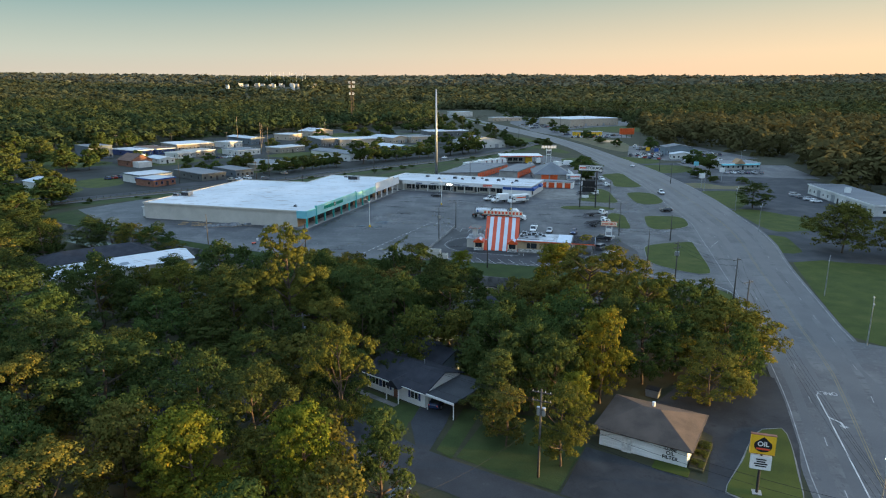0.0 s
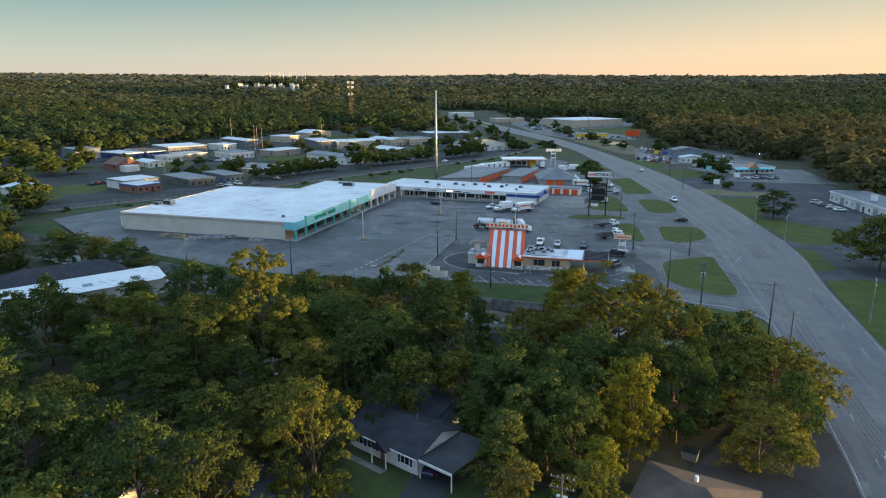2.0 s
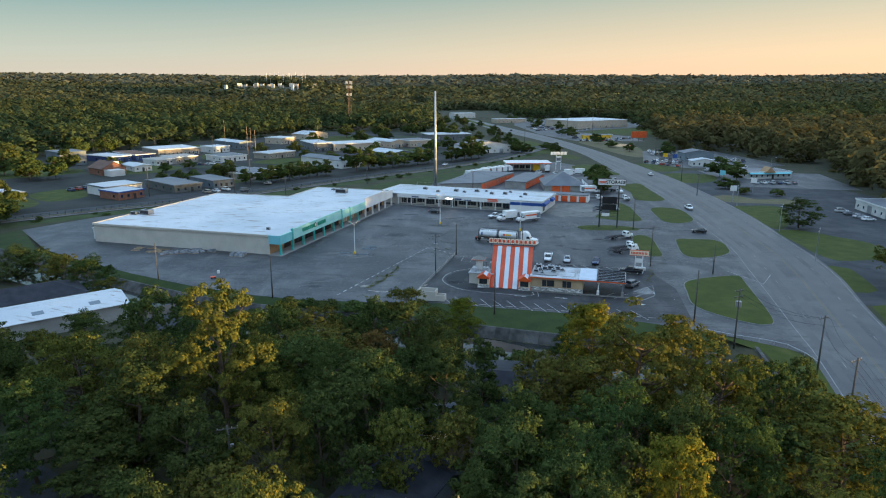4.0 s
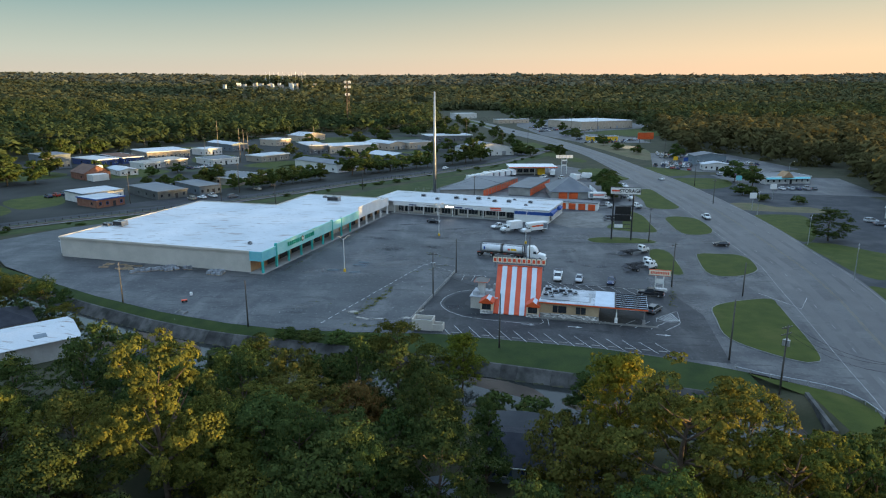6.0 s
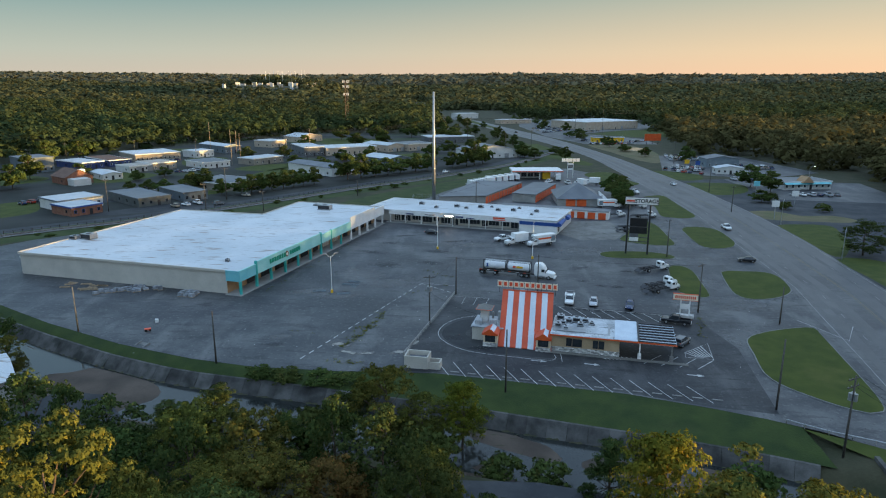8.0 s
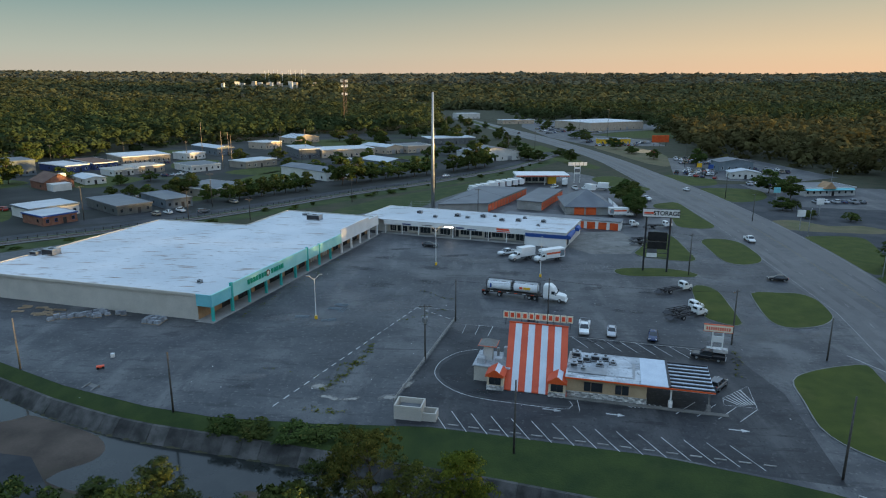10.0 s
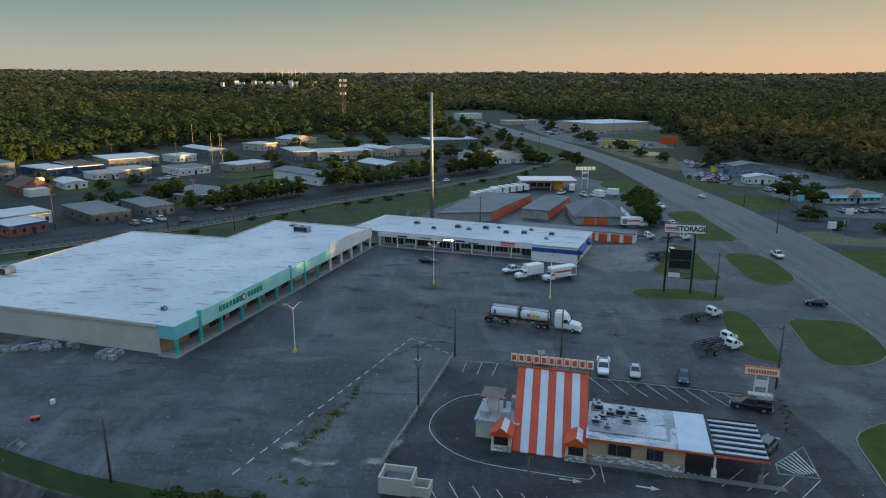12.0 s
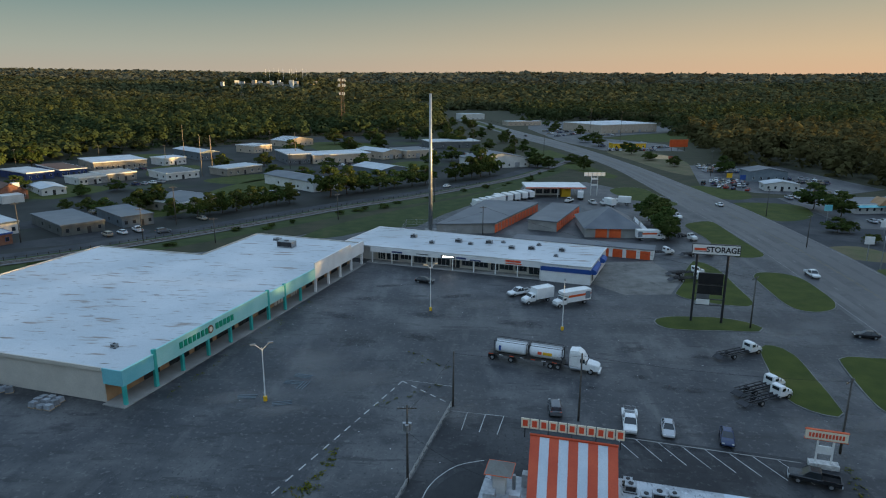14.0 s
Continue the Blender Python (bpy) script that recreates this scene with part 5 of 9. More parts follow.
for i in range(n_st):
    xa, xb = -0.15 + 9.8 * i / n_st, -0.15 + 9.8 * (i + 1) / n_st
    m_ = ORANGEROOF if i % 2 == 0 else WHITEROOFM
    e = 0.05 if i % 2 == 0 else 0.0
    s = Shape().hull([(xa, -0.5, 0.25 + e), (xb, -0.5, 0.25 + e), (xb + SH, RY, RZ + e), (xa + SH, RY, RZ + e)], [(xa, -0.5, 0.1), (xb, -0.5, 0.1), (xb + SH, RY, RZ - 0.25), (xa + SH, RY, RZ - 0.25)])
    part("roof_stripe", s, m_, burger, "orange roof stripe" if i % 2 == 0 else "white roof stripe")
    s = Shape().hull([(xa + SH, RY, RZ + e), (xb + SH, RY, RZ + e), (xb + 2 * SH, RY * 2 - 2.5, 2.5 + e), (xa + 2 * SH, RY * 2 - 2.5, 2.5 + e)], [(xa + SH, RY, RZ - 0.25), (xb + SH, RY, RZ - 0.25), (xb + 2 * SH, RY * 2 - 2.5, 2.25), (xa + 2 * SH, RY * 2 - 2.5, 2.25)])
    part("roof_stripe", s, m_, burger, "orange roof stripe" if i % 2 == 0 else "white roof stripe")
part("gable_wall", Shape().hull([(0.1, 0.2, 0), (9.4, 0.2, 0), (9.4 + 2 * SH, 13.8, 0), (0.1 + 2 * SH, 13.8, 0)], [(0.2 + SH, RY - 0.3, RZ - 0.5), (9.3 + SH, RY - 0.3, RZ - 0.5), (9.3 + SH, RY + 0.3, RZ - 0.5), (0.2 + SH, RY + 0.3, RZ - 0.5)]), CREAM, burger)
part("ridge_cap", Shape().box(-0.2 + SH, RY - 0.15, RZ - 0.05, 9.7 + SH, RY + 0.15, RZ + 0.12), ORANGEROOF, burger)
for px in (-2.9, 6.85):
    pav = part("dormer", Shape().box(px, -0.75, 0.75, px + 2.6, 1.6, 2.45), CREAM, burger, "small bay with striped gable roof")
    part("stone_base", Shape().box(px - 0.06, -0.82, 0, px + 2.66, 1.6, 0.78), STONE, pav)
    for k in range(4):
        a, b = px - 0.25 + 3.1 * k / 4, px - 0.25 + 3.1 * (k + 1) / 4
        hgt = lambda x: 2.45 + 0.9 * (1 - abs(x - px - 1.3) / 1.55)
        part("dormer_roof", Shape().hull([(a, -1.1, hgt(a)), (b, -1.1, hgt(b)), (b, 2.2, hgt(b)), (a, 2.2, hgt(a))], [(a, -1.1, hgt(a) + 0.14), (b, -1.1, hgt(b) + 0.14), (b, 2.2, hgt(b) + 0.14), (a, 2.2, hgt(a) + 0.14)]), WHITEROOFM if k == 2 else ORANGEROOF, pav)
    part("gable_trim", Shape().hull([(px - 0.3, -1.16, 2.35), (px + 2.9, -1.16, 2.35), (px + 2.9, -1.1, 2.35), (px - 0.3, -1.1, 2.35)], [(px + 1.1, -1.16, 3.52), (px + 1.5, -1.16, 3.52), (px + 1.5, -1.1, 3.52), (px + 1.1, -1.1, 3.52)]), ORANGE, pav)
    window_unit(pav, px + 0.35, px + 2.25, 0.95, 2.3, -0.75, DARKMETAL, 2)
part("wing_wall", Shape().box(9.45, 0.1, 1.0, 21.5, 9.4, 3.35), BURGERWALL, burger, "cream wing wall")
part("stone_base", Shape().box(9.45, 0.02, 0, 21.58, 9.45, 1.02), STONE, burger, "pale stone plinth")
part("wing_roof", Shape().box(9.3, -0.5, 3.35, 24.6, 9.8, 3.55), STAINEDROOF, burger, "flat white wing roof")
part("roof_panel", Shape().box(20.6, -0.45, 3.555, 24.5, 9.7, 3.62), PANELBLUE, burger, "smooth pale blue roof section")
part("roof_patch", Shape().box(14.2, 1.2, 3.555, 19.8, 1.6, 3.6).box(19.4, 1.6, 3.555, 19.8, 7.2, 3.6), METALGREY, burger, "dirty roof seam")
part("duct_tray", Shape().box(9.6, 1.2, 3.555, 15.5, 3.6, 3.75), METALGREY, burger, "grey sheet metal roof tray")
part("roof_trim", Shape().box(9.3, -0.58, 3.28, 31.1, -0.5, 3.52), ORANGE, burger, "orange roof edge")
for xa, xb in ((12.2, 13.2), (13.3, 15.0), (16.9, 17.8), (17.9, 18.9)):
    window_unit(burger, xa, xb, 1.25, 2.75, 0.1, DARKMETAL, 1)
cano = part("canopy", Shape().box(24.6, -0.5, 3.2, 31.1, 9.8, 3.3), PANELBLUE, burger, "pale canopy under dark beams")
for k in range(8):
    yy = -0.2 + 1.34 * k
    part("beam", Shape().box(24.9, yy, 3.305, 31.0, yy + 0.32, 3.56), DARKMETAL, cano)
part("end_beam", Shape().box(24.62, -0.45, 3.385, 24.9, 9.75, 3.7), DARKMETAL, cano)
for cx_, cy_ in ((25.0, 0.2), (30.4, 0.2), (30.4, 9.2), (25, 9.2)):
    part("canopy_column", Shape().box(cx_ - 0.3, cy_ - 0.3, 0, cx_ + 0.3, cy_ + 0.3, 1.1).box(cx_ - 0.12, cy_ - 0.12, 1.1, cx_ + 0.12, cy_ + 0.12, 3.2), STONE, burger)
part("patio", Shape().box(9.5, -0.95, 0, 33.2, 0.0, 0.14), APRON, burger)
part("kitchen_annex", Shape().box(-5.6, 2.0, 0, 0.4, 8.0, 2.6), WALLBEIGE, burger)
part("annex_roof", Shape().box(-5.8, 1.8, 2.6, 0.4, 8.2, 2.8), PALEUNIT, burger)
for q in ((-5.2, 2.6, 1.3, 1.2, 0.9), (-2.3, 2.6, 1.2, 1.0, 1.2), (-5.0, 6.6, 1.5, 1.1, 0.8), (-1.4, 6.2, 1.0, 1.0, 1.6)):
    part("annex_duct", Shape().box(q[0], q[1], 2.8, q[0] + q[2], q[1] + q[3], 2.8 + q[4]), PALEUNIT, burger)
part("exhaust_pipe", Shape().tube((-2.2, 5.6, 2.8), (-2.2, 5.6, 4.6), 0.22, None, 10), GALV, burger)
cup = part("cupola", Shape().box(-4.4, 4.2, 2.8, -3.0, 5.6, 5.5), OFFWHITE, burger, "square cupola with pyramid roof")
part("cupola_roof", Shape().hull([(-5.2, 3.4, 5.62), (-2.2, 3.4, 5.62), (-2.2, 6.4, 5.62), (-5.2, 6.4, 5.62)], [(-3.9, 4.7, 6.35), (-3.5, 4.7, 6.35), (-3.5, 5.1, 6.35), (-3.9, 5.1, 6.35)]), APRON, cup)
part("cupola_trim", Shape().box(-5.26, 3.34, 5.55, -2.14, 6.46, 5.62), ORANGE, cup)
BM = site(4.6, 121.2, -11.6)
for lx, ly, z, w in ((10.6, 7.6, 3.55, 1.3), (12.2, 6.2, 3.55, 1.2), (13.6, 6.8, 3.55, 1.4), (15.2, 7.2, 3.55, 1.1), (11.2, 5.2, 3.55, 1.0), (10.4, 3.6, 3.55, 1.1), (11.9, 2.6, 3.55, 0.8), (10.3, 8.8, 3.55, 1.0), (16.4, 6.0, 3.55, 0.9), (14.4, 4.8, 3.55, 1.0)):
    p = BM @ Vector((lx, ly, z))
    rooftop_unit(p.x, p.y, p.z, w, w * 0.85, w * 0.75, -12.7, "pale grey kitchen exhaust unit on the restaurant roof", PALEUNIT)
# laid stones of the plinths
stone_rng = random.Random(31)
stone_kit = [Shape().hull([(0, -0.05, 0.012), (w_, -0.05, 0.012), (w_, 0.0, 0.0), (0, 0.0, 0.0)], [(0.02, -0.05, h_ - 0.012), (w_ - 0.02, -0.05, h_ - 0.012), (w_, 0.0, h_), (0, 0.0, h_)]).mesh("stone", STONE) for w_, h_ in ((0.42, 0.19), (0.55, 0.19), (0.7, 0.19))]
for x0, x1, yf in ((9.5, 21.5, 0.02), (-2.95, -0.25, -0.82), (6.8, 9.45, -0.82)):
    for row in range(5 if x0 > 0 and x1 > 20 else 4):
        x = x0 + 0.12 * (row % 2)
        while x < x1 - 0.45:
            k = stone_rng.randrange(3) if x < x1 - 0.75 else 0
            piece("stone", stone_kit[k], burger, (x, yf - stone_rng.uniform(0.0, 0.03), 0.01 + row * 0.2))
            x += (0.42, 0.55, 0.7)[k] + 0.02
# rooftop sign: eleven cream boxes, each with a plain red bar pattern
part("roof_sign", Shape().box(-2.0, 9.1, 8.75, 9.7, 9.2, 8.85).box(-2.0, 9.1, 9.85, 9.7, 9.2, 9.95), DARKMETAL, burger, "rooftop sign of cream panels")
for k in range(11):
    x0 = -2.05 + k * 1.07
    bx = part("sign_panel", Shape().box(x0, 8.98, 8.78, x0 + 0.96, 9.1, 10.0), SIGNCREAM, burger, "cream sign panel")
    part("sign_bar", Shape().box(x0 + 0.2, 8.93, 9.02, x0 + 0.76, 8.985, 9.78), LETTERRED, bx)
for k in range(5):
    part("sign_leg", Shape().tube((-1.6 + k * 2.7, 9.0, 7.6), (-1.6 + k * 2.7, 9.15, 8.8), 0.06), DARKMETAL, burger)

# ---- storage units ----


def roller_doors(parent, a, b, n, w, z1, mat=ORANGE):
    """Ribbed roller doors along the outer side of wall a-b, facing its right."""
    a, b = Vector(a), Vector(b)
    d = (b - a).normalized()
    rot = math.atan2(d.y, d.x)
    for k in range(n):
        p = a + d * ((b - a).length * (k + 0.5) / n)
        dr = door_leaf(parent, -w / 2, w / 2, z1, 0, mat, 7)
        dr.matrix_basis = Matrix.LocRotScale((p.x, p.y, 0), Euler((0, 0, rot)), None)


stor = thing("storage_building", "grey-roofed storage building with orange roller doors", "storage building", group="storage buildings")
part("wall", Shape().prism([(-15, 269), (3.8, 272), (21.2, 312), (1, 316)], 0, 3.3), CONCRETE, stor)
part("roof", Shape().prism([(-15.4, 268.6), (4.0, 271.6), (21.6, 312.2), (0.8, 316.5)], 3.3, 3.5), GREYROOF, stor)
roller_doors(stor, (3.8, 272), (21.2, 312), 14, 2.5, 2.8)
stor = thing("storage_building", "narrow storage building with grey roof and orange doors", "storage building", group="storage buildings")
part("wall", Shape().prism([(15.2, 279), (24.4, 275.5), (36.4, 308), (27, 312)], 0, 3.3), CONCRETE, stor)
part("roof", Shape().prism([(14.8, 279), (24.6, 275.1), (36.8, 308.2), (26.7, 312.4)], 3.3, 3.55), GREYROOF, stor)
roller_doors(stor, (24.4, 275.5), (36.4, 308), 11, 2.6, 2.9)
stor = thing("storage_building", "hip-roofed storage building with two orange doors", "storage building", group="storage buildings")
part("wall", Shape().box(32.8, 268.5, 0, 50.4, 291, 3.0), CONCRETE, stor)
part("roof", Shape().hull([(32.2, 267.9, 3.0), (51.0, 267.9, 3.0), (51.0, 291.6, 3.0), (32.2, 291.6, 3.0)], [(41.7, 278.5, 7.9), (42.3, 278.5, 7.9), (42.3, 281.5, 7.9), (41.7, 281.5, 7.9)]), GREYROOF, stor)
for x0 in (36.0, 40.4):
    door_leaf(stor, x0, x0 + 3.7, 2.8, 268.5, ORANGE, 6)
stor = thing("storage_building", "long low white storage row with orange doors", "storage building", group="storage buildings")
part("wall", Shape().prism([(9, 252.8), (47.5, 241), (49.2, 246.2), (10.7, 258)], 0, 2.9), WHITE, stor)
part("roof", Shape().prism([(8.7, 252.5), (47.6, 240.6), (49.5, 246.5), (10.5, 258.4)], 2.9, 3.05), GREYROOF, stor)
roller_doors(stor, (32.8, 245.5), (47.2, 241.09), 4, 2.7, 2.4)
for y0 in (273.5, 281.5):
    tarp = thing("tarp", "white peaked tarp stretched beside the storage building", "tarp", group="white tarps")
    part("sheet", Shape().hull([(51.7, y0, 0.4), (55.2, y0, 0.3), (55.2, y0 + 6, 0.3), (51.7, y0 + 6, 0.4)], [(51.7, y0 + 2.6, 3.9), (52.3, y0 + 2.6, 3.5), (52.3, y0 + 3.2, 3.5), (51.7, y0 + 3.2, 3.9)]), WHITE, tarp)
    part("pole", Shape().tube((51.9, y0 + 2.9, 0), (51.9, y0 + 2.9, 3.95), 0.05), GALV, tarp)
kiosk = thing("rental_office", "truck rental office under a white flat canopy", "office", pose(32, 351, 0, 0, 0, 4))
part("canopy", Shape().box(-14, -7, 4.0, 12, 8, 4.7), WHITE, kiosk, "flat white canopy")
part("canopy_band", Shape().box(-14.1, -7.1, 4.1, 12.1, -7, 4.5), ORANGE, kiosk)
part("wall", Shape().box(-13, 0, 0, 4, 7, 4.0), OFFWHITE, kiosk)
part("booth", Shape().box(2, -4, 0, 6, -1, 3.4), SIGNYELLOW, kiosk, "yellow painted booth")
for px, py in ((-12, -6), (0, -6), (10, -6), (10, 6)):
    part("column", Shape().tube((px, py, 0), (px, py, 4), 0.18), WHITE, kiosk)
for k in range(4):
    window_unit(kiosk, -12 + k * 3.4, -9.2 + k * 3.4, 0.8, 2.8, 0, METALGREY, 2)


# ---- painted lines on the lots ----
def line_mark(parent, pts, w=0.12, z=0.058, mat=PAINT, name="painted_line"):
    s = stripe(pts, w, z)
    return part(name, s, mat, parent)


bays = thing("parking_bays", "white painted slanted parking bays on asphalt", "parking bays", kind="structure")
for k in range(15):
    x0, y0 = -6.6 + 2.915 * k, 113.9 - 0.577 * k
    line_mark(bays, [(x0, y0), (x0 + 2.3, y0 - 5.8)])
    part("wheel_stop", Shape().box(-0.75, -0.08, 0.03, 0.75, 0.08, 0.15), CONCRETE, bays).matrix_basis = pose(x0 + 3.3, y0 - 4.7, 0, 0, 0, -11)
for k in range(8):
    x0, y0 = 18.3 + 2.9 * k, 144.4 - 0.66 * k
    line_mark(bays, [(x0, y0), (x0 + 2.2, y0 - 5.3)])
line_mark(bays, [(17.8, 144.6), (41.5, 139.3)], 0.2, 0.064, CONCRETE, "kerb_strip")
for k in range(3):
    line_mark(bays, [(-2.2 + 2.7 * k, 149.8 - 0.35 * k), (-2.9 + 2.5 * k, 144.8 - 0.5 * k)])
line_mark(bays, [(-4.6, 150.2), (3.2, 149.1)])
for k in range(4):
    x0, y0 = 29.5 + 2.87 * k, 114.4 - 0.63 * k
    line_mark(bays, [(x0, y0), (x0 + 4.0, y0 + 3.9)])
for k in range(7):
    x0, y0 = 38.2 + 0.62 * k, 119.9 + 0.55 * k
    line_mark(bays, [(x0, y0 - 0.2), (40.0 + 0.4 * k, 117.4 + 0.1 * k)], 0.22)
line_mark(bays, [(38.2, 119.9), (43.7, 124.3), (42.2, 116.8), (37.6, 117.6), (38.2, 119.9)])
for k in range(9):
    line_mark(bays, [(21.4 + 0.8 * k, 117.9 - 0.12 * k), (23.4 + 0.6 * k, 116.0 - 0.04 * k)], 0.18)
lane = thing("drive_lane_line", "white painted line round the drive-through lane", "road marking", kind="structure")
line_mark(lane, smooth_line([(0.3, 137.2), (-3.2, 135.7), (-5.9, 132.2), (-7.0, 128.6), (-6.8, 125.2), (-4.7, 121.4), (-0.8, 118.3), (5.7, 116.4), (13.8, 115.0), (14.3, 117.6)], 1.0), 0.13)
line_mark(lane, [(15.6, 119.6), (15.4, 114.4)])


def arrow_mark(x, y, rz, s=1.0, bent=False):
    a = thing("lane_arrow", "white painted direction arrow on asphalt", "road marking", pose(x, y, 0.058, 0, 0, rz), "painted arrows", "structure")
    sh = Shape()
    pts = [(-1.4, -0.15), (0.3, -0.15), (0.3, -0.5), (1.4, 0), (0.3, 0.5), (0.3, 0.15), (-1.4, 0.15)]
    if bent:
        pts = [(-1.6, -0.15), (0.2, -0.15), (0.9, -0.7), (0.65, -0.95), (1.7, -1.2), (1.6, -0.2), (1.2, -0.45), (0.35, 0.15), (-1.6, 0.15)]
    sh.v, sh.f = [(px * s, py * s, 0) for px, py in pts], [tuple(range(len(pts)))]
    part("arrow", sh, PAINT, a)


arrow_mark(11.3, 114.6, -12)
arrow_mark(20.5, 113.6, -12)
arrow_mark(37.0, 110.0, -10)
arrow_mark(52.7, 22.8, -60, 0.95, True)
old = thing("old_lot_lines", "broken old parking lines and weeds on the lot", "road marking", kind="structure")
for a, b in (((-13.1, 159.8), (-31.2, 112.2)), ((-13.1, 159.8), (-4.9, 152.4))):
    n = 19 if a[0] > b[0] else 5
    for k in range(n):
        q = lambda f: (a[0] + (b[0] - a[0]) * f, a[1] + (b[1] - a[1]) * f)
        line_mark(old, [q(k / n), q((k + 0.55) / n)], 0.22)
line_mark(old, [(-12.6, 160.2), (-4.8, 158.4)], 0.1)
word_curve = bpy.data.curves.new("lane_word", "FONT")
word_curve.body, word_curve.size, word_curve.extrude = "ONLY", 1.35, 0.0
word_curve.align_x = word_curve.align_y = "CENTER"
word = new("lane_word", word_curve)
word.data.materials.append(PAINT)
word.matrix_world = pose(55.6, 31.8, 0.06, 0, 0, 170) @ Matrix.Diagonal((0.85, 1.25, 1, 1))
tagged(word, "white painted lane word on the highway", "road marking", kind="structure")
turn = thing("turn_lane_line", "white turn lane line on the highway", "road marking", kind="structure")
line_mark(turn, [(46.0, 2.5), (49.8, 16.4), (53.9, 31.5)], 0.18)
line_mark(turn, [(66.5, 138), (71, 127), (76, 135)], 0.14)

# ---- canal lining panels and spillway ----
lining = thing("canal_wall", "stained concrete canal lining in sloping panels", "canal wall", kind="structure")
ps = Shape().loft([[(x, 0.5, -1.4), (x, 0.5, -0.86), (x, 0.05, -0.86), (x, -1.75, -2.7), (x, -2.0, -2.98), (x, -0.1, -1.4)] for x in (-1.47, 1.47)]).mesh("lining_panel", CANAL)
cl = resample([(x, float(canal_edge(x))) for x in np.arange(-158, 46, 1.0)], 75)
for k in range(len(cl) - 1):
    a, b = Vector(cl[k]), Vector(cl[k + 1])
    m = (a + b) / 2
    piece("lining_panel", ps, lining, (m.x, m.y, 0.0), math.atan2((b - a).y, (b - a).x), ((b - a).length / 2.98, 1, 1))
spill = thing("canal_spillway", "pale concrete spillway chute over the canal wall", "spillway", pose(-63.0, 115.6, 0.1, 0, 0, -24))
part("chute", Shape().loft([[(x, 3.6, -0.2), (x, 3.6, 0.1), (x, 0.1, -0.72), (x, -1.9, -2.72), (x, -1.9, -2.95), (x, 0.0, -1.1)] for x in (-1.2, 1.2)]), KERB, spill)
for sx_ in (-1.1, 1.0):
    part("side_wall", Shape().loft([[(x, 3.6, -0.2), (x, 3.6, 0.3), (x, 0.1, -0.5), (x, -1.95, -2.5), (x, -1.95, -2.95), (x, 0.0, -1.1)] for x in (sx_ - 0.2, sx_ + 0.1)]), KERB, spill)
culv = thing("culvert_headwall", "concrete culvert headwall and guard rail beside the road", "culvert", pose(51.4, 79.5, 0, 0, 0, 82))
part("headwall", Shape().box(-6, -0.3, -2.6, 6, 0.3, 0.5), CANAL, culv)
# dark panel on the solid headwall, painted shade of the culvert mouth
part("opening_shade", Shape().box(-3, 0.3, -2.5, 3, 0.34, -0.6), DOOR, culv)
rail = thing("guard_rail", "low grey steel guard rail by the canal bridge", "guard rail")
gr = smooth_line([(44.8, 94.4), (49.2, 91.4), (54.2, 89.1), (58.2, 86.3), (59.5, 82.6), (59.9, 78.5)], 2.0)
part("beam", Shape().pipe([(*p, 0.65) for p in gr], 0.07, 6), GALV, rail)
for p in gr:
    part("post", Shape().box(p[0] - 0.06, p[1] - 0.06, 0, p[0] + 0.06, p[1] + 0.06, 0.7), GALV, rail)

# ---- poles, lamps, signs ----


def utility_pole(x, y, h, rz=0.0, arms=1, cans=0, mat=None, label="weathered wooden utility pole with a crossarm", lean=0.0, group="utility poles"):
    u = thing("utility_pole", label, "utility pole", pose(x, y, max(float(terrain(x, y)), -0.3) if y < 130 else float(terrain(x, y)), 0, lean, rz), group)
    part("pole", Shape().tube((0, 0, -0.2), (0, 0, h), 0.17, 0.11, 9), mat or WOODPOLE, u, smooth=True)
    for k in range(arms):
        z = h - 0.5 - 1.1 * k
        arm = part("crossarm", Shape().box(-1.2, 0.1, z - 0.06, 1.2, 0.22, z + 0.06), WOODPOLE, u)
        for q in (-1.05, -0.45, 0.45, 1.05):
            part("insulator", Shape().tube((q, 0.16, z + 0.06), (q, 0.16, z + 0.24), 0.05, 0.03, 6), GALV, arm)
    for k in range(cans):
        a = 2.1 * k + 0.5
        part("transformer", Shape().tube((0.36 * math.cos(a), 0.36 * math.sin(a), h - 3.4), (0.36 * math.cos(a), 0.36 * math.sin(a), h - 2.4), 0.24, None, 12), GALV, u, "grey transformer can")
    return u


def wires(name, pts, sag=0.6, r=0.018, n=10, label="sagging dark overhead power cables"):
    w = thing(name, label, "power line")
    for a, b in pts:
        a, b = Vector(a), Vector(b)
        part("cable", Shape().pipe([a.lerp(b, k / n) - Vector((0, 0, sag * 4 * k / n * (1 - k / n))) for k in range(n + 1)], r, 4), BLACK, w)
    return w


def lot_lamp(x, y, h, rz, arms=2):
    u = thing("parking_lamp", "pale steel parking lot lamp on a yellow base", "street lamp", pose(x, y, 0, 0, 0, rz), "parking lot lamps")
    part("base", Shape().tube((0, 0, 0), (0, 0, 0.75), 0.32, 0.3, 12), SIGNYELLOW, u, "yellow painted concrete base")
    part("pole", Shape().tube((0, 0, 0.75), (0, 0, h - 0.8), 0.11, 0.07, 10), WHITE, u)
    for s_ in ((-1, 1) if arms == 2 else (1,)):
        arm = part("arm", Shape().tube((0, 0, h - 1.2), (s_ * 0.8, 0, h - 0.4), 0.045).tube((s_ * 0.8, 0, h - 0.4), (s_ * 1.3, 0, h - 0.15), 0.045), WHITE, u)
        part("lamp_head", Shape().box(s_ * 1.3 - 0.4, -0.16, h - 0.25, s_ * 1.3 + 0.4, 0.16, h - 0.05), METALGREY, arm)


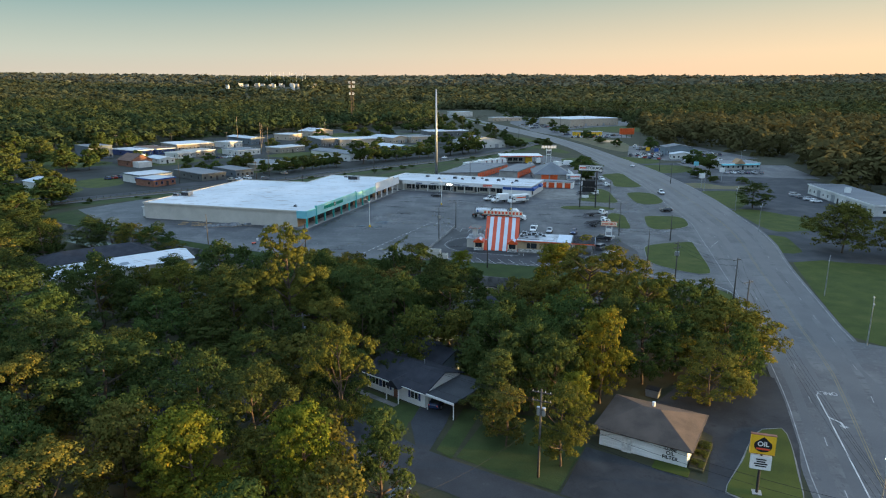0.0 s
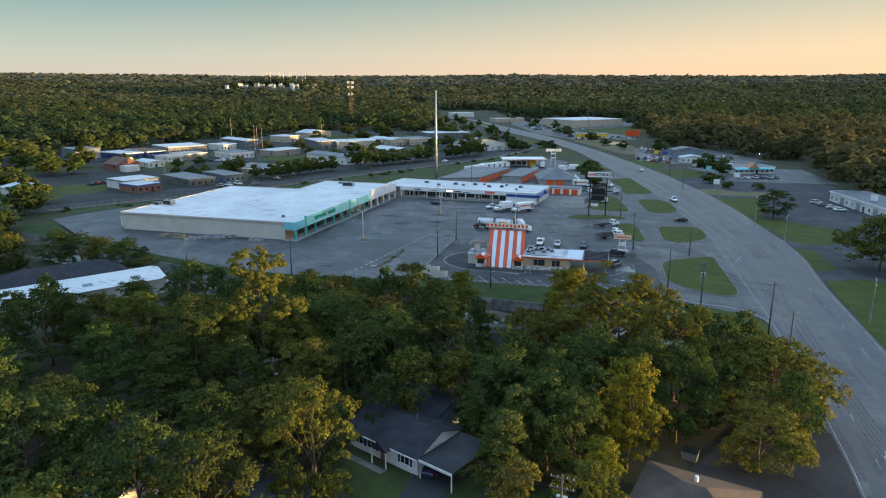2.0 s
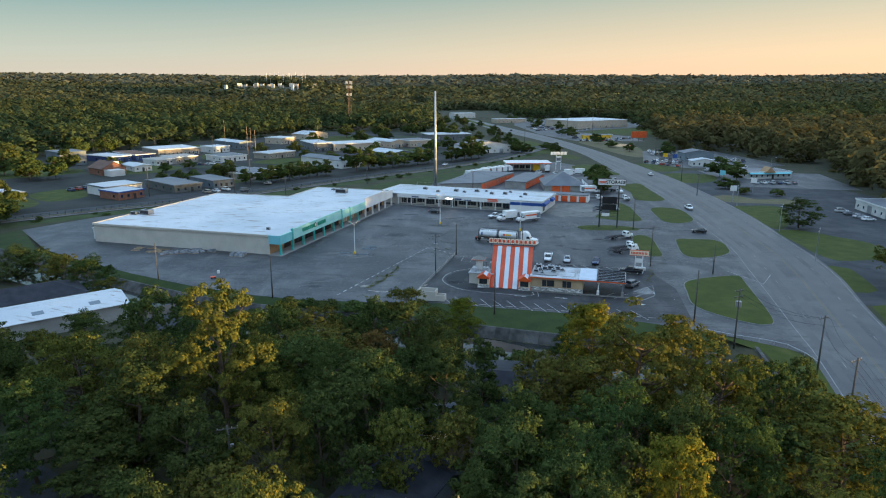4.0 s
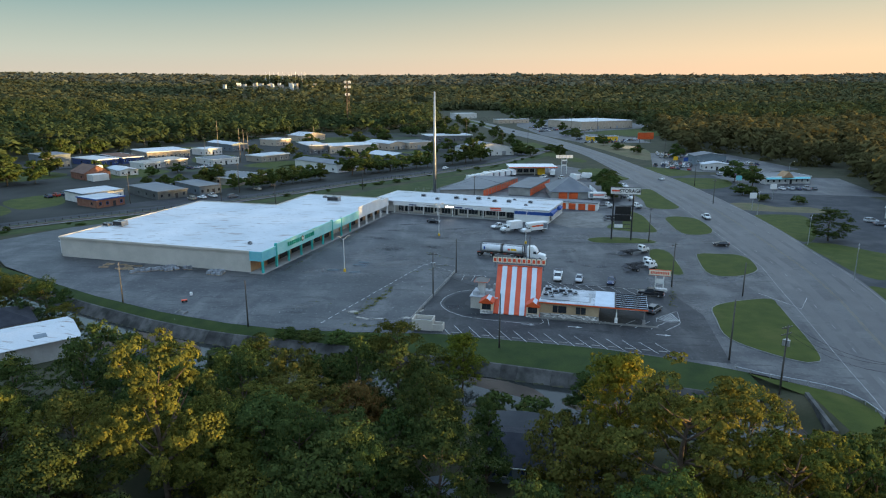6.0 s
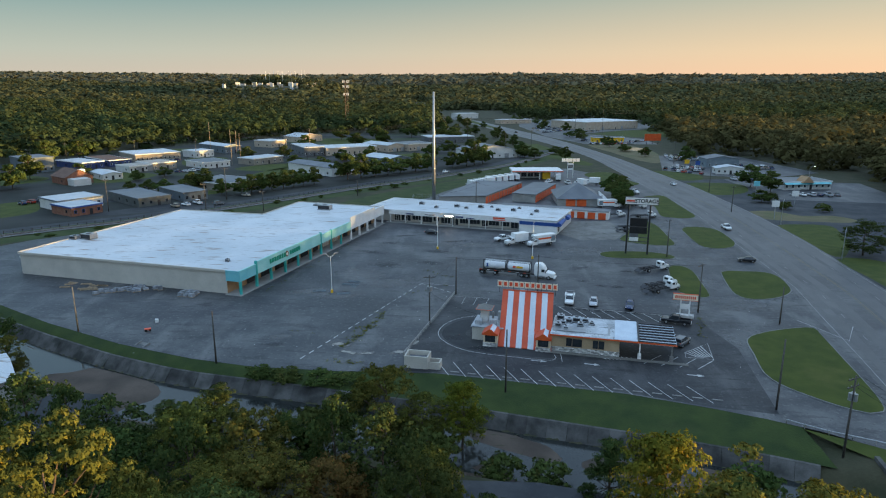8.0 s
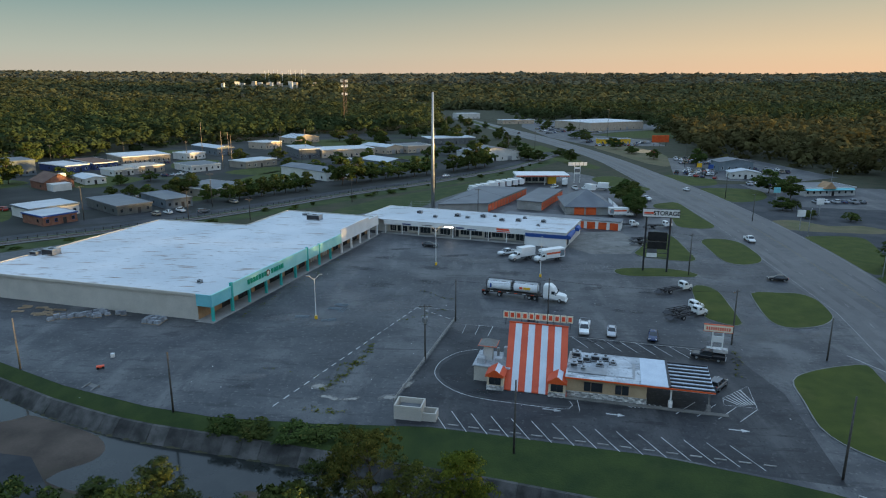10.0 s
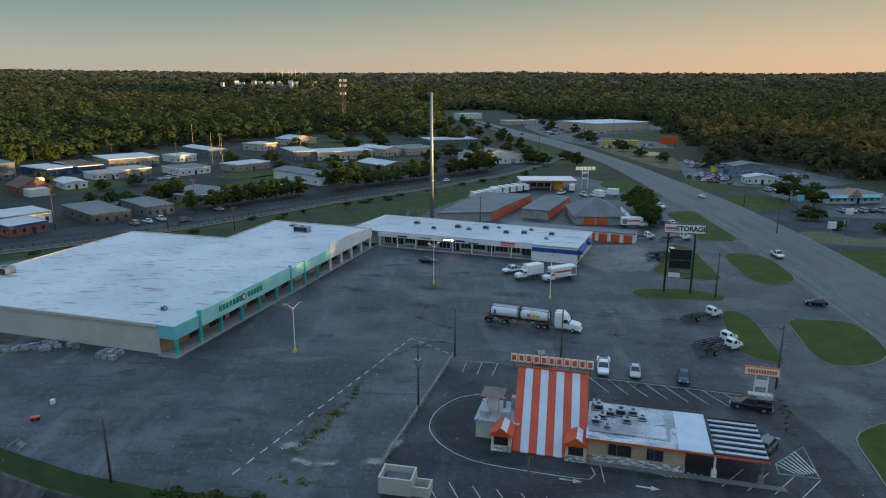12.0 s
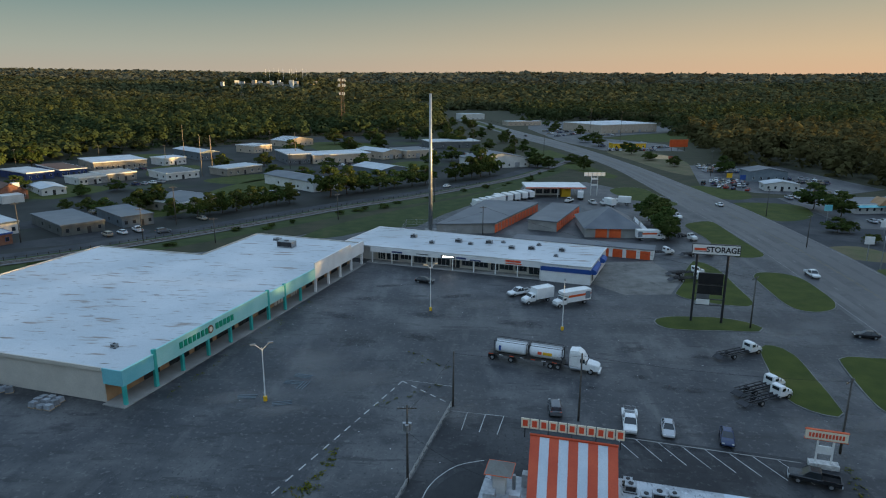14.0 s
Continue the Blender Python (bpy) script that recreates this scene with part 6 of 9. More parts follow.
def road_lamp(x, y, h, rz, arms=2, lit=False):
    u = thing("street_lamp", "tall grey highway lamp with outreaching arms", "street lamp", pose(x, y, 0, 0, 0, rz), "highway lamps")
    part("pole", Shape().tube((0, 0, 0), (0, 0, h - 0.5), 0.12, 0.07, 10), GALV, u)
    for s_ in ((-1, 1) if arms == 2 else (1,)):
        arm = part("arm", Shape().tube((0, 0, h - 0.6), (s_ * 2.2, 0, h), 0.045), GALV, u)
        part("lamp_head", Shape().loft([[(s_ * xx, -w, h - 0.02), (s_ * xx, w, h - 0.02), (s_ * xx, w * 0.7, h + 0.12), (s_ * xx, -w * 0.7, h + 0.12)] for xx, w in ((2.1, 0.06), (2.4, 0.16), (2.8, 0.12))]), GALV, arm)
        if lit:
            part("lens", Shape().box(s_ * 2.45 - 0.2, -0.12, h - 0.08, s_ * 2.45 + 0.2, 0.12, h - 0.03), LAMPGLOW, arm)


lot_lamp(-33.4, 151.6, 9.6, 25)
lot_lamp(-11.2, 194.9, 10.6, 30, 2)
lot_lamp(15.9, 185.1, 10.3, 80, 1)
utility_pole(-9.1, 131.6, 10.5, 5, 1, 3, label="utility pole with three grey transformer cans")
utility_pole(-4.4, 151.7, 9.0, 10, 0)
utility_pole(14.0, 148.5, 10.6, 0, 0)
utility_pole(47.6, 142.0, 10.9, 40, 1)
utility_pole(5.0, 102.8, 10.6, 0, 0, label="plain wooden pole in the grass strip")
utility_pole(53.9, 188.7, 11.0, 40, 1)
utility_pole(61.8, 135.6, 8.0, 0, 0)
utility_pole(45.2, 98.6, 11.2, 30, 0, label="tall wooden pole with a small lamp")
utility_pole(48.6, 86.5, 11.5, 30, 2, 3, label="wooden utility pole crowded with crossarms and insulators")
utility_pole(57.6, 74.5, 10.5, 30, 1)
utility_pole(52.5, 56, 11.0, 30, 1)
utility_pole(9.0, 7.4, 11.6, -20, 2, 2, label="street corner utility pole with transformers")
utility_pole(-77.8, 124.2, 9.5, 0, 0, 0, PALEPOLE, "pale wooden pole at the lot edge")
utility_pole(-45.0, 111.0, 9.8, 0, 0, label="thin dark pole at the lot edge")
utility_pole(-26, 34, 11, 20, 1, 1)
for x, y, h in ((-140.5, 247.2, 12.5), (-105.5, 276.4, 13.5), (-81.6, 251.4, 8), (-103.8, 250.5, 10.8), (0.0, 269.5, 9.5), (-52, 290, 9.5), (-20, 330, 10), (-188.3, 441, 12), (-260, 412, 11.5), (-242, 463, 9.5), (-7.5, 550, 19), (-30, 640, 19), (20, 470, 14), (42, 520, 14), (106, 309, 10.5), (98, 260, 10), (122, 420, 14), (340, 1080, 18), (300, 1000, 22), (118, 640, 26), (100, 690, 26), (-150, 520, 15), (-110, 430, 9)):
    utility_pole(x, y, h, 30, 1, label="distant wooden utility pole", group="distant utility poles")
for x, y, h in ((-147.7, 397.4, 21.5), (-145.1, 405.2, 18.5), (-190, 470, 22), (-160, 440, 18), (-118, 470, 18)):
    utility_pole(x, y, h, 30, 0, 0, PALEPOLE, "tall pale transmission pole", group="transmission poles")
road_lamp(72.9, 51.6, 8.7, 60)
road_lamp(80.7, 81.7, 8.7, 60)
road_lamp(94.5, 150, 8.7, 60)
road_lamp(101.5, 188, 8.7, 60)
road_lamp(106, 236, 8.7, 60)
road_lamp(42.5, -3, 8.7, 60, 2, True)
road_lamp(154, 318, 11, 20, 1, True)
wires("power_line", [((36, -24, 10.6 + dz), (52.5 + dx, 56, 10.4 + dz)) for dx, dz in ((-0.9, 0), (0, 0), (0.9, 0), (0, -1.2), (0.4, -2.2))] + [((52.5 + dx, 56, 10.4 + dz), (57.6 + dx, 74.5, 10 + dz)) for dx, dz in ((-0.9, 0), (0.9, 0), (0, -1.2))] + [((57.6 + dx, 74.5, 10 + dz), (48.6 + dx, 86.5, 11 + dz)) for dx, dz in ((-0.9, 0), (0.9, 0), (0, -1.2))], 1.2)
wires("power_line", [((8.5 + dx, 5.5, 11 + dz), (-26, 34, 10.4 + dz)) for dx, dz in ((-0.6, 0), (0.6, 0), (0, -2.6))] + [((8.5, 5.5, 11 + dz), (38, -12, 10 + dz)) for dz in (0, -0.9, -2.6)] + [((8.5, 5.5, 8.2), (20, 13, 3.2)), ((8.5, 5.5, 8.2), (-6, -8, 7.0))], 1.0)
wires("power_line", [((-4.4, 151.7, 8.7), (-9.1, 131.6, 9.6)), ((-4.4, 151.7, 8.7), (14, 148.5, 10.2)), ((14, 148.5, 10.2), (47.6, 142, 10.4)), ((-9.1, 131.6, 7.0), (1, 127, 4))], 0.6)
wires("power_line", [((-32, 250, 4.9), (0, 262, 9.0)), ((0, 269.5, 9.2), (53.9, 188.7, 10.4))], 1.2)
wires("power_line", [((-330, 400, 20 - k), (-147.7, 397.4, 20.5 - k)) for k in range(3)] + [((-147.7, 397.4, 20.5 - k), (-118, 470, 17.5 - k)) for k in range(3)] + [((-118, 470, 17.5 - k), (-30, 640, 18 - k)) for k in range(3)] + [((118, 640, 25 - 1.5 * k), (300, 1000, 21 - k)) for k in range(3)] + [((118, 640, 25 - 1.5 * k), (-30, 640, 18 - k)) for k in range(3)], 4, 0.05)

# tall monopole mast and lattice mast
mast = thing("monopole_mast", "tall plain galvanised steel monopole mast", "mast", pose(-17.4, 274.3, 0))
part("shaft", Shape().tube((0, 0, 0), (0, 0, 44.6), 0.75, 0.38, 14), GALV, mast, smooth=True)
part("base", Shape().box(-2, -2, 0, 2, 2, 0.4), CONCRETE, mast)
for k in range(2):
    part("collar", Shape().tube((0, 0, 14 + 15 * k), (0, 0, 14.3 + 15 * k), 0.68 - 0.11 * k, None, 14), GALV, mast)
br = Shape()
cell = thing("lattice_mast", "red-brown lattice communication mast with antennas", "mast", pose(-140, 720, 0))
for k in range(3):
    a, a2 = 2.094 * k, 2.094 * (k + 1)
    r0, r1 = 2.6, 1.4
    part("leg", Shape().tube((r0 * math.cos(a), r0 * math.sin(a), 0), (r1 * math.cos(a), r1 * math.sin(a), 52), 0.18), RAIL, cell)
    for j in range(18):
        z0, z1 = j * 52 / 18, (j + 1) * 52 / 18
        ra, rb = r0 + (r1 - r0) * z0 / 52, r0 + (r1 - r0) * z1 / 52
        br.tube((ra * math.cos(a), ra * math.sin(a), z0), (rb * math.cos(a2), rb * math.sin(a2), z1), 0.09, None, 4)
        br.tube((rb * math.cos(a), rb * math.sin(a), z1), (rb * math.cos(a2), rb * math.sin(a2), z1), 0.07, None, 4)
tagged(part("bracing", br, RAIL, cell), kind="stuff")
for z, r in ((51, 3.4), (46, 3.2), (38, 2.6)):
    for k in range(6):
        a = k * 1.047
        part("antenna", Shape().box(r * math.cos(a) - 0.3, r * math.sin(a) - 0.3, z - 1.3, r * math.cos(a) + 0.3, r * math.sin(a) + 0.3, z + 1.3), WHITE, cell)

# storage pylon sign
psign = thing("pylon_sign", "tall two-post roadside sign reading STORAGE", "sign", pose(43.1, 192.3, 0, 0, 0, -10.5))
for x in (0.1, 6.0):
    part("post", Shape().tube((x, 0, 0), (x, 0, 15.2), 0.24, None, 12), DARKMETAL, psign)
part("top_board", Shape().box(-0.9, -0.35, 14.6, 8.0, 0.35, 16.5), WHITE, psign, "white top board")
part("board_edge", Shape().box(-1.0, -0.3, 14.45, 8.1, 0.3, 14.6).box(-1.0, -0.3, 16.5, 8.1, 0.3, 16.65).box(-1.0, -0.3, 14.6, -0.9, 0.3, 16.5).box(8.0, -0.3, 14.6, 8.1, 0.3, 16.5), DARKMETAL, psign)
part("brand_bar", Shape().box(-0.6, -0.38, 15.3, 1.7, -0.35, 15.8), LETTERRED, psign, "plain red bar")
part("brand_bar", Shape().box(-0.6, -0.38, 15.05, 1.7, -0.35, 15.14), LETTERBLACK, psign)
part("dark_board", Shape().box(0.75, -0.25, 8.3, 5.5, 0.25, 10.6), LETTERBLACK, psign, "dark display board")
part("dark_board", Shape().box(0.75, -0.22, 6.2, 5.5, 0.22, 8.0), LETTERBLACK, psign, "dark display board")
part("small_board", Shape().box(0.75, -0.2, 3.9, 3.3, 0.2, 5.0), WHITE, psign)
part("small_board", Shape().box(0.75, -0.2, 5.1, 3.2, 0.2, 6.1), DARKGREY, psign)
for z in (3.8, 5.05, 6.15, 8.15):
    part("cross_bar", Shape().box(0.1, -0.1, z - 0.08, 6.0, 0.1, z + 0.08), DARKMETAL, psign)


def lettering(name, text, size, m, mat, parent=None, label="", bold=0.0):
    cu = bpy.data.curves.new(name, "FONT")
    cu.body, cu.size, cu.extrude, cu.offset = text, size, 0.012, bold
    cu.align_x = cu.align_y = "CENTER"
    tmp = bpy.data.objects.new(name, cu)
    scene.collection.objects.link(tmp)
    dg = bpy.context.evaluated_depsgraph_get()
    me = bpy.data.meshes.new_from_object(tmp.evaluated_get(dg))
    bpy.data.objects.remove(tmp)
    me.materials.clear()
    me.materials.append(mat)
    ob = new(name, me)
    ob.parent = parent
    ob.matrix_basis = m
    return tagged(ob, label)


lettering("sign_word", "STORAGE", 1.55, pose(4.9, -0.37, 15.52, 90, 0, 0) @ Matrix.Diagonal((0.95, 1, 1, 1)), LETTERBLACK, psign, "black bold letters", 0.045)

# restaurant roadside sign
rs = thing("roadside_sign", "cream roadside sign board on white frame and stone base", "sign", pose(43.6, 138.6, 0, 0, 0, -14))
part("stone_base", Shape().box(-1.6, -0.6, 0, 1.9, 0.6, 0.7), STONE, rs)
for x in (-0.95, 0.85):
    part("post", Shape().box(x, -0.12, 0.7, x + 0.2, 0.12, 3.9), WHITE, rs)
part("lower_board", Shape().box(-0.75, -0.09, 1.9, 0.85, 0.09, 3.0), WHITE, rs)
part("board", Shape().box(-2.4, -0.22, 3.9, 2.4, 0.22, 5.1), SIGNCREAM, rs)
part("board_edge", Shape().box(-2.5, -0.2, 3.8, 2.5, 0.2, 3.9).box(-2.5, -0.2, 5.1, 2.5, 0.2, 5.2), ORANGE, rs)
for k in range(11):
    part("sign_bar", Shape().box(-2.05 + k * 0.38, -0.25, 4.2, -1.8 + k * 0.38, -0.22, 4.8), LETTERRED, rs)


# ---- railway, frontage road and industrial lots ----
YARD = material("gravel_yard", (0.020, 0.023, 0.019), (0.046, 0.046, 0.042), 0.045, 4, 0.95, c=(0.05, 0.075, 0.025), stain=0.9)
RF = resample(smooth_line([(-330, 40), (-230, 140), (-180, 192), (-148, 224), (-132, 237), (-115, 254.5), (-94, 280), (-63, 321), (-40, 346), (-14, 380), (10, 416), (34, 468), (48, 505)], 6), 86)
flat("industrial_yard", RF[:-6] + [(10, 520), (-20, 560), (-50, 668), (-110, 676), (-160, 664), (-198, 598), (-205, 558), (-232, 536), (-250, 492), (-268, 450), (-275, 420), (-340, 320), (-420, 200), (-380, 90)], 0.03, YARD, "gravel and asphalt industrial yards with weeds", "yard")
solid("frontage_road", band(RF, offset_line(RF, -7.5), 0.05), STREET, "dark asphalt road beside the railway", "road", kind="structure")
rb = offset_line(RF, -12.5)
solid("railway_bed", band(offset_line(rb, 2.6), offset_line(rb, -2.6), 0.25), BALLAST, "grey ballast railway bed", "railway", kind="structure")
solid("verge", band(offset_line(RF, -7.5), offset_line(RF, -9.8), 0.06), ROUGHGRASS, "rough green grass strip beside the railway", "verge", kind="structure")
solid("verge", band(offset_line(RF, -15.2), offset_line(RF, -24), 0.045), ROUGHGRASS, "weedy ditch beside the railway", "ditch", kind="structure")
track = thing("railway_track", "rusty single railway track on ballast", "railway", kind="structure")
for d in (0.72, -0.72):
    ln = offset_line(rb, d)
    part("rail", Shape().pipe([(*p, 0.42) for p in ln], 0.08, 4), RAIL, track)
tie = Shape().box(-1.25, -0.12, 0.2, 1.25, 0.12, 0.36).mesh("sleeper", WOODPOLE)
tl_ = resample(rb[34:50], 45)
for a, b in zip(tl_, tl_[1:]):
    d = Vector(b) - Vector(a)
    piece("sleeper", tie, track, (a[0], a[1], 0), math.atan2(d.y, d.x) + math.pi / 2)
fence = thing("post_rail_fence", "low wooden post fence along the frontage road", "fence")
fp = Shape().box(-0.1, -0.1, 0, 0.1, 0.1, 1.0).mesh("post", WOODPOLE)
fl = resample(offset_line(RF, -8.6)[22:68], 120)
for a in fl:
    piece("post", fp, fence, (a[0], a[1], 0.05))
part("rail", Shape().pipe([(*p, 0.8) for p in fl], 0.05, 4), WOODPOLE, fence)
brush_rng = random.Random(9)
ditch = offset_line(RF, -19)
for k in range(22, 76):
    if brush_rng.random() < 0.55:
        p = ditch[k]
        tree("shrub", p[0] + brush_rng.uniform(-3, 3), p[1] + brush_rng.uniform(-3, 3), brush_rng.uniform(0.5, 1.8), brush_rng.uniform(1.0, 2.6), "ditch shrubs")


def shed(ax, ay, length, ang, depth, h, wall, roof, label, style="flat", wins=3, doors=1, name="workshop", trim=WHITE, group="industrial buildings"):
    """A plain commercial building: walls, roof with overhang, windows and doors on its front and one side."""
    b = thing(name, label, "building", pose(ax, ay, 0, 0, 0, ang), group)
    part("wall", Shape().box(0, 0, 0, length, depth, h), wall, b)
    if style == "flat":
        part("roof", Shape().box(-0.25, -0.25, h, length + 0.25, depth + 0.25, h + 0.22), roof, b)
        part("eave_trim", Shape().box(-0.3, -0.32, h - 0.25, length + 0.3, -0.25, h + 0.3).box(length + 0.25, -0.25, h - 0.25, length + 0.32, depth + 0.25, h + 0.3).box(-0.32, -0.25, h - 0.25, -0.25, depth + 0.25, h + 0.3), trim, b)
    else:
        rise = length * (0.09 if style == "low" else 0.28)
        for s_ in (0, 1):
            xa, xb = (-0.5, length / 2) if s_ == 0 else (length / 2, length + 0.5)
            za, zb = (h - 0.05, h + rise) if s_ == 0 else (h + rise, h - 0.05)
            part("roof_slope", Shape().hull([(xa, -0.4, za), (xb, -0.4, zb), (xb, depth + 0.4, zb), (xa, depth + 0.4, za)], [(xa, -0.4, za + 0.14), (xb, -0.4, zb + 0.14), (xb, depth + 0.4, zb + 0.14), (xa, depth + 0.4, za + 0.14)]), roof, b)
        for yy in (0.0, depth - 0.2):
            part("gable", Shape().hull([(0, yy, h), (length, yy, h), (length, yy + 0.2, h), (0, yy + 0.2, h)], [(length / 2 - 0.05, yy, h + rise * 0.95), (length / 2 + 0.05, yy, h + rise * 0.95), (length / 2 + 0.05, yy + 0.2, h + rise * 0.95), (length / 2 - 0.05, yy + 0.2, h + rise * 0.95)]), wall, b)
    n = wins + doors
    for k in range(n):
        c = length * (k + 0.5) / n
        if k == n // 2 and doors:
            door_leaf(b, c - 0.6, c + 0.6, 2.2, 0, DOOR)
        elif k % 3 == 2 and doors > 1:
            door_leaf(b, c - 1.5, c + 1.5, min(3.0, h - 0.5), 0, METALGREY, 6)
        else:
            window_unit(b, c - 0.55, c + 0.55, 1.0, min(2.3, h - 0.8), 0, trim, 1)
    for k in range(0 if group == "distant buildings" else max(1, int(depth // 9))):
        y0 = depth * (k + 0.5) / max(1, int(depth // 7))
        part("side_window", Shape().box(-0.05, y0 - 0.6, 1.1, -0.015, y0 + 0.6, 2.2), GLASS, b)
        part("side_window", Shape().box(length + 0.015, y0 - 0.6, 1.1, length + 0.05, y0 + 0.6, 2.2), GLASS, b)
    return b


for poly in ([(-150, 300), (-128, 284), (-112, 300), (-132, 322)], [(-122, 340), (-96, 330), (-84, 372), (-112, 388)], [(-210, 330), (-180, 322), (-172, 352), (-200, 360)], [(-176, 395), (-160, 408), (-168, 440), (-190, 432)], [(-140, 380), (-118, 372), (-104, 410), (-128, 402)],
             [(-260, 300), (-228, 306), (-222, 336), (-262, 345)], [(-60, 430), (-36, 428), (-30, 470), (-52, 470)], [(-240, 440), (-222, 462), (-216, 500), (-246, 486)], [(-110, 520), (-80, 545), (-90, 600), (-140, 600)], [(-196, 250), (-176, 232), (-168, 246), (-186, 268)], [(-230, 210), (-190, 196), (-176, 226), (-215, 250)]):
    flat("yard_lawn", loop_line(poly, 4), 0.05, GRASS, "mown grass between industrial yards", "lawn")
for poly in ([(-148, 238), (-128, 262), (-116, 270), (-108, 262), (-128, 244)], [(-164, 262), (-150, 268), (-138, 292), (-150, 300)], [(-232, 392), (-214, 380), (-190, 410), (-214, 424)], [(-100, 440), (-74, 470), (-60, 462), (-84, 430)], [(-150, 440), (-134, 440), (-112, 452), (-126, 470)]):
    flat("yard_paving", loop_line(poly, 4), 0.055, FRESH, "dark asphalt yard between workshops", "yard")
PALEROOF = material("pale_metal_roof", (0.42, 0.45, 0.48), (0.52, 0.55, 0.57), 0.2, 5, 0.5, c=(0.3, 0.29, 0.27))
TANROOF = material("tan_gravel_roof", (0.34, 0.31, 0.27), (0.42, 0.38, 0.33), 0.2, 5, 0.85, c=(0.25, 0.23, 0.2))
BROWNROOF = material("brown_roof", (0.12, 0.07, 0.05), (0.17, 0.10, 0.075), 0.4, 8, 0.85)
TANWALL = material("tan_wall", (0.42, 0.34, 0.26), (0.5, 0.41, 0.32), 0.4, 8, 0.8)
OLIVEWALL = material("olive_grey_metal_wall", (0.095, 0.1, 0.095), (0.13, 0.135, 0.125), 0.4, 8, 0.6, c=(0.07, 0.07, 0.065))
SLATEWALL = material("slate_blue_metal_wall", (0.11, 0.135, 0.155), (0.15, 0.175, 0.195), 0.4, 8, 0.6, c=(0.08, 0.09, 0.1))
BUFFWALL = material("dull_buff_wall", (0.24, 0.21, 0.17), (0.31, 0.27, 0.22), 0.4, 8, 0.85, c=(0.17, 0.15, 0.12))
shed(-133, 256, 13, 51, 29, 3.4, OLIVEWALL, GREYROOF, "olive-grey metal workshop with a grey roof", "flat", 3, 1, trim=DARKGREY)
shed(-121, 270, 10.5, 49, 24, 3.6, SLATEWALL, GREYROOF, "narrow slate-blue metal workshop", "flat", 3, 1, trim=DARKGREY)
shed(-148, 236, 11.7, 60, 14, 3.4, BRICK, PALEROOF, "small brick office with pale metal roof", "flat", 3, 1, trim=BLUE)
shed(-159.4, 246, 17, 56, 16, 3.9, OFFWHITE, PALEROOF, "white metal shop with pale roof", "flat", 4, 1, trim=SLATEWALL)
shed(-214, 410, 28.4, 46, 30, 4.6, BUFFWALL, ROOFWHITE, "long buff office with white flat roof", "flat", 9, 1)
shed(-225, 371, 13, 60, 28, 3.8, NAVY, PALEROOF, "navy blue shop with pale roof", "flat", 2, 2)
shed(-217, 385, 13, 52, 34, 3.7, NAVY, BROWNROOF, "navy shop with brown flat roof", "flat", 4, 1)
hs = shed(-198, 312, 13, 54, 16, 3.4, BRICK, BROWNROOF, "house with steep brown roof and dormer", "gable", 3, 1, "house")
part("dormer", Shape().box(9.2, 5, 4.4, 11.8, 8, 6.4), WHITE, hs)
part("dormer_window", Shape().box(11.8, 5.8, 4.9, 11.85, 7.2, 6.0), GLASS, hs)
part("garage", Shape().box(1.0, -7, 0, 9, 0, 3.2), OFFWHITE, hs, "white garage wing")
shed(-189, 329, 9.6, 48, 20, 2.9, OFFWHITE, PALEROOF, "small white house with pale roof", "low", 2, 1, "house")
shed(-191, 359, 13, 56, 15, 3.4, OFFWHITE, TANROOF, "white workshop with tan flat roof", "flat", 3, 3)
shed(-183.6, 370, 15, 56, 17, 3.9, BUFFWALL, TANROOF, "buff workshop with a flat roof", "flat", 3, 1)
shed(-158, 379, 17.2, 50, 21, 3.5, OFFWHITE, GREYROOF, "low white depot with weathered flat roof", "flat", 3, 2)
shed(-187, 437, 14, 56, 15, 4.2, OFFWHITE, ROOFWHITE, "white office with flat roof", "flat", 4, 1)
shed(-178, 466, 12.7, 49, 38, 4.9, SLATEWALL, PALEROOF, "pale blue metal warehouse with a pale roof", "low", 3, 1)
shed(-134, 397, 23, 58, 15, 3.9, BUFFWALL, PALEROOF, "buff depot with pale flat roof", "flat", 3, 2)
shed(-114, 297, 21, 66, 24, 3.6, BUFFWALL, GREYROOF, "low workshop with broad grey roof", "flat", 3, 1)
shed(-159, 512, 16, 60, 19, 5.0, TANWALL, PALEROOF, "tan warehouse with pale roof", "flat", 3, 2)
shed(-117, 450, 13.9, 30, 34, 6.0, DARKGREY, PALEROOF, "tall dark grey warehouse with white doors", "flat", 2, 3)
shed(-103, 455, 37, 30, 24, 5.2, TANWALL, ROOFWHITE, "long tan showroom with white flat roof", "flat", 7, 3)
shed(-76, 349, 14, 50, 40, 4.6, OFFWHITE, GREYROOF, "large white metal warehouse", "low", 2, 2)
shed(-52, 396, 17, 46, 26, 4.4, SLATEWALL, PALEROOF, "pale blue metal warehouse with low ridge roof", "low", 3, 2)
shed(-64, 482, 15, 46, 30, 4.8, TANWALL, PALEROOF, "tan warehouse with ridged roof", "low", 4, 2)
shed(-50, 491, 21, 38, 22, 5.0, TANWALL, GREYROOF, "tan warehouse with a flat roof", "flat", 4, 2)
shed(-40, 560, 40, 20, 24, 5.0, DARKGREY, PALEROOF, "dark roadside store with pale roof", "flat", 5, 1)
shed(-6, 440, 36, 22, 22, 5.2, OFFWHITE, GREYROOF, "white roadside warehouse with grey roof", "low", 5, 2)
shed(-246, 352, 15, 52, 22, 8.0, SLATEWALL, GREYROOF, "three-storey pale blue office building", "flat", 4, 1, trim=SLATEWALL)
shed(-196, 225, 14, 60, 14, 3.2, OFFWHITE, PALEROOF, "small white metal yard shed", "low", 2, 1)
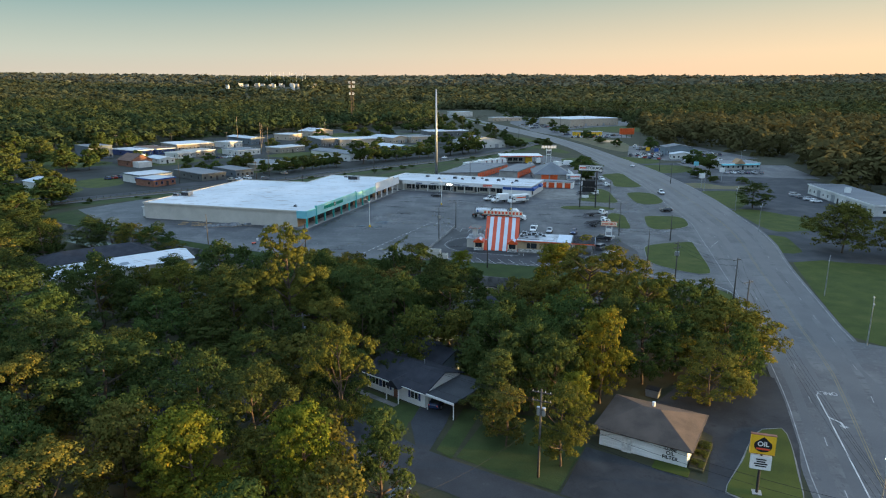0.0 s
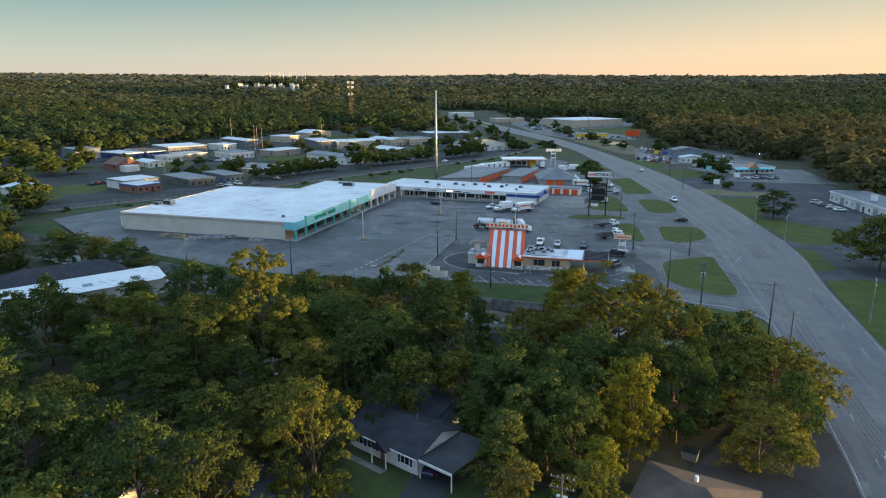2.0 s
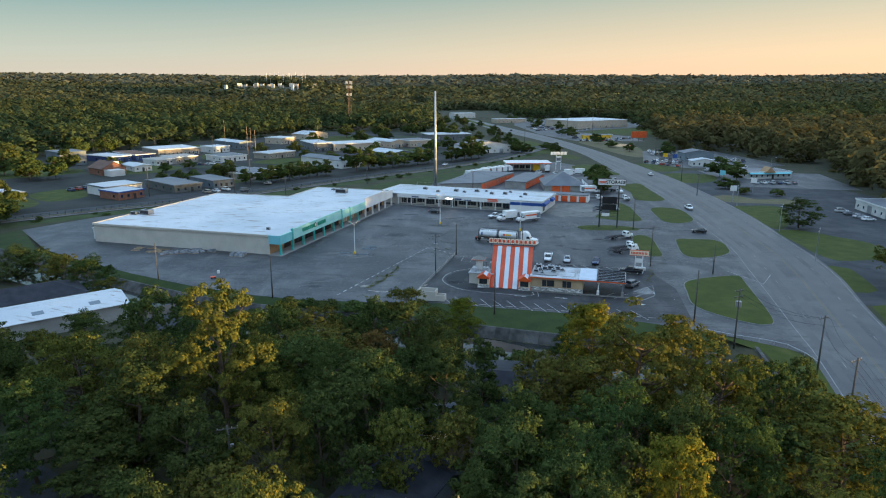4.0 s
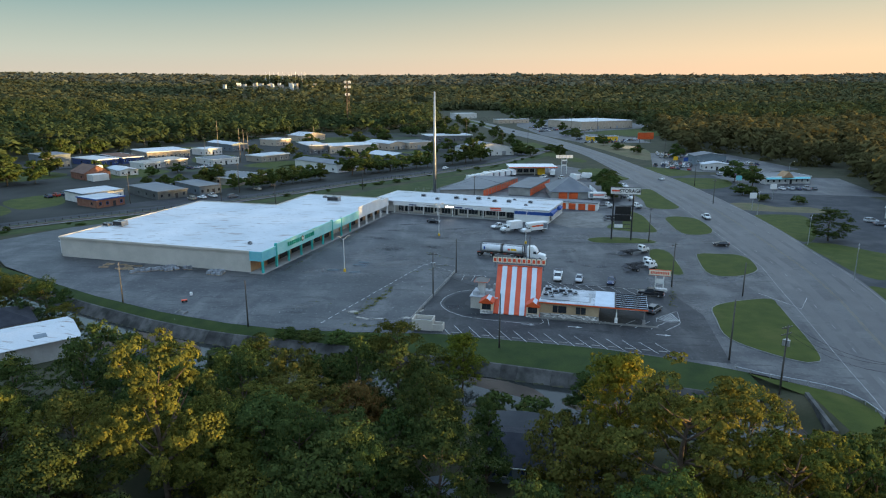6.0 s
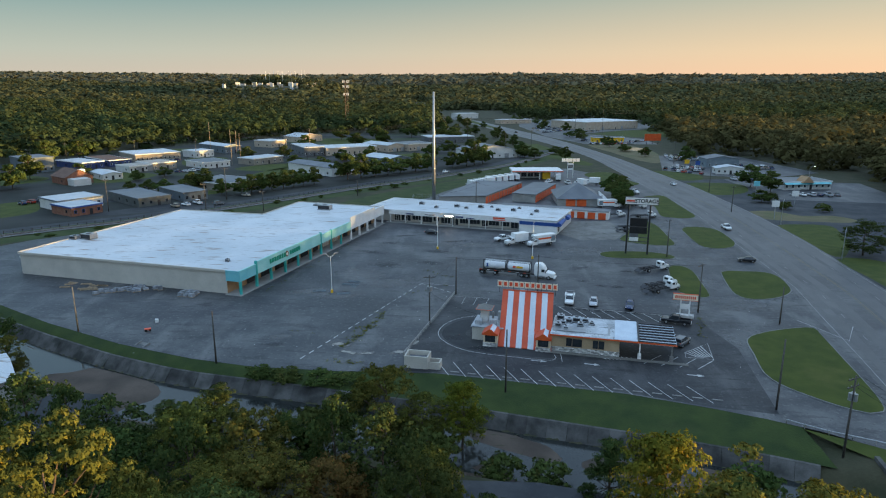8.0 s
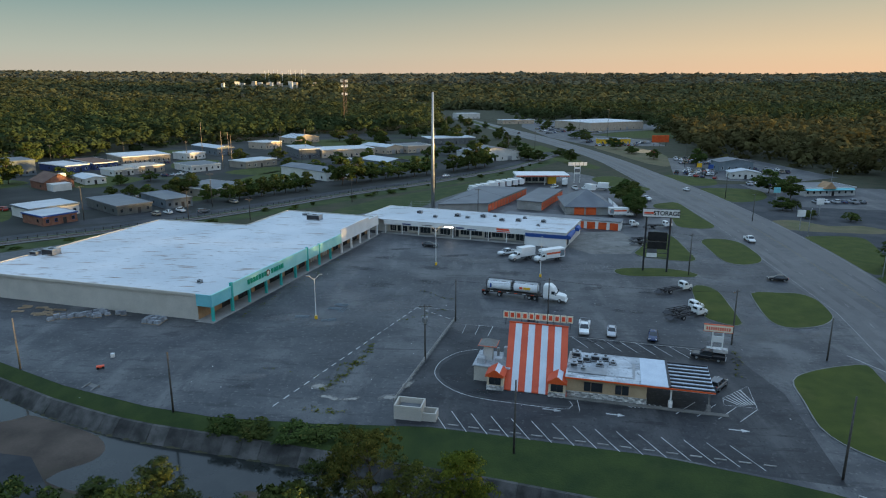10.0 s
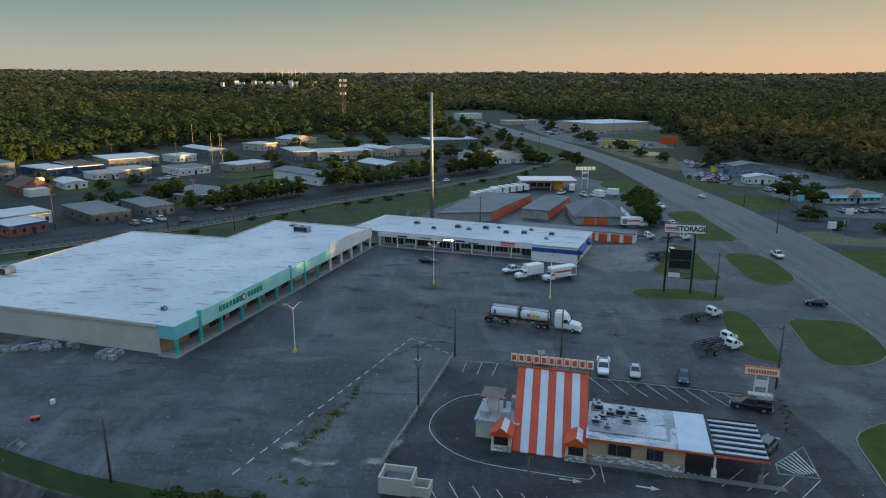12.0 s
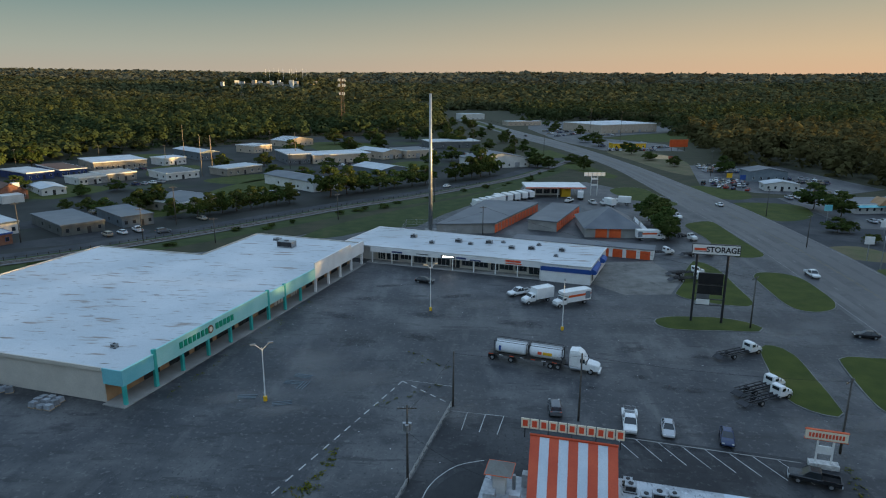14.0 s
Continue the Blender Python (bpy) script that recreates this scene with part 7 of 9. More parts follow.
shed(-150, 560, 26, 55, 20, 4.6, TANWALL, PALEROOF, "tan warehouse before the wood", "low", 4, 1)
# east of the highway
EG = "roadside shops"
shed(118, 734, 76, 32, 60, 8.5, TANWALL, ROOFWHITE, "large tan superstore with white roof", "flat", 6, 2, "superstore", group=EG)
shed(136, 403, 19, 2, 13, 5.0, BLUEGREY, GREYROOF, "grey metal sales hall", "low", 3, 2, "shop", group=EG)
shed(131, 372, 15, -6, 9, 3.2, OFFWHITE, PALEROOF, "low white sales office", "low", 4, 1, "shop", group=EG)
shop = shed(142.5, 316.5, 24, 10, 15, 3.6, OFFWHITE, GREYROOF, "pale roadside diner with blue roof band", "flat", 7, 1, "diner", group=EG)
part("gable_front", Shape().hull([(8, -1.6, 3.4), (14, -1.6, 3.4), (14, 4, 3.4), (8, 4, 3.4)], [(10.9, -1.6, 6.2), (11.1, -1.6, 6.2), (11.1, 4, 6.2), (10.9, 4, 6.2)]), TAN, shop)
part("blue_awning", Shape().hull([(0, -1.5, 2.7), (23, -1.5, 2.7), (23, 0, 2.7), (0, 0, 2.7)], [(0, -0.6, 3.4), (23, -0.6, 3.4), (23, 0, 3.4), (0, 0, 3.4)]), CYAN, shop, "pale blue awning")
shed(150, 232, 54, -93, 15, 4.0, OFFWHITE, GREYROOF, "white roadside shop row with grey roof", "flat", 10, 3, "shop_row", trim=WHITE, group=EG)
shed(100, 575, 26, 10, 10, 4.2, SIGNYELLOW, DARKGREY, "dark sales office with yellow front", "flat", 5, 1, "shop", group=EG)
shed(-30, 985, 34, 20, 24, 7, OFFWHITE, ROOFWHITE, "distant white store at the road", "flat", 4, 1, "shop", group=EG)
shed(30, 850, 44, 25, 16, 5, TANWALL, PALEROOF, "distant low shop row", "flat", 6, 1, "shop", group=EG)
shed(520, 1950, 40, 0, 24, 26, OFFWHITE, PALEROOF, "distant pale office tower", "flat", 6, 1, "office_block", group="distant buildings")
far_rng = random.Random(4)
for k in range(26):
    shed(-668 + 9.5 * k + far_rng.uniform(0, 9), 1795 + far_rng.uniform(-70, 60), far_rng.uniform(4, 13), far_rng.uniform(-20, 30), 6, float(terrain(-570, 1800)) + far_rng.uniform(-3, 2.5), far_rng.choice([OFFWHITE, OFFWHITE, TANWALL]), far_rng.choice([ROOFWHITE, PALEROOF]), "distant small white building among trees", "flat", 0, 0, "distant_building", group="distant buildings")
for k in range(10):
    mt = thing("mast", "distant pale floodlight mast", "mast", pose(-596 + 13 * k, 1880 + far_rng.uniform(-20, 20), float(terrain(-570, 1880))), "distant masts")
    part("pole", Shape().tube((0, 0, 0), (0, 0, 28), 0.45, 0.3, 6), WHITE, mt)
flat("pond", loop_line([(116, 505), (127, 507), (131, 522), (122, 530), (115, 520)], 2), 0.06, WATER, "small still pond reflecting the sky", "water")
bb = thing("billboard", "orange-red roadside billboard on posts", "billboard", pose(138, 560, 0, 0, 0, 10))
part("board", Shape().box(0, -0.3, 3, 14, 0.3, 8.5), ORANGE, bb)
for x in (2, 7, 12):
    part("post", Shape().tube((x, 0.4, 0), (x, 0.4, 8), 0.2), DARKMETAL, bb)
for x, y, rz, kindm in ((122, 297, 0, CYAN), (126, 270, 0, WHITE), (108, 246, 0, WHITE), (152, 205, -60, WHITE), (118, 382, 0, SIGNYELLOW), (122, 376, 0, BLUE)):
    sg = thing("roadside_sign", "small roadside shop sign on a post", "sign", pose(x, y, 0, 0, 0, rz), "small roadside signs")
    part("post", Shape().tube((0, 0, 0), (0, 0, 6.5), 0.14), GALV, sg)
    part("board", Shape().box(-1.3, -0.15, 4.6, 1.3, 0.15, 6.8), kindm, sg)
tsg = thing("truck_rental_sign", "white rental sign tower with plain panels", "sign", pose(49, 352, 0, 0, 0, 5))
for x in (-1.4, 1.4):
    part("post", Shape().tube((x, 0, 0), (x, 0, 9), 0.16), WHITE, tsg)
for k in range(5):
    part("letter_box", Shape().box(-4.6 + k * 1.9, -0.3, 8.6, -3.0 + k * 1.9, 0.3, 10.2), WHITE, tsg)
part("board", Shape().box(-1.5, -0.2, 4.4, 1.5, 0.2, 7.8), WHITE, tsg)
part("dark_panel", Shape().box(-1.3, -0.24, 5.2, 1.3, -0.2, 7.0), DARKGREY, tsg)


# ---- vehicles ----
def ring(x, zb, zt, hw, e=0.18):
    """A rounded cross-section across the vehicle at x."""
    h = zt - zb
    return [(x, -hw, zb + h * e), (x, -hw + hw * e, zb), (x, hw - hw * e, zb), (x, hw, zb + h * e), (x, hw, zt - h * e * 1.4), (x, hw - hw * e, zt), (x, -hw + hw * e, zt), (x, -hw, zt - h * e * 1.4)]


def add_wheel(parent, x, y, r, w=0.24, dual=False):
    s = 1 if y > 0 else -1
    t = part("wheel", Shape().tube((x, y - w / 2, r), (x, y + w / 2, r), r, None, 16), BLACK, parent, "black tyre")
    part("rim", Shape().tube((x, y + s * (w / 2 - 0.02), r), (x, y + s * (w / 2 + 0.015), r), r * 0.58, None, 12), GALV, t)


def body_lights(v, xf, xr, hw, zf, zr):
    for s_ in (-1, 1):
        part("headlight", Shape().box(xf - 0.06, s_ * hw - 0.16, zf - 0.08, xf + 0.015, s_ * hw + 0.16, zf + 0.08), WHITE, v)
        part("tail_light", Shape().box(xr - 0.015, s_ * hw - 0.12, zr - 0.1, xr + 0.06, s_ * hw + 0.12, zr + 0.1), LETTERRED, v)


def cabin(v, paint, x0, x1, xt0, xt1, zb, zt, hwb, hwt):
    """Glass house with a painted roof and pillars."""
    lo = [(x0, -hwb, zb), (x1, -hwb, zb), (x1, hwb, zb), (x0, hwb, zb)]
    up = [(xt0, -hwt, zt), (xt1, -hwt, zt), (xt1, hwt, zt), (xt0, hwt, zt)]
    part("window_glass", Shape().hull(lo, up), GLASS, v, "dark car windows")
    part("roof_panel", Shape().hull([(xt0 - 0.05, -hwt - 0.02, zt - 0.03), (xt1 + 0.05, -hwt - 0.02, zt - 0.03), (xt1 + 0.05, hwt + 0.02, zt - 0.03), (xt0 - 0.05, hwt + 0.02, zt - 0.03)], [(xt0 + 0.1, -hwt + 0.1, zt + 0.05), (xt1 - 0.1, -hwt + 0.1, zt + 0.05), (xt1 - 0.1, hwt - 0.1, zt + 0.05), (xt0 + 0.1, hwt - 0.1, zt + 0.05)]), paint, v)
    pl = Shape()
    xm = (x0 + x1) / 2 - 0.1
    for s_ in (-1, 1):
        for xa, xb in ((x0, xt0), (x1, xt1), (xm, (xt0 + xt1) / 2 - 0.1)):
            pl.tube((xa, s_ * hwb, zb), (xb, s_ * hwt, zt), 0.05, None, 5)
    part("pillars", pl, paint, v)


def make_sedan(paint, label):
    v = thing("car", label, "car")
    part("body", Shape().loft([ring(*q) for q in ((-2.3, 0.42, 0.85, 0.72), (-2.18, 0.3, 0.96, 0.84), (-1.4, 0.22, 1.0, 0.9), (0.8, 0.22, 0.95, 0.9), (1.75, 0.26, 0.85, 0.88), (2.25, 0.32, 0.7, 0.8), (2.36, 0.42, 0.6, 0.66))]), paint, v, smooth=False)
    cabin(v, paint, -1.85, 1.05, -1.15, 0.2, 0.93, 1.42, 0.8, 0.6)
    for x in (-1.4, 1.4):
        for s_ in (-0.82, 0.82):
            add_wheel(v, x, s_, 0.33)
    body_lights(v, 2.3, -2.28, 0.62, 0.66, 0.8)
    return v


def make_suv(paint, label):
    v = thing("car", label, "car")
    part("body", Shape().loft([ring(*q) for q in ((-2.25, 0.45, 1.0, 0.8), (-2.15, 0.32, 1.1, 0.92), (-1.0, 0.26, 1.12, 0.95), (0.9, 0.26, 1.1, 0.95), (1.9, 0.3, 1.0, 0.9), (2.3, 0.42, 0.8, 0.75))]), paint, v)
    cabin(v, paint, -2.1, 1.15, -1.9, 0.35, 1.08, 1.68, 0.86, 0.7)
    for x in (-1.4, 1.4):
        for s_ in (-0.85, 0.85):
            add_wheel(v, x, s_, 0.37)
    body_lights(v, 2.24, -2.22, 0.68, 0.8, 0.95)
    return v


def make_pickup(paint, label, rack=False):
    v = thing("pickup_truck", label, "pickup")
    part("body", Shape().loft([ring(*q) for q in ((-0.75, 0.45, 1.12, 0.95), (0.6, 0.4, 1.12, 0.97), (1.0, 0.4, 1.12, 0.97), (2.5, 0.45, 1.08, 0.95), (2.85, 0.5, 0.95, 0.88), (2.92, 0.6, 0.85, 0.75))]), paint, v)
    bed = Shape().box(-2.85, -0.97, 0.55, -0.76, 0.97, 0.72)
    bed.box(-2.85, -0.97, 0.72, -0.76, -0.87, 1.12).box(-2.85, 0.87, 0.72, -0.76, 0.97, 1.12).box(-2.85, -0.87, 0.72, -2.75, 0.87, 1.12)
    part("bed", bed, paint, v, "open load bed")
    part("bed_liner", Shape().box(-2.75, -0.87, 0.72, -0.8, 0.87, 0.76), BLACK, v)
    cabin(v, paint, -0.7, 1.45, -0.55, 0.7, 1.1, 1.82, 0.9, 0.75)
    part("bumper", Shape().box(-2.98, -0.9, 0.45, -2.85, 0.9, 0.62), GALV, v)
    part("bumper", Shape().box(2.86, -0.9, 0.42, 3.0, 0.9, 0.62), GALV, v)
    if rack:
        r = Shape()
        for x in (-2.6, -0.9):
            r.tube((x, -0.85, 1.1), (x, -0.85, 1.9), 0.03).tube((x, 0.85, 1.1), (x, 0.85, 1.9), 0.03).tube((x, -0.85, 1.9), (x, 0.85, 1.9), 0.03)
        part("ladder_rack", r, GALV, v)
        for s_ in (-0.92, 0.92):
            part("tool_box", Shape().box(-2.7, s_ - 0.2, 1.12, -0.8, s_ + 0.2, 1.45), WHITE, v)
    for x in (-1.75, 1.85):
        for s_ in (-0.86, 0.86):
            add_wheel(v, x, s_, 0.4, 0.27)
    body_lights(v, 2.9, -2.84, 0.72, 0.85, 0.95)
    return v


def truck_cab(v, x, paint, z0=0.55):
    """Bonneted medium truck cab, front at x + 2.6."""
    part("cab", Shape().loft([ring(x + a, z0 + b, z0 + c_, d, 0.12) for a, b, c_, d in ((-0.1, 0, 1.75, 0.98), (0.9, 0, 1.78, 1.0), (1.25, 0, 1.15, 1.0), (2.2, 0, 1.0, 0.9), (2.6, 0.05, 0.85, 0.8))]), paint, v, "white bonneted cab")
    part("windscreen", Shape().hull([(x + 1.3, -0.82, z0 + 1.16), (x + 1.3, 0.82, z0 + 1.16), (x + 1.26, 0.82, z0 + 1.12), (x + 1.26, -0.82, z0 + 1.12)], [(x + 0.98, -0.75, z0 + 1.72), (x + 0.98, 0.75, z0 + 1.72), (x + 0.94, 0.75, z0 + 1.72), (x + 0.94, -0.75, z0 + 1.72)]), GLASS, v)
    for s_ in (-1, 1):
        part("side_window", Shape().box(x + 0.2, s_ * 0.985 - 0.02, z0 + 1.0, x + 0.9, s_ * 0.985 + 0.02, z0 + 1.5), GLASS, v)
        part("mirror", Shape().box(x + 1.2, s_ * 1.15 - 0.06, z0 + 1.0, x + 1.3, s_ * 1.15 + 0.06, z0 + 1.4), BLACK, v)
    part("rear_window", Shape().box(x - 0.13, -0.6, z0 + 1.05, x - 0.09, 0.6, z0 + 1.55), GLASS, v)
    part("bumper", Shape().box(x + 2.6, -0.95, z0 - 0.1, x + 2.75, 0.95, z0 + 0.2), METALGREY, v)
    for s_ in (-0.85, 0.85):
        part("headlight", Shape().box(x + 2.5, s_ - 0.14, z0 + 0.4, x + 2.62, s_ + 0.14, z0 + 0.6), WHITE, v)
        add_wheel(v, x + 1.9, s_, 0.45, 0.28)


def make_flatbed(label):
    v = thing("chassis_truck", label, "truck")
    truck_cab(v, 0.8, car_paint("white", (0.75, 0.75, 0.74)))
    part("chassis_rail", Shape().box(-5.6, -0.5, 0.75, 0.9, -0.35, 1.0), DARKMETAL, v)
    part("chassis_rail", Shape().box(-5.6, 0.35, 0.75, 0.9, 0.5, 1.0), DARKMETAL, v)
    for k in range(8):
        part("cross_member", Shape().box(-5.5 + 0.8 * k, -1.15 if k % 2 else -0.5, 0.86, -5.4 + 0.8 * k, 1.15 if k % 2 else 0.5, 0.96), DARKMETAL, v)
    for s_ in (-1.15, 1.05):
        part("side_rail", Shape().box(-5.6, s_, 0.9, 0.3, s_ + 0.1, 1.02), DARKMETAL, v)
    part("tail_ramp", Shape().hull([(-6.6, -0.9, 0.4), (-5.6, -0.9, 0.85), (-5.6, 0.9, 0.85), (-6.6, 0.9, 0.4)], [(-6.6, -0.9, 0.48), (-5.6, -0.9, 0.93), (-5.6, 0.9, 0.93), (-6.6, 0.9, 0.48)]), DARKMETAL, v)
    for s_ in (-0.8, 0.8):
        add_wheel(v, -3.2, s_, 0.45, 0.5)
    return v


def make_box_truck(label, brand, length=5.4):
    v = thing("box_truck", label, "truck")
    truck_cab(v, 0.6, car_paint("white", (0.75, 0.75, 0.74)))
    part("cargo_box", Shape().loft([ring(x, 0.95, 3.45, 1.2, 0.03) for x in (-length + 0.4, 0.45)]), car_paint("white", (0.75, 0.75, 0.74)), v, "white cargo box")
    if brand:
        part("cab_over_box", Shape().loft([ring(0.45, 2.5, 3.45, 1.2, 0.05), ring(1.2, 2.6, 3.42, 1.15, 0.05), ring(1.6, 2.75, 3.35, 1.0, 0.06)]), car_paint("white", (0.75, 0.75, 0.74)), v)
        for s_ in (-1.205, 1.205):
            part("orange_stripe", Shape().box(-length + 0.5, s_ - 0.008, 2.1, 0.4, s_ + 0.008, 2.6), ORANGE, v, "orange side stripe")
            part("side_panel", Shape().box(-length + 0.6, s_ - 0.012, 1.3, -length + 2.0, s_ + 0.012, 3.0), BLUEGREY, v, "blue-grey side graphic")
    part("chassis", Shape().box(-length + 0.4, -0.5, 0.6, 0.8, 0.5, 0.95), DARKMETAL, v)
    for s_ in (-0.85, 0.85):
        add_wheel(v, -length + 2.0, s_, 0.45, 0.45)
    return v


TANKWHITE = material("tank_white_paint", (0.74, 0.76, 0.78), (0.82, 0.83, 0.84), 0.8, 6, 0.4, c=(0.5, 0.48, 0.45), stain=0.4)


def make_tanker():
    v = thing("semi_truck", "white semi truck pulling two tank containers", "truck")
    wp = car_paint("white", (0.75, 0.75, 0.74))
    part("cab", Shape().loft([ring(x, zb, zt, hw, 0.12) for x, zb, zt, hw in ((13.4, 0.9, 3.75, 1.2), (14.9, 0.8, 3.9, 1.22), (15.7, 0.7, 3.3, 1.22), (16.4, 0.6, 2.0, 1.2), (17.9, 0.55, 1.75, 1.05), (18.4, 0.6, 1.5, 0.9))]), wp, v, "white sleeper cab")
    part("windscreen", Shape().hull([(16.42, -1.0, 1.98), (16.42, 1.0, 1.98), (16.36, 1.0, 1.95), (16.36, -1.0, 1.95)], [(15.86, -0.95, 2.95), (15.86, 0.95, 2.95), (15.8, 0.95, 2.95), (15.8, -0.95, 2.95)]), GLASS, v)
    for s_ in (-1, 1):
        part("side_window", Shape().box(15.2, s_ * 1.215 - 0.02, 1.9, 16.0, s_ * 1.215 + 0.02, 2.6), GLASS, v)
        part("mirror", Shape().box(16.2, s_ * 1.45 - 0.08, 1.8, 16.35, s_ * 1.45 + 0.08, 2.5), BLACK, v)
        part("fuel_tank", Shape().tube((13.6, s_ * 1.0, 0.75), (15.4, s_ * 1.0, 0.75), 0.32, None, 12), GALV, v)
        part("headlight", Shape().box(18.2, s_ * 0.8 - 0.15, 0.95, 18.38, s_ * 0.8 + 0.15, 1.15), WHITE, v)
    part("bumper", Shape().box(18.25, -1.15, 0.4, 18.6, 1.15, 0.75), wp, v)
    part("chassis", Shape().box(9.5, -0.45, 0.75, 17.5, 0.45, 1.0), DARKMETAL, v)
    part("trailer_deck", Shape().box(-0.9, -1.2, 1.1, 12.6, 1.2, 1.3), WOODPOLE, v, "flat trailer deck")
    for s_ in (-1.21, 1.21):
        for q in range(14):
            if q % 2 == 0:
                part("reflector_strip", Shape().box(-0.85 + q * 0.95, s_ - 0.012, 1.13, -0.1 + q * 0.95, s_ + 0.012, 1.26), WHITE if q % 4 else LETTERRED, v)
    part("trailer_beam", Shape().box(-0.6, -0.5, 0.75, 11.8, 0.5, 1.1), DARKMETAL, v)
    for x in (-0.2, 3.2, 10.2, 11.5, 17.0):
        for s_ in (-1.0, 1.0):
            add_wheel(v, x, s_, 0.5, 0.4 if x < 17 else 0.3)
    for k in range(2):
        x0 = 0.05 + 6.15 * k
        tk = part("tank", Shape().loft([[(x0 + xx, rr * math.cos(a), 2.5 + rr * math.sin(a)) for a in np.linspace(0, 2 * math.pi, 18, endpoint=False)] for xx, rr in ((0.12, 0.5), (0.3, 1.04), (0.55, 1.14), (5.45, 1.14), (5.75, 1.04), (5.92, 0.5))]), TANKWHITE, v, "white ribbed tank", True)
        fr = Shape()
        for xx in (0.06, 5.95):
            for s_ in (-1.15, 1.15):
                fr.box(x0 + xx - 0.06, s_ - 0.06, 1.3, x0 + xx + 0.06, s_ + 0.06, 3.75)
            for z in (1.36, 3.69):
                fr.box(x0 + xx - 0.06, -1.09, z - 0.06, x0 + xx + 0.06, 1.09, z + 0.06)
        for s_ in (-1.15, 1.15):
            fr.box(x0 + 0.12, s_ - 0.05, 1.3, x0 + 5.9, s_ + 0.05, 1.42).box(x0 + 0.12, s_ - 0.04, 3.67, x0 + 5.9, s_ + 0.04, 3.75)
        part("container_frame", fr, DARKMETAL, tk)
        part("walkway", Shape().box(x0 + 0.3, -0.3, 3.66, x0 + 5.7, 0.3, 3.7), GALV, tk)
        if k:
            part("tank_label", Shape().box(x0 + 2.6, -1.19, 2.3, x0 + 4.2, -1.12, 2.8), SIGNYELLOW, tk, "yellow plain label")
            part("tank_label", Shape().box(x0 + 1.7, -1.19, 2.3, x0 + 2.4, -1.12, 2.8), LETTERRED, tk, "red plain label")
        else:
            part("tank_label", Shape().box(x0 + 0.9, -1.16, 2.0, x0 + 1.3, -1.09, 2.9), BLUE, tk, "blue plain label")
    for s_ in (-0.6, 0.6):
        part("landing_leg", Shape().box(8.9, s_ - 0.08, 0.1, 9.05, s_ + 0.08, 1.1), DARKMETAL, v)
    part("mud_flap", Shape().box(-0.95, -1.15, 0.3, -0.9, 1.15, 1.1), BLACK, v)
    return v


FLEET = {}


def park(kind, x, y, rz, paint="white", label="", group=""):
    colours = {"white": (0.75, 0.75, 0.74), "silver": (0.42, 0.43, 0.45), "grey": (0.12, 0.125, 0.135), "black": (0.015, 0.016, 0.018), "blue": (0.02, 0.035, 0.09), "red": (0.32, 0.03, 0.02), "tan": (0.32, 0.27, 0.2)}
    m = pose(x, y, 0.055, 0, 0, rz)
    key = (kind, paint)
    if key in FLEET:
        v = copy_thing(FLEET[key], m)
    else:
        word = {"white": "white", "silver": "silver", "grey": "dark grey", "black": "black", "blue": "dark blue", "red": "red", "tan": "tan"}[paint]
        p = car_paint(paint, colours[paint])
        if kind == "sedan":
            v = make_sedan(p, word + " parked sedan on asphalt")
        elif kind == "suv":
            v = make_suv(p, word + " parked sport utility car on asphalt")
        elif kind == "pickup":
            v = make_pickup(p, word + " parked pickup truck on asphalt")
        elif kind == "rack":
            v = make_pickup(p, "white service pickup with tool boxes and rack", True)
        elif kind == "flatbed":
            v = make_flatbed("white chassis truck with bare dark frame")
        elif kind == "box":
            v = make_box_truck("plain white box truck", False, 4.8)
        elif kind == "rental":
            v = make_box_truck("white rental truck with orange side stripe", True, 6.2)
        v.matrix_basis = m
        FLEET[key] = v
    return tagged(v, label, group=group)


# on the lot
semi = make_tanker()
semi.matrix_basis = pose(2.3, 170.6, 0.04, 0, 0, -17.5)
park("rental", 18.6, 200.4, 210, group="rental trucks")
park("box", 11.8, 202.0, 213, group="rental trucks")
park("pickup", 8.6, 207.2, 210, group="parked cars on the lot")
park("suv", 10.9, 151.2, 88, "grey", group="parked cars on the lot")
park("rack", 21.1, 147.4, -100, group="parked cars on the lot")
park("sedan", 26.2, 146.2, -102, "silver", group="parked cars on the lot")
park("sedan", 33.7, 144.4, -106, "blue", group="parked cars on the lot")
park("pickup", 40.9, 134.9, 158, "black", group="parked cars on the lot")
park("suv", 38.6, 123.6, 50, "grey", group="parked cars on the lot")
park("sedan", -14.3, 215.4, -8, "black", group="parked cars on the lot")
park("flatbed", 47.4, 175.0, 27, group="chassis trucks")
park("flatbed", 45.4, 160.7, 28, group="chassis trucks")
park("flatbed", 45.0, 157.2, 28, group="chassis trucks")
for x, y in ((53.5, 227.0), (52.6, 221.8), (51.6, 247.6), (62.6, 247.0)):
    park("flatbed", x, y, 14, group="chassis trucks")
for x, y, rz in ((61, 281, -65), (65, 268, -65), (66, 318, -60), (70, 302, -60)):
    park("flatbed", x, y, rz, group="chassis trucks")
for k in range(5):
    park("rental", 6 + 3.2 * k, 332 + 3.0 * k, 112, group="rental trucks")
for k in range(4):
    park("box", -3 + 2.6 * k, 318 + 3.4 * k, 112, group="rental trucks")
park("rental", 54, 266, 5, group="rental trucks")
for k, (x, y) in enumerate(((36, 334), (42, 343), (45, 330), (50, 326), (53, 336), (56, 330))):
    park("box" if k % 2 else "pickup", x, y, 60 + 20 * k, group="rental trucks")
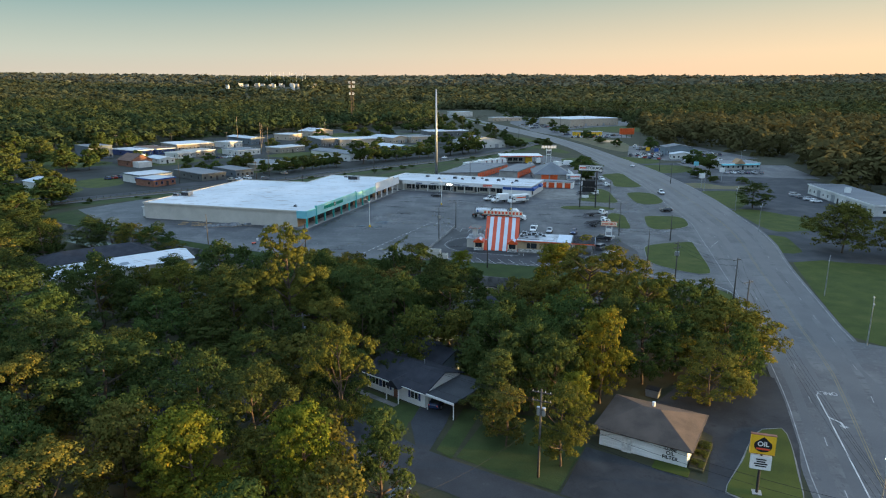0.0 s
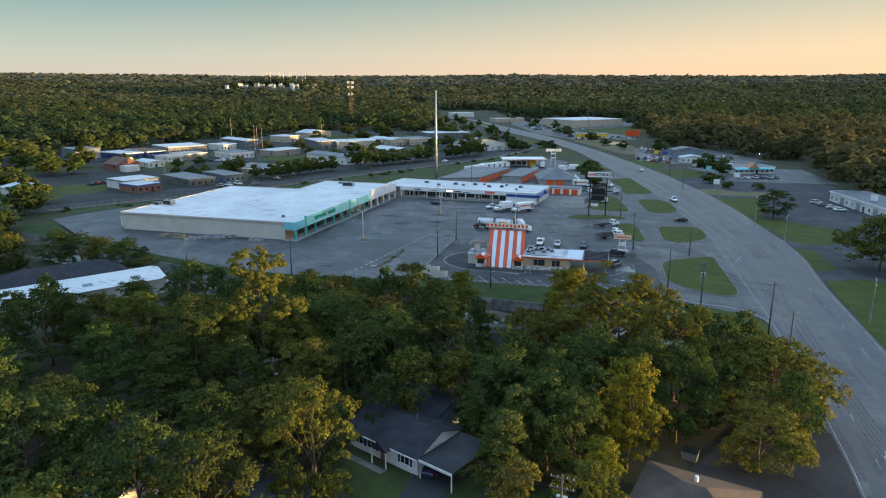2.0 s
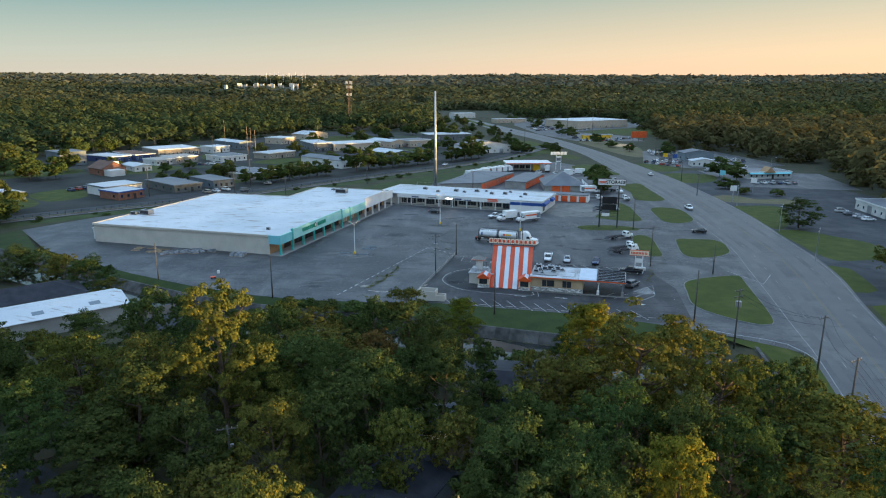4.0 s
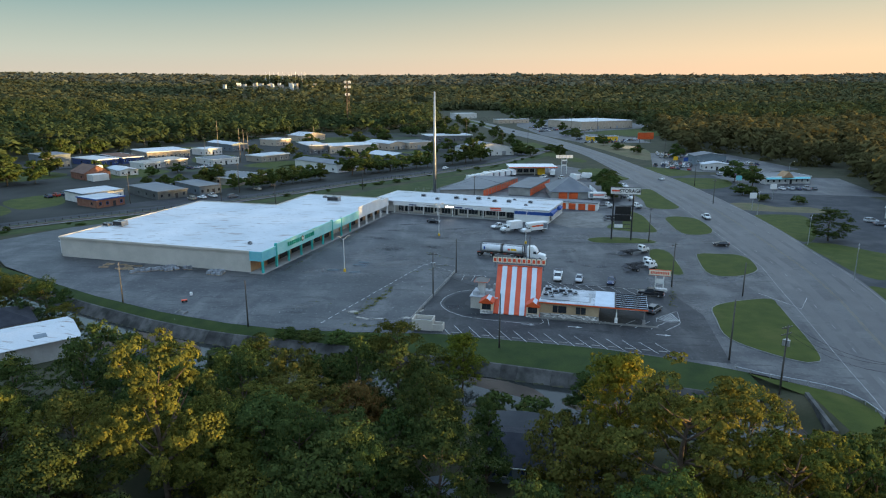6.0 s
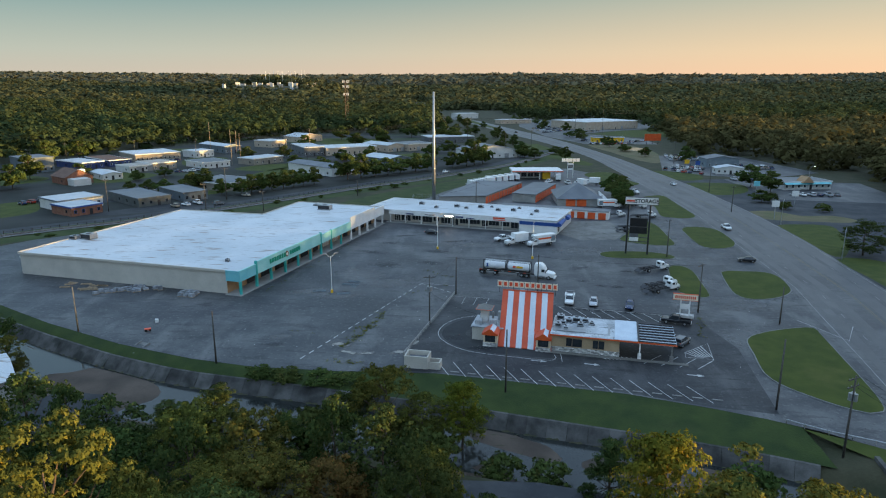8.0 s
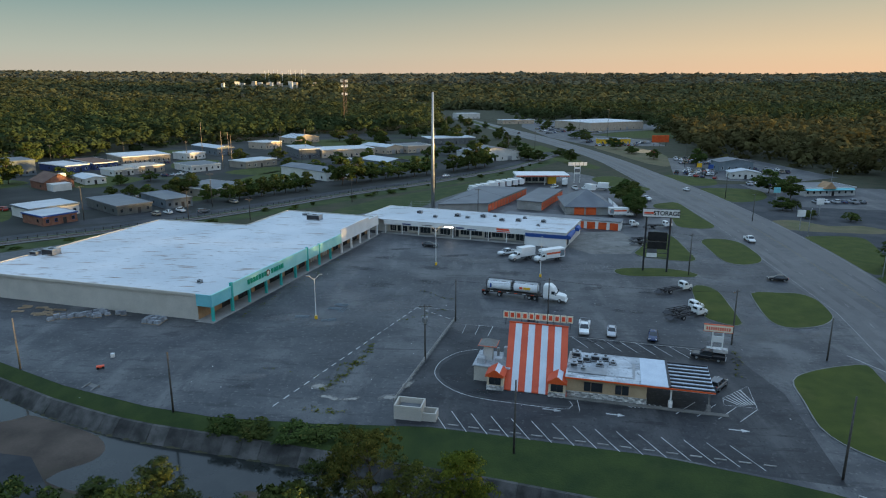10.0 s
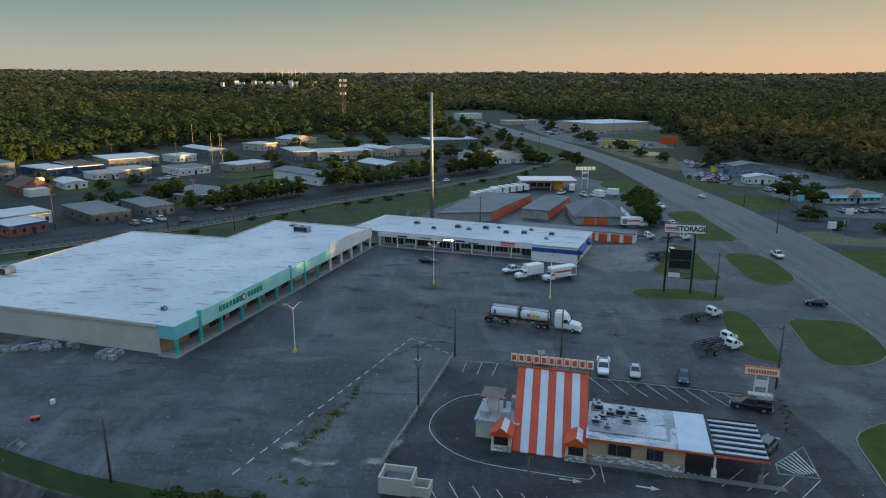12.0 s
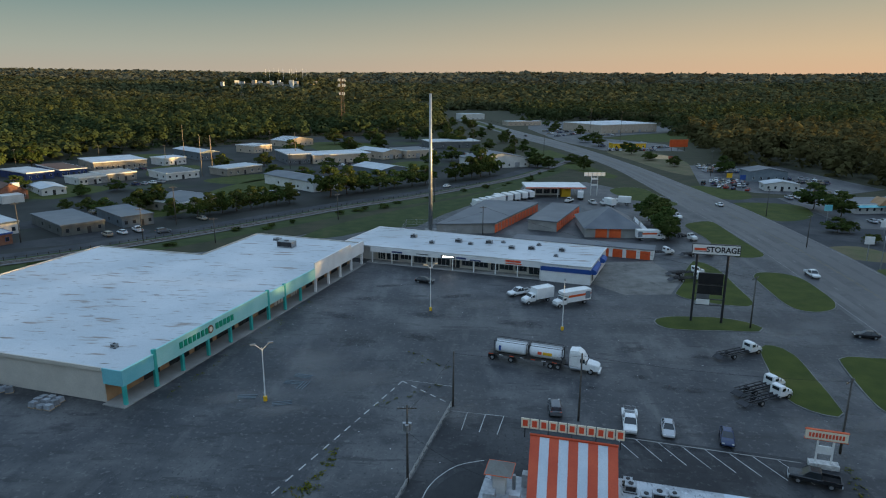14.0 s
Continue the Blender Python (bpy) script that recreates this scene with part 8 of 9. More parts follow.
# on the roads
park("sedan", 74.6, 185.2, 168, "black", "black sedan waiting at the lot entrance")
park("pickup", 84.5, 228, 268, "white", "white pickup on the highway")
park("suv", -104, 264, 50, "grey", "grey pickup beside the railway road", "cars on the roads")
park("sedan", -17, 370, 60, "white", "", "cars on the roads")
park("sedan", 96, 330, 95, "white", "", "cars on the roads")
park("sedan", 40, 690, 110, "black", "", "cars on the roads")
park("suv", -7.8, 1.6, 62, "black", "black car parked at the street edge")
park("sedan", -3.9, 25.6, 70, "blue", "dark blue car under a carport")
# car lots
car_rng = random.Random(8)
COL = ["white", "white", "silver", "silver", "grey", "black", "blue", "red", "tan"]
KND = ["sedan", "suv", "pickup", "sedan"]


def car_row(x0, y0, x1, y1, n, rz, group):
    for k in range(n):
        f = (k + 0.5) / n
        if car_rng.random() < 0.1:
            continue
        park(car_rng.choice(KND), x0 + (x1 - x0) * f + car_rng.uniform(-0.3, 0.3), y0 + (y1 - y0) * f, rz + car_rng.uniform(-5, 5), car_rng.choice(COL), group=group)


CL = "cars of the sales lots"
for a in ((112, 381, 124, 370, 5, 60), (114, 399, 131, 390, 7, 60), (124, 440, 146, 436, 8, 90), (124, 448, 146, 444, 8, 90), (126, 456, 148, 452, 8, 90), (128, 464, 148, 460, 7, 90), (146, 372, 160, 362, 6, 60), (118, 404, 132, 398, 6, 70), (108, 391, 127, 383, 9, 65), (156, 400, 172, 396, 6, 80), (158, 412, 172, 408, 5, 80),
          (92, 556, 130, 562, 13, 80), (94, 566, 132, 574, 13, 80), (92, 586, 98, 600, 4, 10), (130, 580, 146, 590, 6, 60), (68, 690, 96, 730, 12, 30), (64, 720, 92, 762, 12, 30), (60, 750, 86, 790, 11, 30), (110, 700, 128, 716, 6, 30)):
    car_row(*a, CL)
IY = "cars in the industrial yards"
for a in ((-146, 292, -142, 302, 3, 150), (-121, 256, -112, 267, 3, 140), (-105, 281, -99, 287, 2, 140), (-97, 326, -82, 345, 7, 140), (-102, 333, -87, 350, 6, 140), (-70, 372, -58, 388, 5, 140), (-206, 404, -190, 420, 6, 150), (-90, 440, -80, 452, 4, 140), (-20, 430, -4, 436, 5, 110), (-16, 520, 10, 524, 8, 100), (-166, 360, -156, 372, 4, 150), (-184, 258, -180, 268, 3, 150)):
    car_row(*a, IY)
park("pickup", -262, 262, 30, "white", group=IY)
for a in ((138, 300, 160, 300, 6, 90), (140, 232, 142, 200, 6, 0), (130, 350, 150, 346, 5, 90)):
    car_row(*a, "cars at the roadside shops")


# ---- quick oil shop ----
oil = thing("oil_shop", "small white oil change shop with brown hip roof", "shop", pose(17.4, 15.3, 0, 0, 0, -28))
W, D_ = 11.5, 10.0
part("wall", Shape().box(0.3, 0.3, 0, W - 0.3, D_ - 0.3, 2.75), WHITE, oil)
part("roof", Shape().hull([(-0.5, -0.5, 2.7), (W + 0.5, -0.5, 2.7), (W + 0.5, D_ + 0.5, 2.7), (-0.5, D_ + 0.5, 2.7)], [(4.3, D_ / 2 - 0.1, 4.6), (W - 4.6, D_ / 2 - 0.1, 4.6), (W - 4.6, D_ / 2 + 0.1, 4.6), (4.3, D_ / 2 + 0.1, 4.6)]), BROWNSHINGLE, oil, "brown shingle hip roof")
part("fascia", Shape().box(-0.55, -0.58, 2.58, W + 0.55, -0.5, 2.72).box(W + 0.5, -0.5, 2.58, W + 0.58, D_ + 0.5, 2.72), BROWNSHINGLE, oil)
for x0, x1 in ((0.6, 3.2), (4.6, 7.2)):
    door_leaf(oil, x0, x1, 2.35, 0.3, WHITE, 5)
part("stone_pier", Shape().box(3.3, 0.1, 0, 4.5, 0.34, 2.6), STONE, oil, "fieldstone pier")
part("stone_end", Shape().box(W - 0.3, 0.2, 0, W - 0.14, 4.0, 2.6), STONE, oil, "fieldstone end wall")
part("end_door", Shape().box(W - 0.3, 4.6, 0, W - 0.2, 5.6, 2.2), BRICK, oil)
part("end_window", Shape().box(W - 0.3, 6.2, 0.8, W - 0.2, 9.0, 2.2), GLASS, oil)
part("vent", Shape().tube((5.6, 6.6, 3.9), (5.6, 6.6, 4.7), 0.22, None, 10), WHITE, oil)
for k, (tx, zz) in enumerate((("LUBE", 1.98), ("OIL", 1.36), ("FILTER", 0.74))):
    lettering("wall_word", tx, 0.66, pose(9.3, 0.285, zz, 90, 0, 0), LETTERBLACK, oil, "black painted letters", 0.018)
part("shrub_bed", Shape().box(W + 0.1, 0.0, 0, W + 1.8, 7.5, 0.35), SOIL, oil)
part("lawn_strip", Shape().box(7.6, -1.9, 0.0, W + 0.4, 0.2, 0.1), GRASS, oil)
for dx in (0.9, 0.95, 1.0):
    p = site(17.4, 15.3, -28) @ Vector((W + dx, 1.2 + (dx - 0.9) * 50, 0.3))
    tree("shrub", p.x, p.y, 1.0, 0.9, "clipped shrubs at the shop")
osign = thing("oil_sign", "yellow pole sign with black oil drop and white board", "sign", pose(34.0, 5.2, 0.1, 0, 0, -14))
part("post", Shape().tube((0, 0, 0), (0, 0, 4.6), 0.16), DARKMETAL, osign)
part("footing", Shape().box(-0.5, -0.5, 0, 0.5, 0.5, 0.15), CONCRETE, osign)
part("board", Shape().box(-1.3, -0.25, 5.2, 1.3, 0.25, 7.5), SIGNYELLOW, osign)
part("board_edge", Shape().box(-1.36, -0.22, 5.12, 1.36, 0.22, 5.2).box(-1.36, -0.22, 7.5, 1.36, 0.22, 7.58), BRICK, osign)
dr = Shape()
dp = [(0.95 * math.cos(a), -0.27, 6.25 + 0.8 * math.sin(a)) for a in np.linspace(-math.pi * 1.15, math.pi * 0.15, 18)] + [(0.0, -0.27, 7.35)]
dr.v, dr.f = dp, [tuple(range(len(dp)))]
part("oil_drop", dr, LETTERBLACK, osign, "black oil drop shape")
lettering("sign_word", "OIL", 0.78, pose(0, -0.29, 6.45, 90, 0, 0), WHITE, osign, "white letters", 0.02)
part("red_bar", Shape().box(-0.7, -0.3, 5.75, 0.7, -0.272, 5.95), LETTERRED, osign)
part("lower_board", Shape().box(-1.1, -0.2, 3.2, 1.1, 0.2, 4.9), WHITE, osign)
for k, w in enumerate((0.55, 0.45, 0.7, 0.6)):
    part("text_bar", Shape().box(-w, -0.23, 4.4 - k * 0.28, w, -0.2, 4.55 - k * 0.28), LETTERBLACK, osign)
part("link", Shape().tube((0, 0, 4.9), (0, 0, 5.2), 0.14), DARKMETAL, osign)

# ---- houses under the trees ----


def house(x, y, rz, w, d, h, rise, wall, roof, label, wins, name="house"):
    b = thing(name, label, "house", pose(x, y, 0, 0, 0, rz), "houses")
    part("wall", Shape().box(0, 0, 0, w, d, h), wall, b)
    for s_ in (0, 1):
        ya, yb = (-0.6, d / 2) if s_ == 0 else (d / 2, d + 0.6)
        za, zb = (h - 0.1, h + rise) if s_ == 0 else (h + rise, h - 0.1)
        part("roof_slope", Shape().hull([(-0.5, ya, za), (w + 0.5, ya, za), (w + 0.5, yb, zb), (-0.5, yb, zb)], [(-0.5, ya, za + 0.14), (w + 0.5, ya, za + 0.14), (w + 0.5, yb, zb + 0.14), (-0.5, yb, zb + 0.14)]), roof, b)
    for xx in (0.0, w - 0.2):
        part("gable", Shape().hull([(xx, 0, h), (xx + 0.2, 0, h), (xx + 0.2, d, h), (xx, d, h)], [(xx, d / 2 - 0.05, h + rise * 0.96), (xx + 0.2, d / 2 - 0.05, h + rise * 0.96), (xx + 0.2, d / 2 + 0.05, h + rise * 0.96), (xx, d / 2 + 0.05, h + rise * 0.96)]), wall, b)
    part("gutter", Shape().box(-0.5, -0.68, h - 0.14, w + 0.5, -0.58, h), WHITE, b)
    for c in wins:
        window_unit(b, c, c + 1.5, 0.9, 2.1, 0, WHITE, 2)
        for s_ in (-0.42, 1.56):
            part("shutter", Shape().box(c + s_, -0.06, 0.9, c + s_ + 0.36, -0.015, 2.1), NAVY, b)
    return b


h1 = house(-15.4, 31.2, -36, 11.8, 8.5, 2.6, 1.7, WHITE, SHINGLE, "low white house with dark shingle roof under trees", (1.0, 3.2, 9.0))
door_leaf(h1, 5.6, 6.6, 2.1, 0, BRICK)
part("porch_gable", Shape().hull([(5.2, -1.6, 2.4), (8.0, -1.6, 2.4), (8.0, 2.5, 2.4), (5.2, 2.5, 2.4)], [(6.5, -1.6, 3.5), (6.7, -1.6, 3.5), (6.7, 2.5, 3.5), (6.5, 2.5, 3.5)]), SHINGLE, h1, "small porch gable")
for x in (5.4, 7.8):
    part("porch_post", Shape().box(x - 0.07, -1.5, 0, x + 0.07, -1.36, 2.4), WHITE, h1)
part("path", Shape().box(0, -2.6, 0, 8, -1.6, 0.08), APRON, h1)
part("flue", Shape().tube((7.5, 5, 3.5), (7.5, 5, 4.9), 0.1), GALV, h1)
cp = thing("carport", "open flat carport with grey leaf-strewn roof", "carport", pose(-5.2, 24.6, 0, 0, 0, -36))
part("roof", Shape().box(0, -1.0, 2.45, 5.2, 7.5, 2.65), STREET, cp)
part("edge", Shape().box(-0.05, -1.08, 2.35, 5.25, -1.0, 2.7), WHITE, cp)
for x, y in ((0.2, -0.8), (5, -0.8), (5, 7.2), (0.2, 7.2)):
    part("post", Shape().box(x - 0.06, y - 0.06, 0, x + 0.06, y + 0.06, 2.45), WHITE, cp)
house(-11, 40, -40, 9, 6.5, 2.5, 1.5, BLUEGREY, SHINGLE, "small dark-roofed house among trees", (1, 5))
house(1.6, 60.0, -8, 14, 8.5, 2.6, 1.8, BLUEGREY, SHINGLE, "dark-roofed house beside the canal", (1.5, 5, 10))
house(-47, 19, -30, 10, 7, 2.5, 1.5, OFFWHITE, SHINGLE, "white house hidden under trees", (1, 6))
house(-7, 50, 20, 6, 5, 2.4, 1.2, BLUEGREY, GREYROOF, "small pale shed among trees", (1,), "shed")
pale = thing("pale_roof_building", "long low building with bright white metal roof", "building", pose(-69.6, 95.6, 0, 0, 0, 222))
PL = 34
part("wall", Shape().box(0.4, -12.6, 0, PL - 0.4, -0.4, 3.3), CONCRETE, pale)
for ya, za, yb, zb in ((-13, 3.4, -6.5, 4.6), (-6.5, 4.6, 0, 3.4)):
    part("roof_slope", Shape().hull([(0, ya, za), (PL, ya, za), (PL, yb, zb), (0, yb, zb)], [(0, ya, za + 0.12), (PL, ya, za + 0.12), (PL, yb, zb + 0.12), (0, yb, zb + 0.12)]), ROOFWHITE, pale)
for k in range(3):
    part("skylight", Shape().hull([(5 + 10 * k, -3.6, 4.18), (7 + 10 * k, -3.6, 4.18), (7 + 10 * k, -2.2, 3.92), (5 + 10 * k, -2.2, 3.92)], [(5 + 10 * k, -3.6, 4.25), (7 + 10 * k, -3.6, 4.25), (7 + 10 * k, -2.2, 3.99), (5 + 10 * k, -2.2, 3.99)]), BLUEGREY, pale)
darkr = thing("dark_roof_building", "low building with dark shingle roof", "building", pose(-84, 104, 0, 0, 0, 222))
part("wall", Shape().box(0, -12, 0, 26, 0, 3.0), CONCRETE, darkr)
part("roof", Shape().hull([(-0.5, -12.5, 3.0), (26.5, -12.5, 3.0), (26.5, 0.5, 3.0), (-0.5, 0.5, 3.0)], [(5, -6.1, 5.0), (21, -6.1, 5.0), (21, -5.9, 5.0), (5, -5.9, 5.0)]), SHINGLE, darkr)
flat("yard", [(-68, 88), (-60, 80), (-50, 90), (-58, 98), (-66, 99)], 0.04, FRESH, "dark paved yard by the canal", "yard")
flat("yard", [(-2, 72), (14, 72), (16, 76), (8, 78), (-3, 78)], 0.05, STREET, "grey concrete yard slab beside the canal", "yard")

# ---- small things on the lot ----
dump = thing("dumpster_enclosure", "beige walled dumpster enclosure on the lot", "dumpster enclosure", pose(-12.0, 110.6, 0, 0, 0, -8))
part("wall", Shape().box(0, 0, 0, 4.1, 0.2, 2.2).box(0, 2.8, 0, 4.1, 3.0, 2.2).box(0, 0.2, 0, 0.2, 2.8, 2.2).box(3.9, 0.2, 0, 4.1, 2.8, 2.2), WALLBEIGE, dump)
part("low_wall", Shape().box(4.1, 0.2, 0, 6.2, 0.4, 1.3).box(4.1, 2.0, 0, 6.2, 2.2, 1.3).box(6.0, 0.4, 0, 6.2, 2.0, 1.3), WALLBEIGE, dump)
part("container", Shape().box(0.5, 0.5, 0.1, 3.6, 2.5, 1.5), DARKGREY, dump)
barrier = thing("rail_fence", "weathered pale timber rail fence across the lot", "fence")
ba, bb_ = Vector((-4.7, 151.5)), Vector((-12.6, 115.5))
nb = 22
for k in range(nb):
    p = ba.lerp(bb_, k / (nb - 1))
    part("post", Shape().box(p.x - 0.08, p.y - 0.08, 0, p.x + 0.08, p.y + 0.08, 0.95), CONCRETE, barrier)
    if k < nb - 1:
        q = ba.lerp(bb_, (k + 1) / (nb - 1))
        part("rail", Shape().tube((p.x, p.y, 0.8), (q.x, q.y, 0.72), 0.09, None, 5), CONCRETE, barrier)
        part("rail", Shape().tube((p.x, p.y, 0.4), (q.x, q.y, 0.42), 0.08, None, 5), CONCRETE, barrier)
goods_rng = random.Random(6)


def pallet(x, y, rz, n=1):
    g_ = thing("wrapped_pallet", "grey wrapped goods on a pallet beside a wall", "pallet", pose(x, y, 0, 0, 0, rz), "wrapped goods")
    part("pallet_base", Shape().box(-0.6, -0.5, 0.03, 0.6, 0.5, 0.16), PALEPOLE, g_)
    hh = goods_rng.uniform(0.5, 1.0)
    part("load", Shape().hull([(-0.58, -0.48, 0.16), (0.58, -0.48, 0.16), (0.58, 0.48, 0.16), (-0.58, 0.48, 0.16)], [(-0.5, -0.42, hh), (0.52, -0.4, hh + 0.05), (0.5, 0.42, hh), (-0.52, 0.4, hh - 0.04)]), PLASTICWRAP, g_)


for k in range(9):
    pallet(-67.6 + (k % 3) * 1.5 + goods_rng.uniform(-0.1, 0.1), 147.2 + (k // 3) * 1.25 + (k % 3) * -0.3, -16)
for k in range(26):
    f = goods_rng.random()
    pallet(-88 + 9 * f + goods_rng.uniform(0, 6) * (k % 2), 148.3 + 4.6 * f + goods_rng.uniform(-1.2, 0.6), goods_rng.uniform(20, 60))
for k in range(12):
    f = goods_rng.random()
    x, y = -99 + 10 * f, 155.5 - 2.5 * f + goods_rng.uniform(-3.5, 1.0)
    b = thing("timber_pile", "loose pile of old timber on asphalt", "timber", pose(x, y, 0, 0, 0, goods_rng.uniform(-30, 30)), "timber piles")
    for j in range(4):
        part("board", Shape().box(-1.3, -0.3 + j * 0.16, 0.04 + (j % 2) * 0.12, 1.2, -0.18 + j * 0.16, 0.14 + (j % 2) * 0.12), PALEPOLE, b)
for x, y in ((-31, 158), (-29, 157.2), (-30, 160.5), (-36.5, 152.6), (-30.5, 150.9)):
    b = thing("lumber_scrap", "blue-grey scrap boards lying on the lot", "scrap", pose(x, y, 0.05, 0, 0, goods_rng.uniform(0, 180)), "scrap on the lot")
    for j in range(3):
        part("board", Shape().box(-1.6, j * 0.5 - 0.6, 0, 1.4, j * 0.5 - 0.48, 0.1), BLUEGREY, b)
bx = thing("white_box", "small white crate on the empty lot", "box", pose(-64.8, 130.0, 0.04, 0, 0, 20))
part("crate", Shape().box(-0.3, -0.3, 0, 0.3, 0.3, 0.7), WHITE, bx)
bx = thing("red_cart", "small red hand cart on the lot", "cart", pose(-64.3, 125.2, 0.04, 0, 0, 30))
part("tray", Shape().box(-0.6, -0.35, 0.25, 0.6, 0.35, 0.5), LETTERRED, bx)
for x in (-0.4, 0.4):
    part("wheel", Shape().tube((x, -0.4, 0.2), (x, 0.4, 0.2), 0.2), BLACK, bx)
gate = thing("security_fence", "wire compound fence round the mast base", "fence", pose(-17.4, 274.3, 0))
for a, b in (((-9, -7), (9, -7)), ((9, -7), (9, 8)), ((9, 8), (-9, 8)), ((-9, 8), (-9, -7))):
    for k in range(5):
        f = k / 5
        x, y = a[0] + (b[0] - a[0]) * f, a[1] + (b[1] - a[1]) * f
        part("post", Shape().tube((x, y, 0), (x, y, 2.2), 0.05, None, 6), GALV, gate)
    for z in (0.3, 1.2, 2.1):
        part("wire", Shape().tube((*a, z), (*b, z), 0.025, None, 4), GALV, gate)
b = thing("waste_container", "dark green steel waste container", "dumpster", pose(28.5, 29.5, 0.05, 0, 0, -30))
part("body", Shape().hull([(-0.9, -0.6, 0.1), (0.9, -0.6, 0.1), (0.9, 0.6, 0.1), (-0.9, 0.6, 0.1)], [(-1, -0.75, 1.2), (1, -0.75, 1.2), (1, 0.7, 1.35), (-1, 0.7, 1.35)]), DARKGREY, b)
part("lid", Shape().box(-1, -0.75, 1.36, 1, 0.72, 1.42), BLACK, b)


# ---- stains, weeds and scraps on the lot ----
def worn_patch(name, tint, amount, rough=0.85):
    """A soft-edged stain: its own ragged outline fades out through noise."""
    m = bpy.data.materials.new(name)
    m.use_nodes = True
    n, l = m.node_tree.nodes, m.node_tree.links
    p = n["Principled BSDF"]
    p.inputs["Roughness"].default_value = rough
    geo, tc_ = n.new("ShaderNodeNewGeometry"), n.new("ShaderNodeTexCoord")
    t1, t2, ln = n.new("ShaderNodeTexNoise"), n.new("ShaderNodeTexNoise"), n.new("ShaderNodeVectorMath")
    t1.inputs["Scale"].default_value, t1.inputs["Detail"].default_value = 0.7, 7
    t1.inputs["Roughness"].default_value = 0.7
    t2.inputs["Scale"].default_value, t2.inputs["Detail"].default_value = 3.0, 5
    ln.operation = "LENGTH"
    l.new(geo.outputs["Position"], t1.inputs["Vector"])
    l.new(geo.outputs["Position"], t2.inputs["Vector"])
    l.new(tc_.outputs["Object"], ln.inputs[0])
    ad = n.new("ShaderNodeMath")
    ad.operation = "MULTIPLY_ADD"
    ad.inputs[1].default_value = -2.4
    l.new(t1.outputs["Fac"], ad.inputs[0])
    l.new(ln.outputs["Value"], ad.inputs[2])
    mr = n.new("ShaderNodeMapRange")
    for k_, v_ in (("From Min", -0.28), ("From Max", -0.95), ("To Min", 0.0), ("To Max", amount)):
        mr.inputs[k_].default_value = v_
    l.new(ad.outputs[0], mr.inputs["Value"])
    rp_ = n.new("ShaderNodeValToRGB")
    rp_.color_ramp.elements[0].color, rp_.color_ramp.elements[1].color = (*[0.7 * v for v in tint], 1), (*[1.25 * v for v in tint], 1)
    l.new(t2.outputs["Fac"], rp_.inputs["Fac"])
    l.new(rp_.outputs["Color"], p.inputs["Base Color"])
    l.new(mr.outputs[0], p.inputs["Alpha"])
    return m


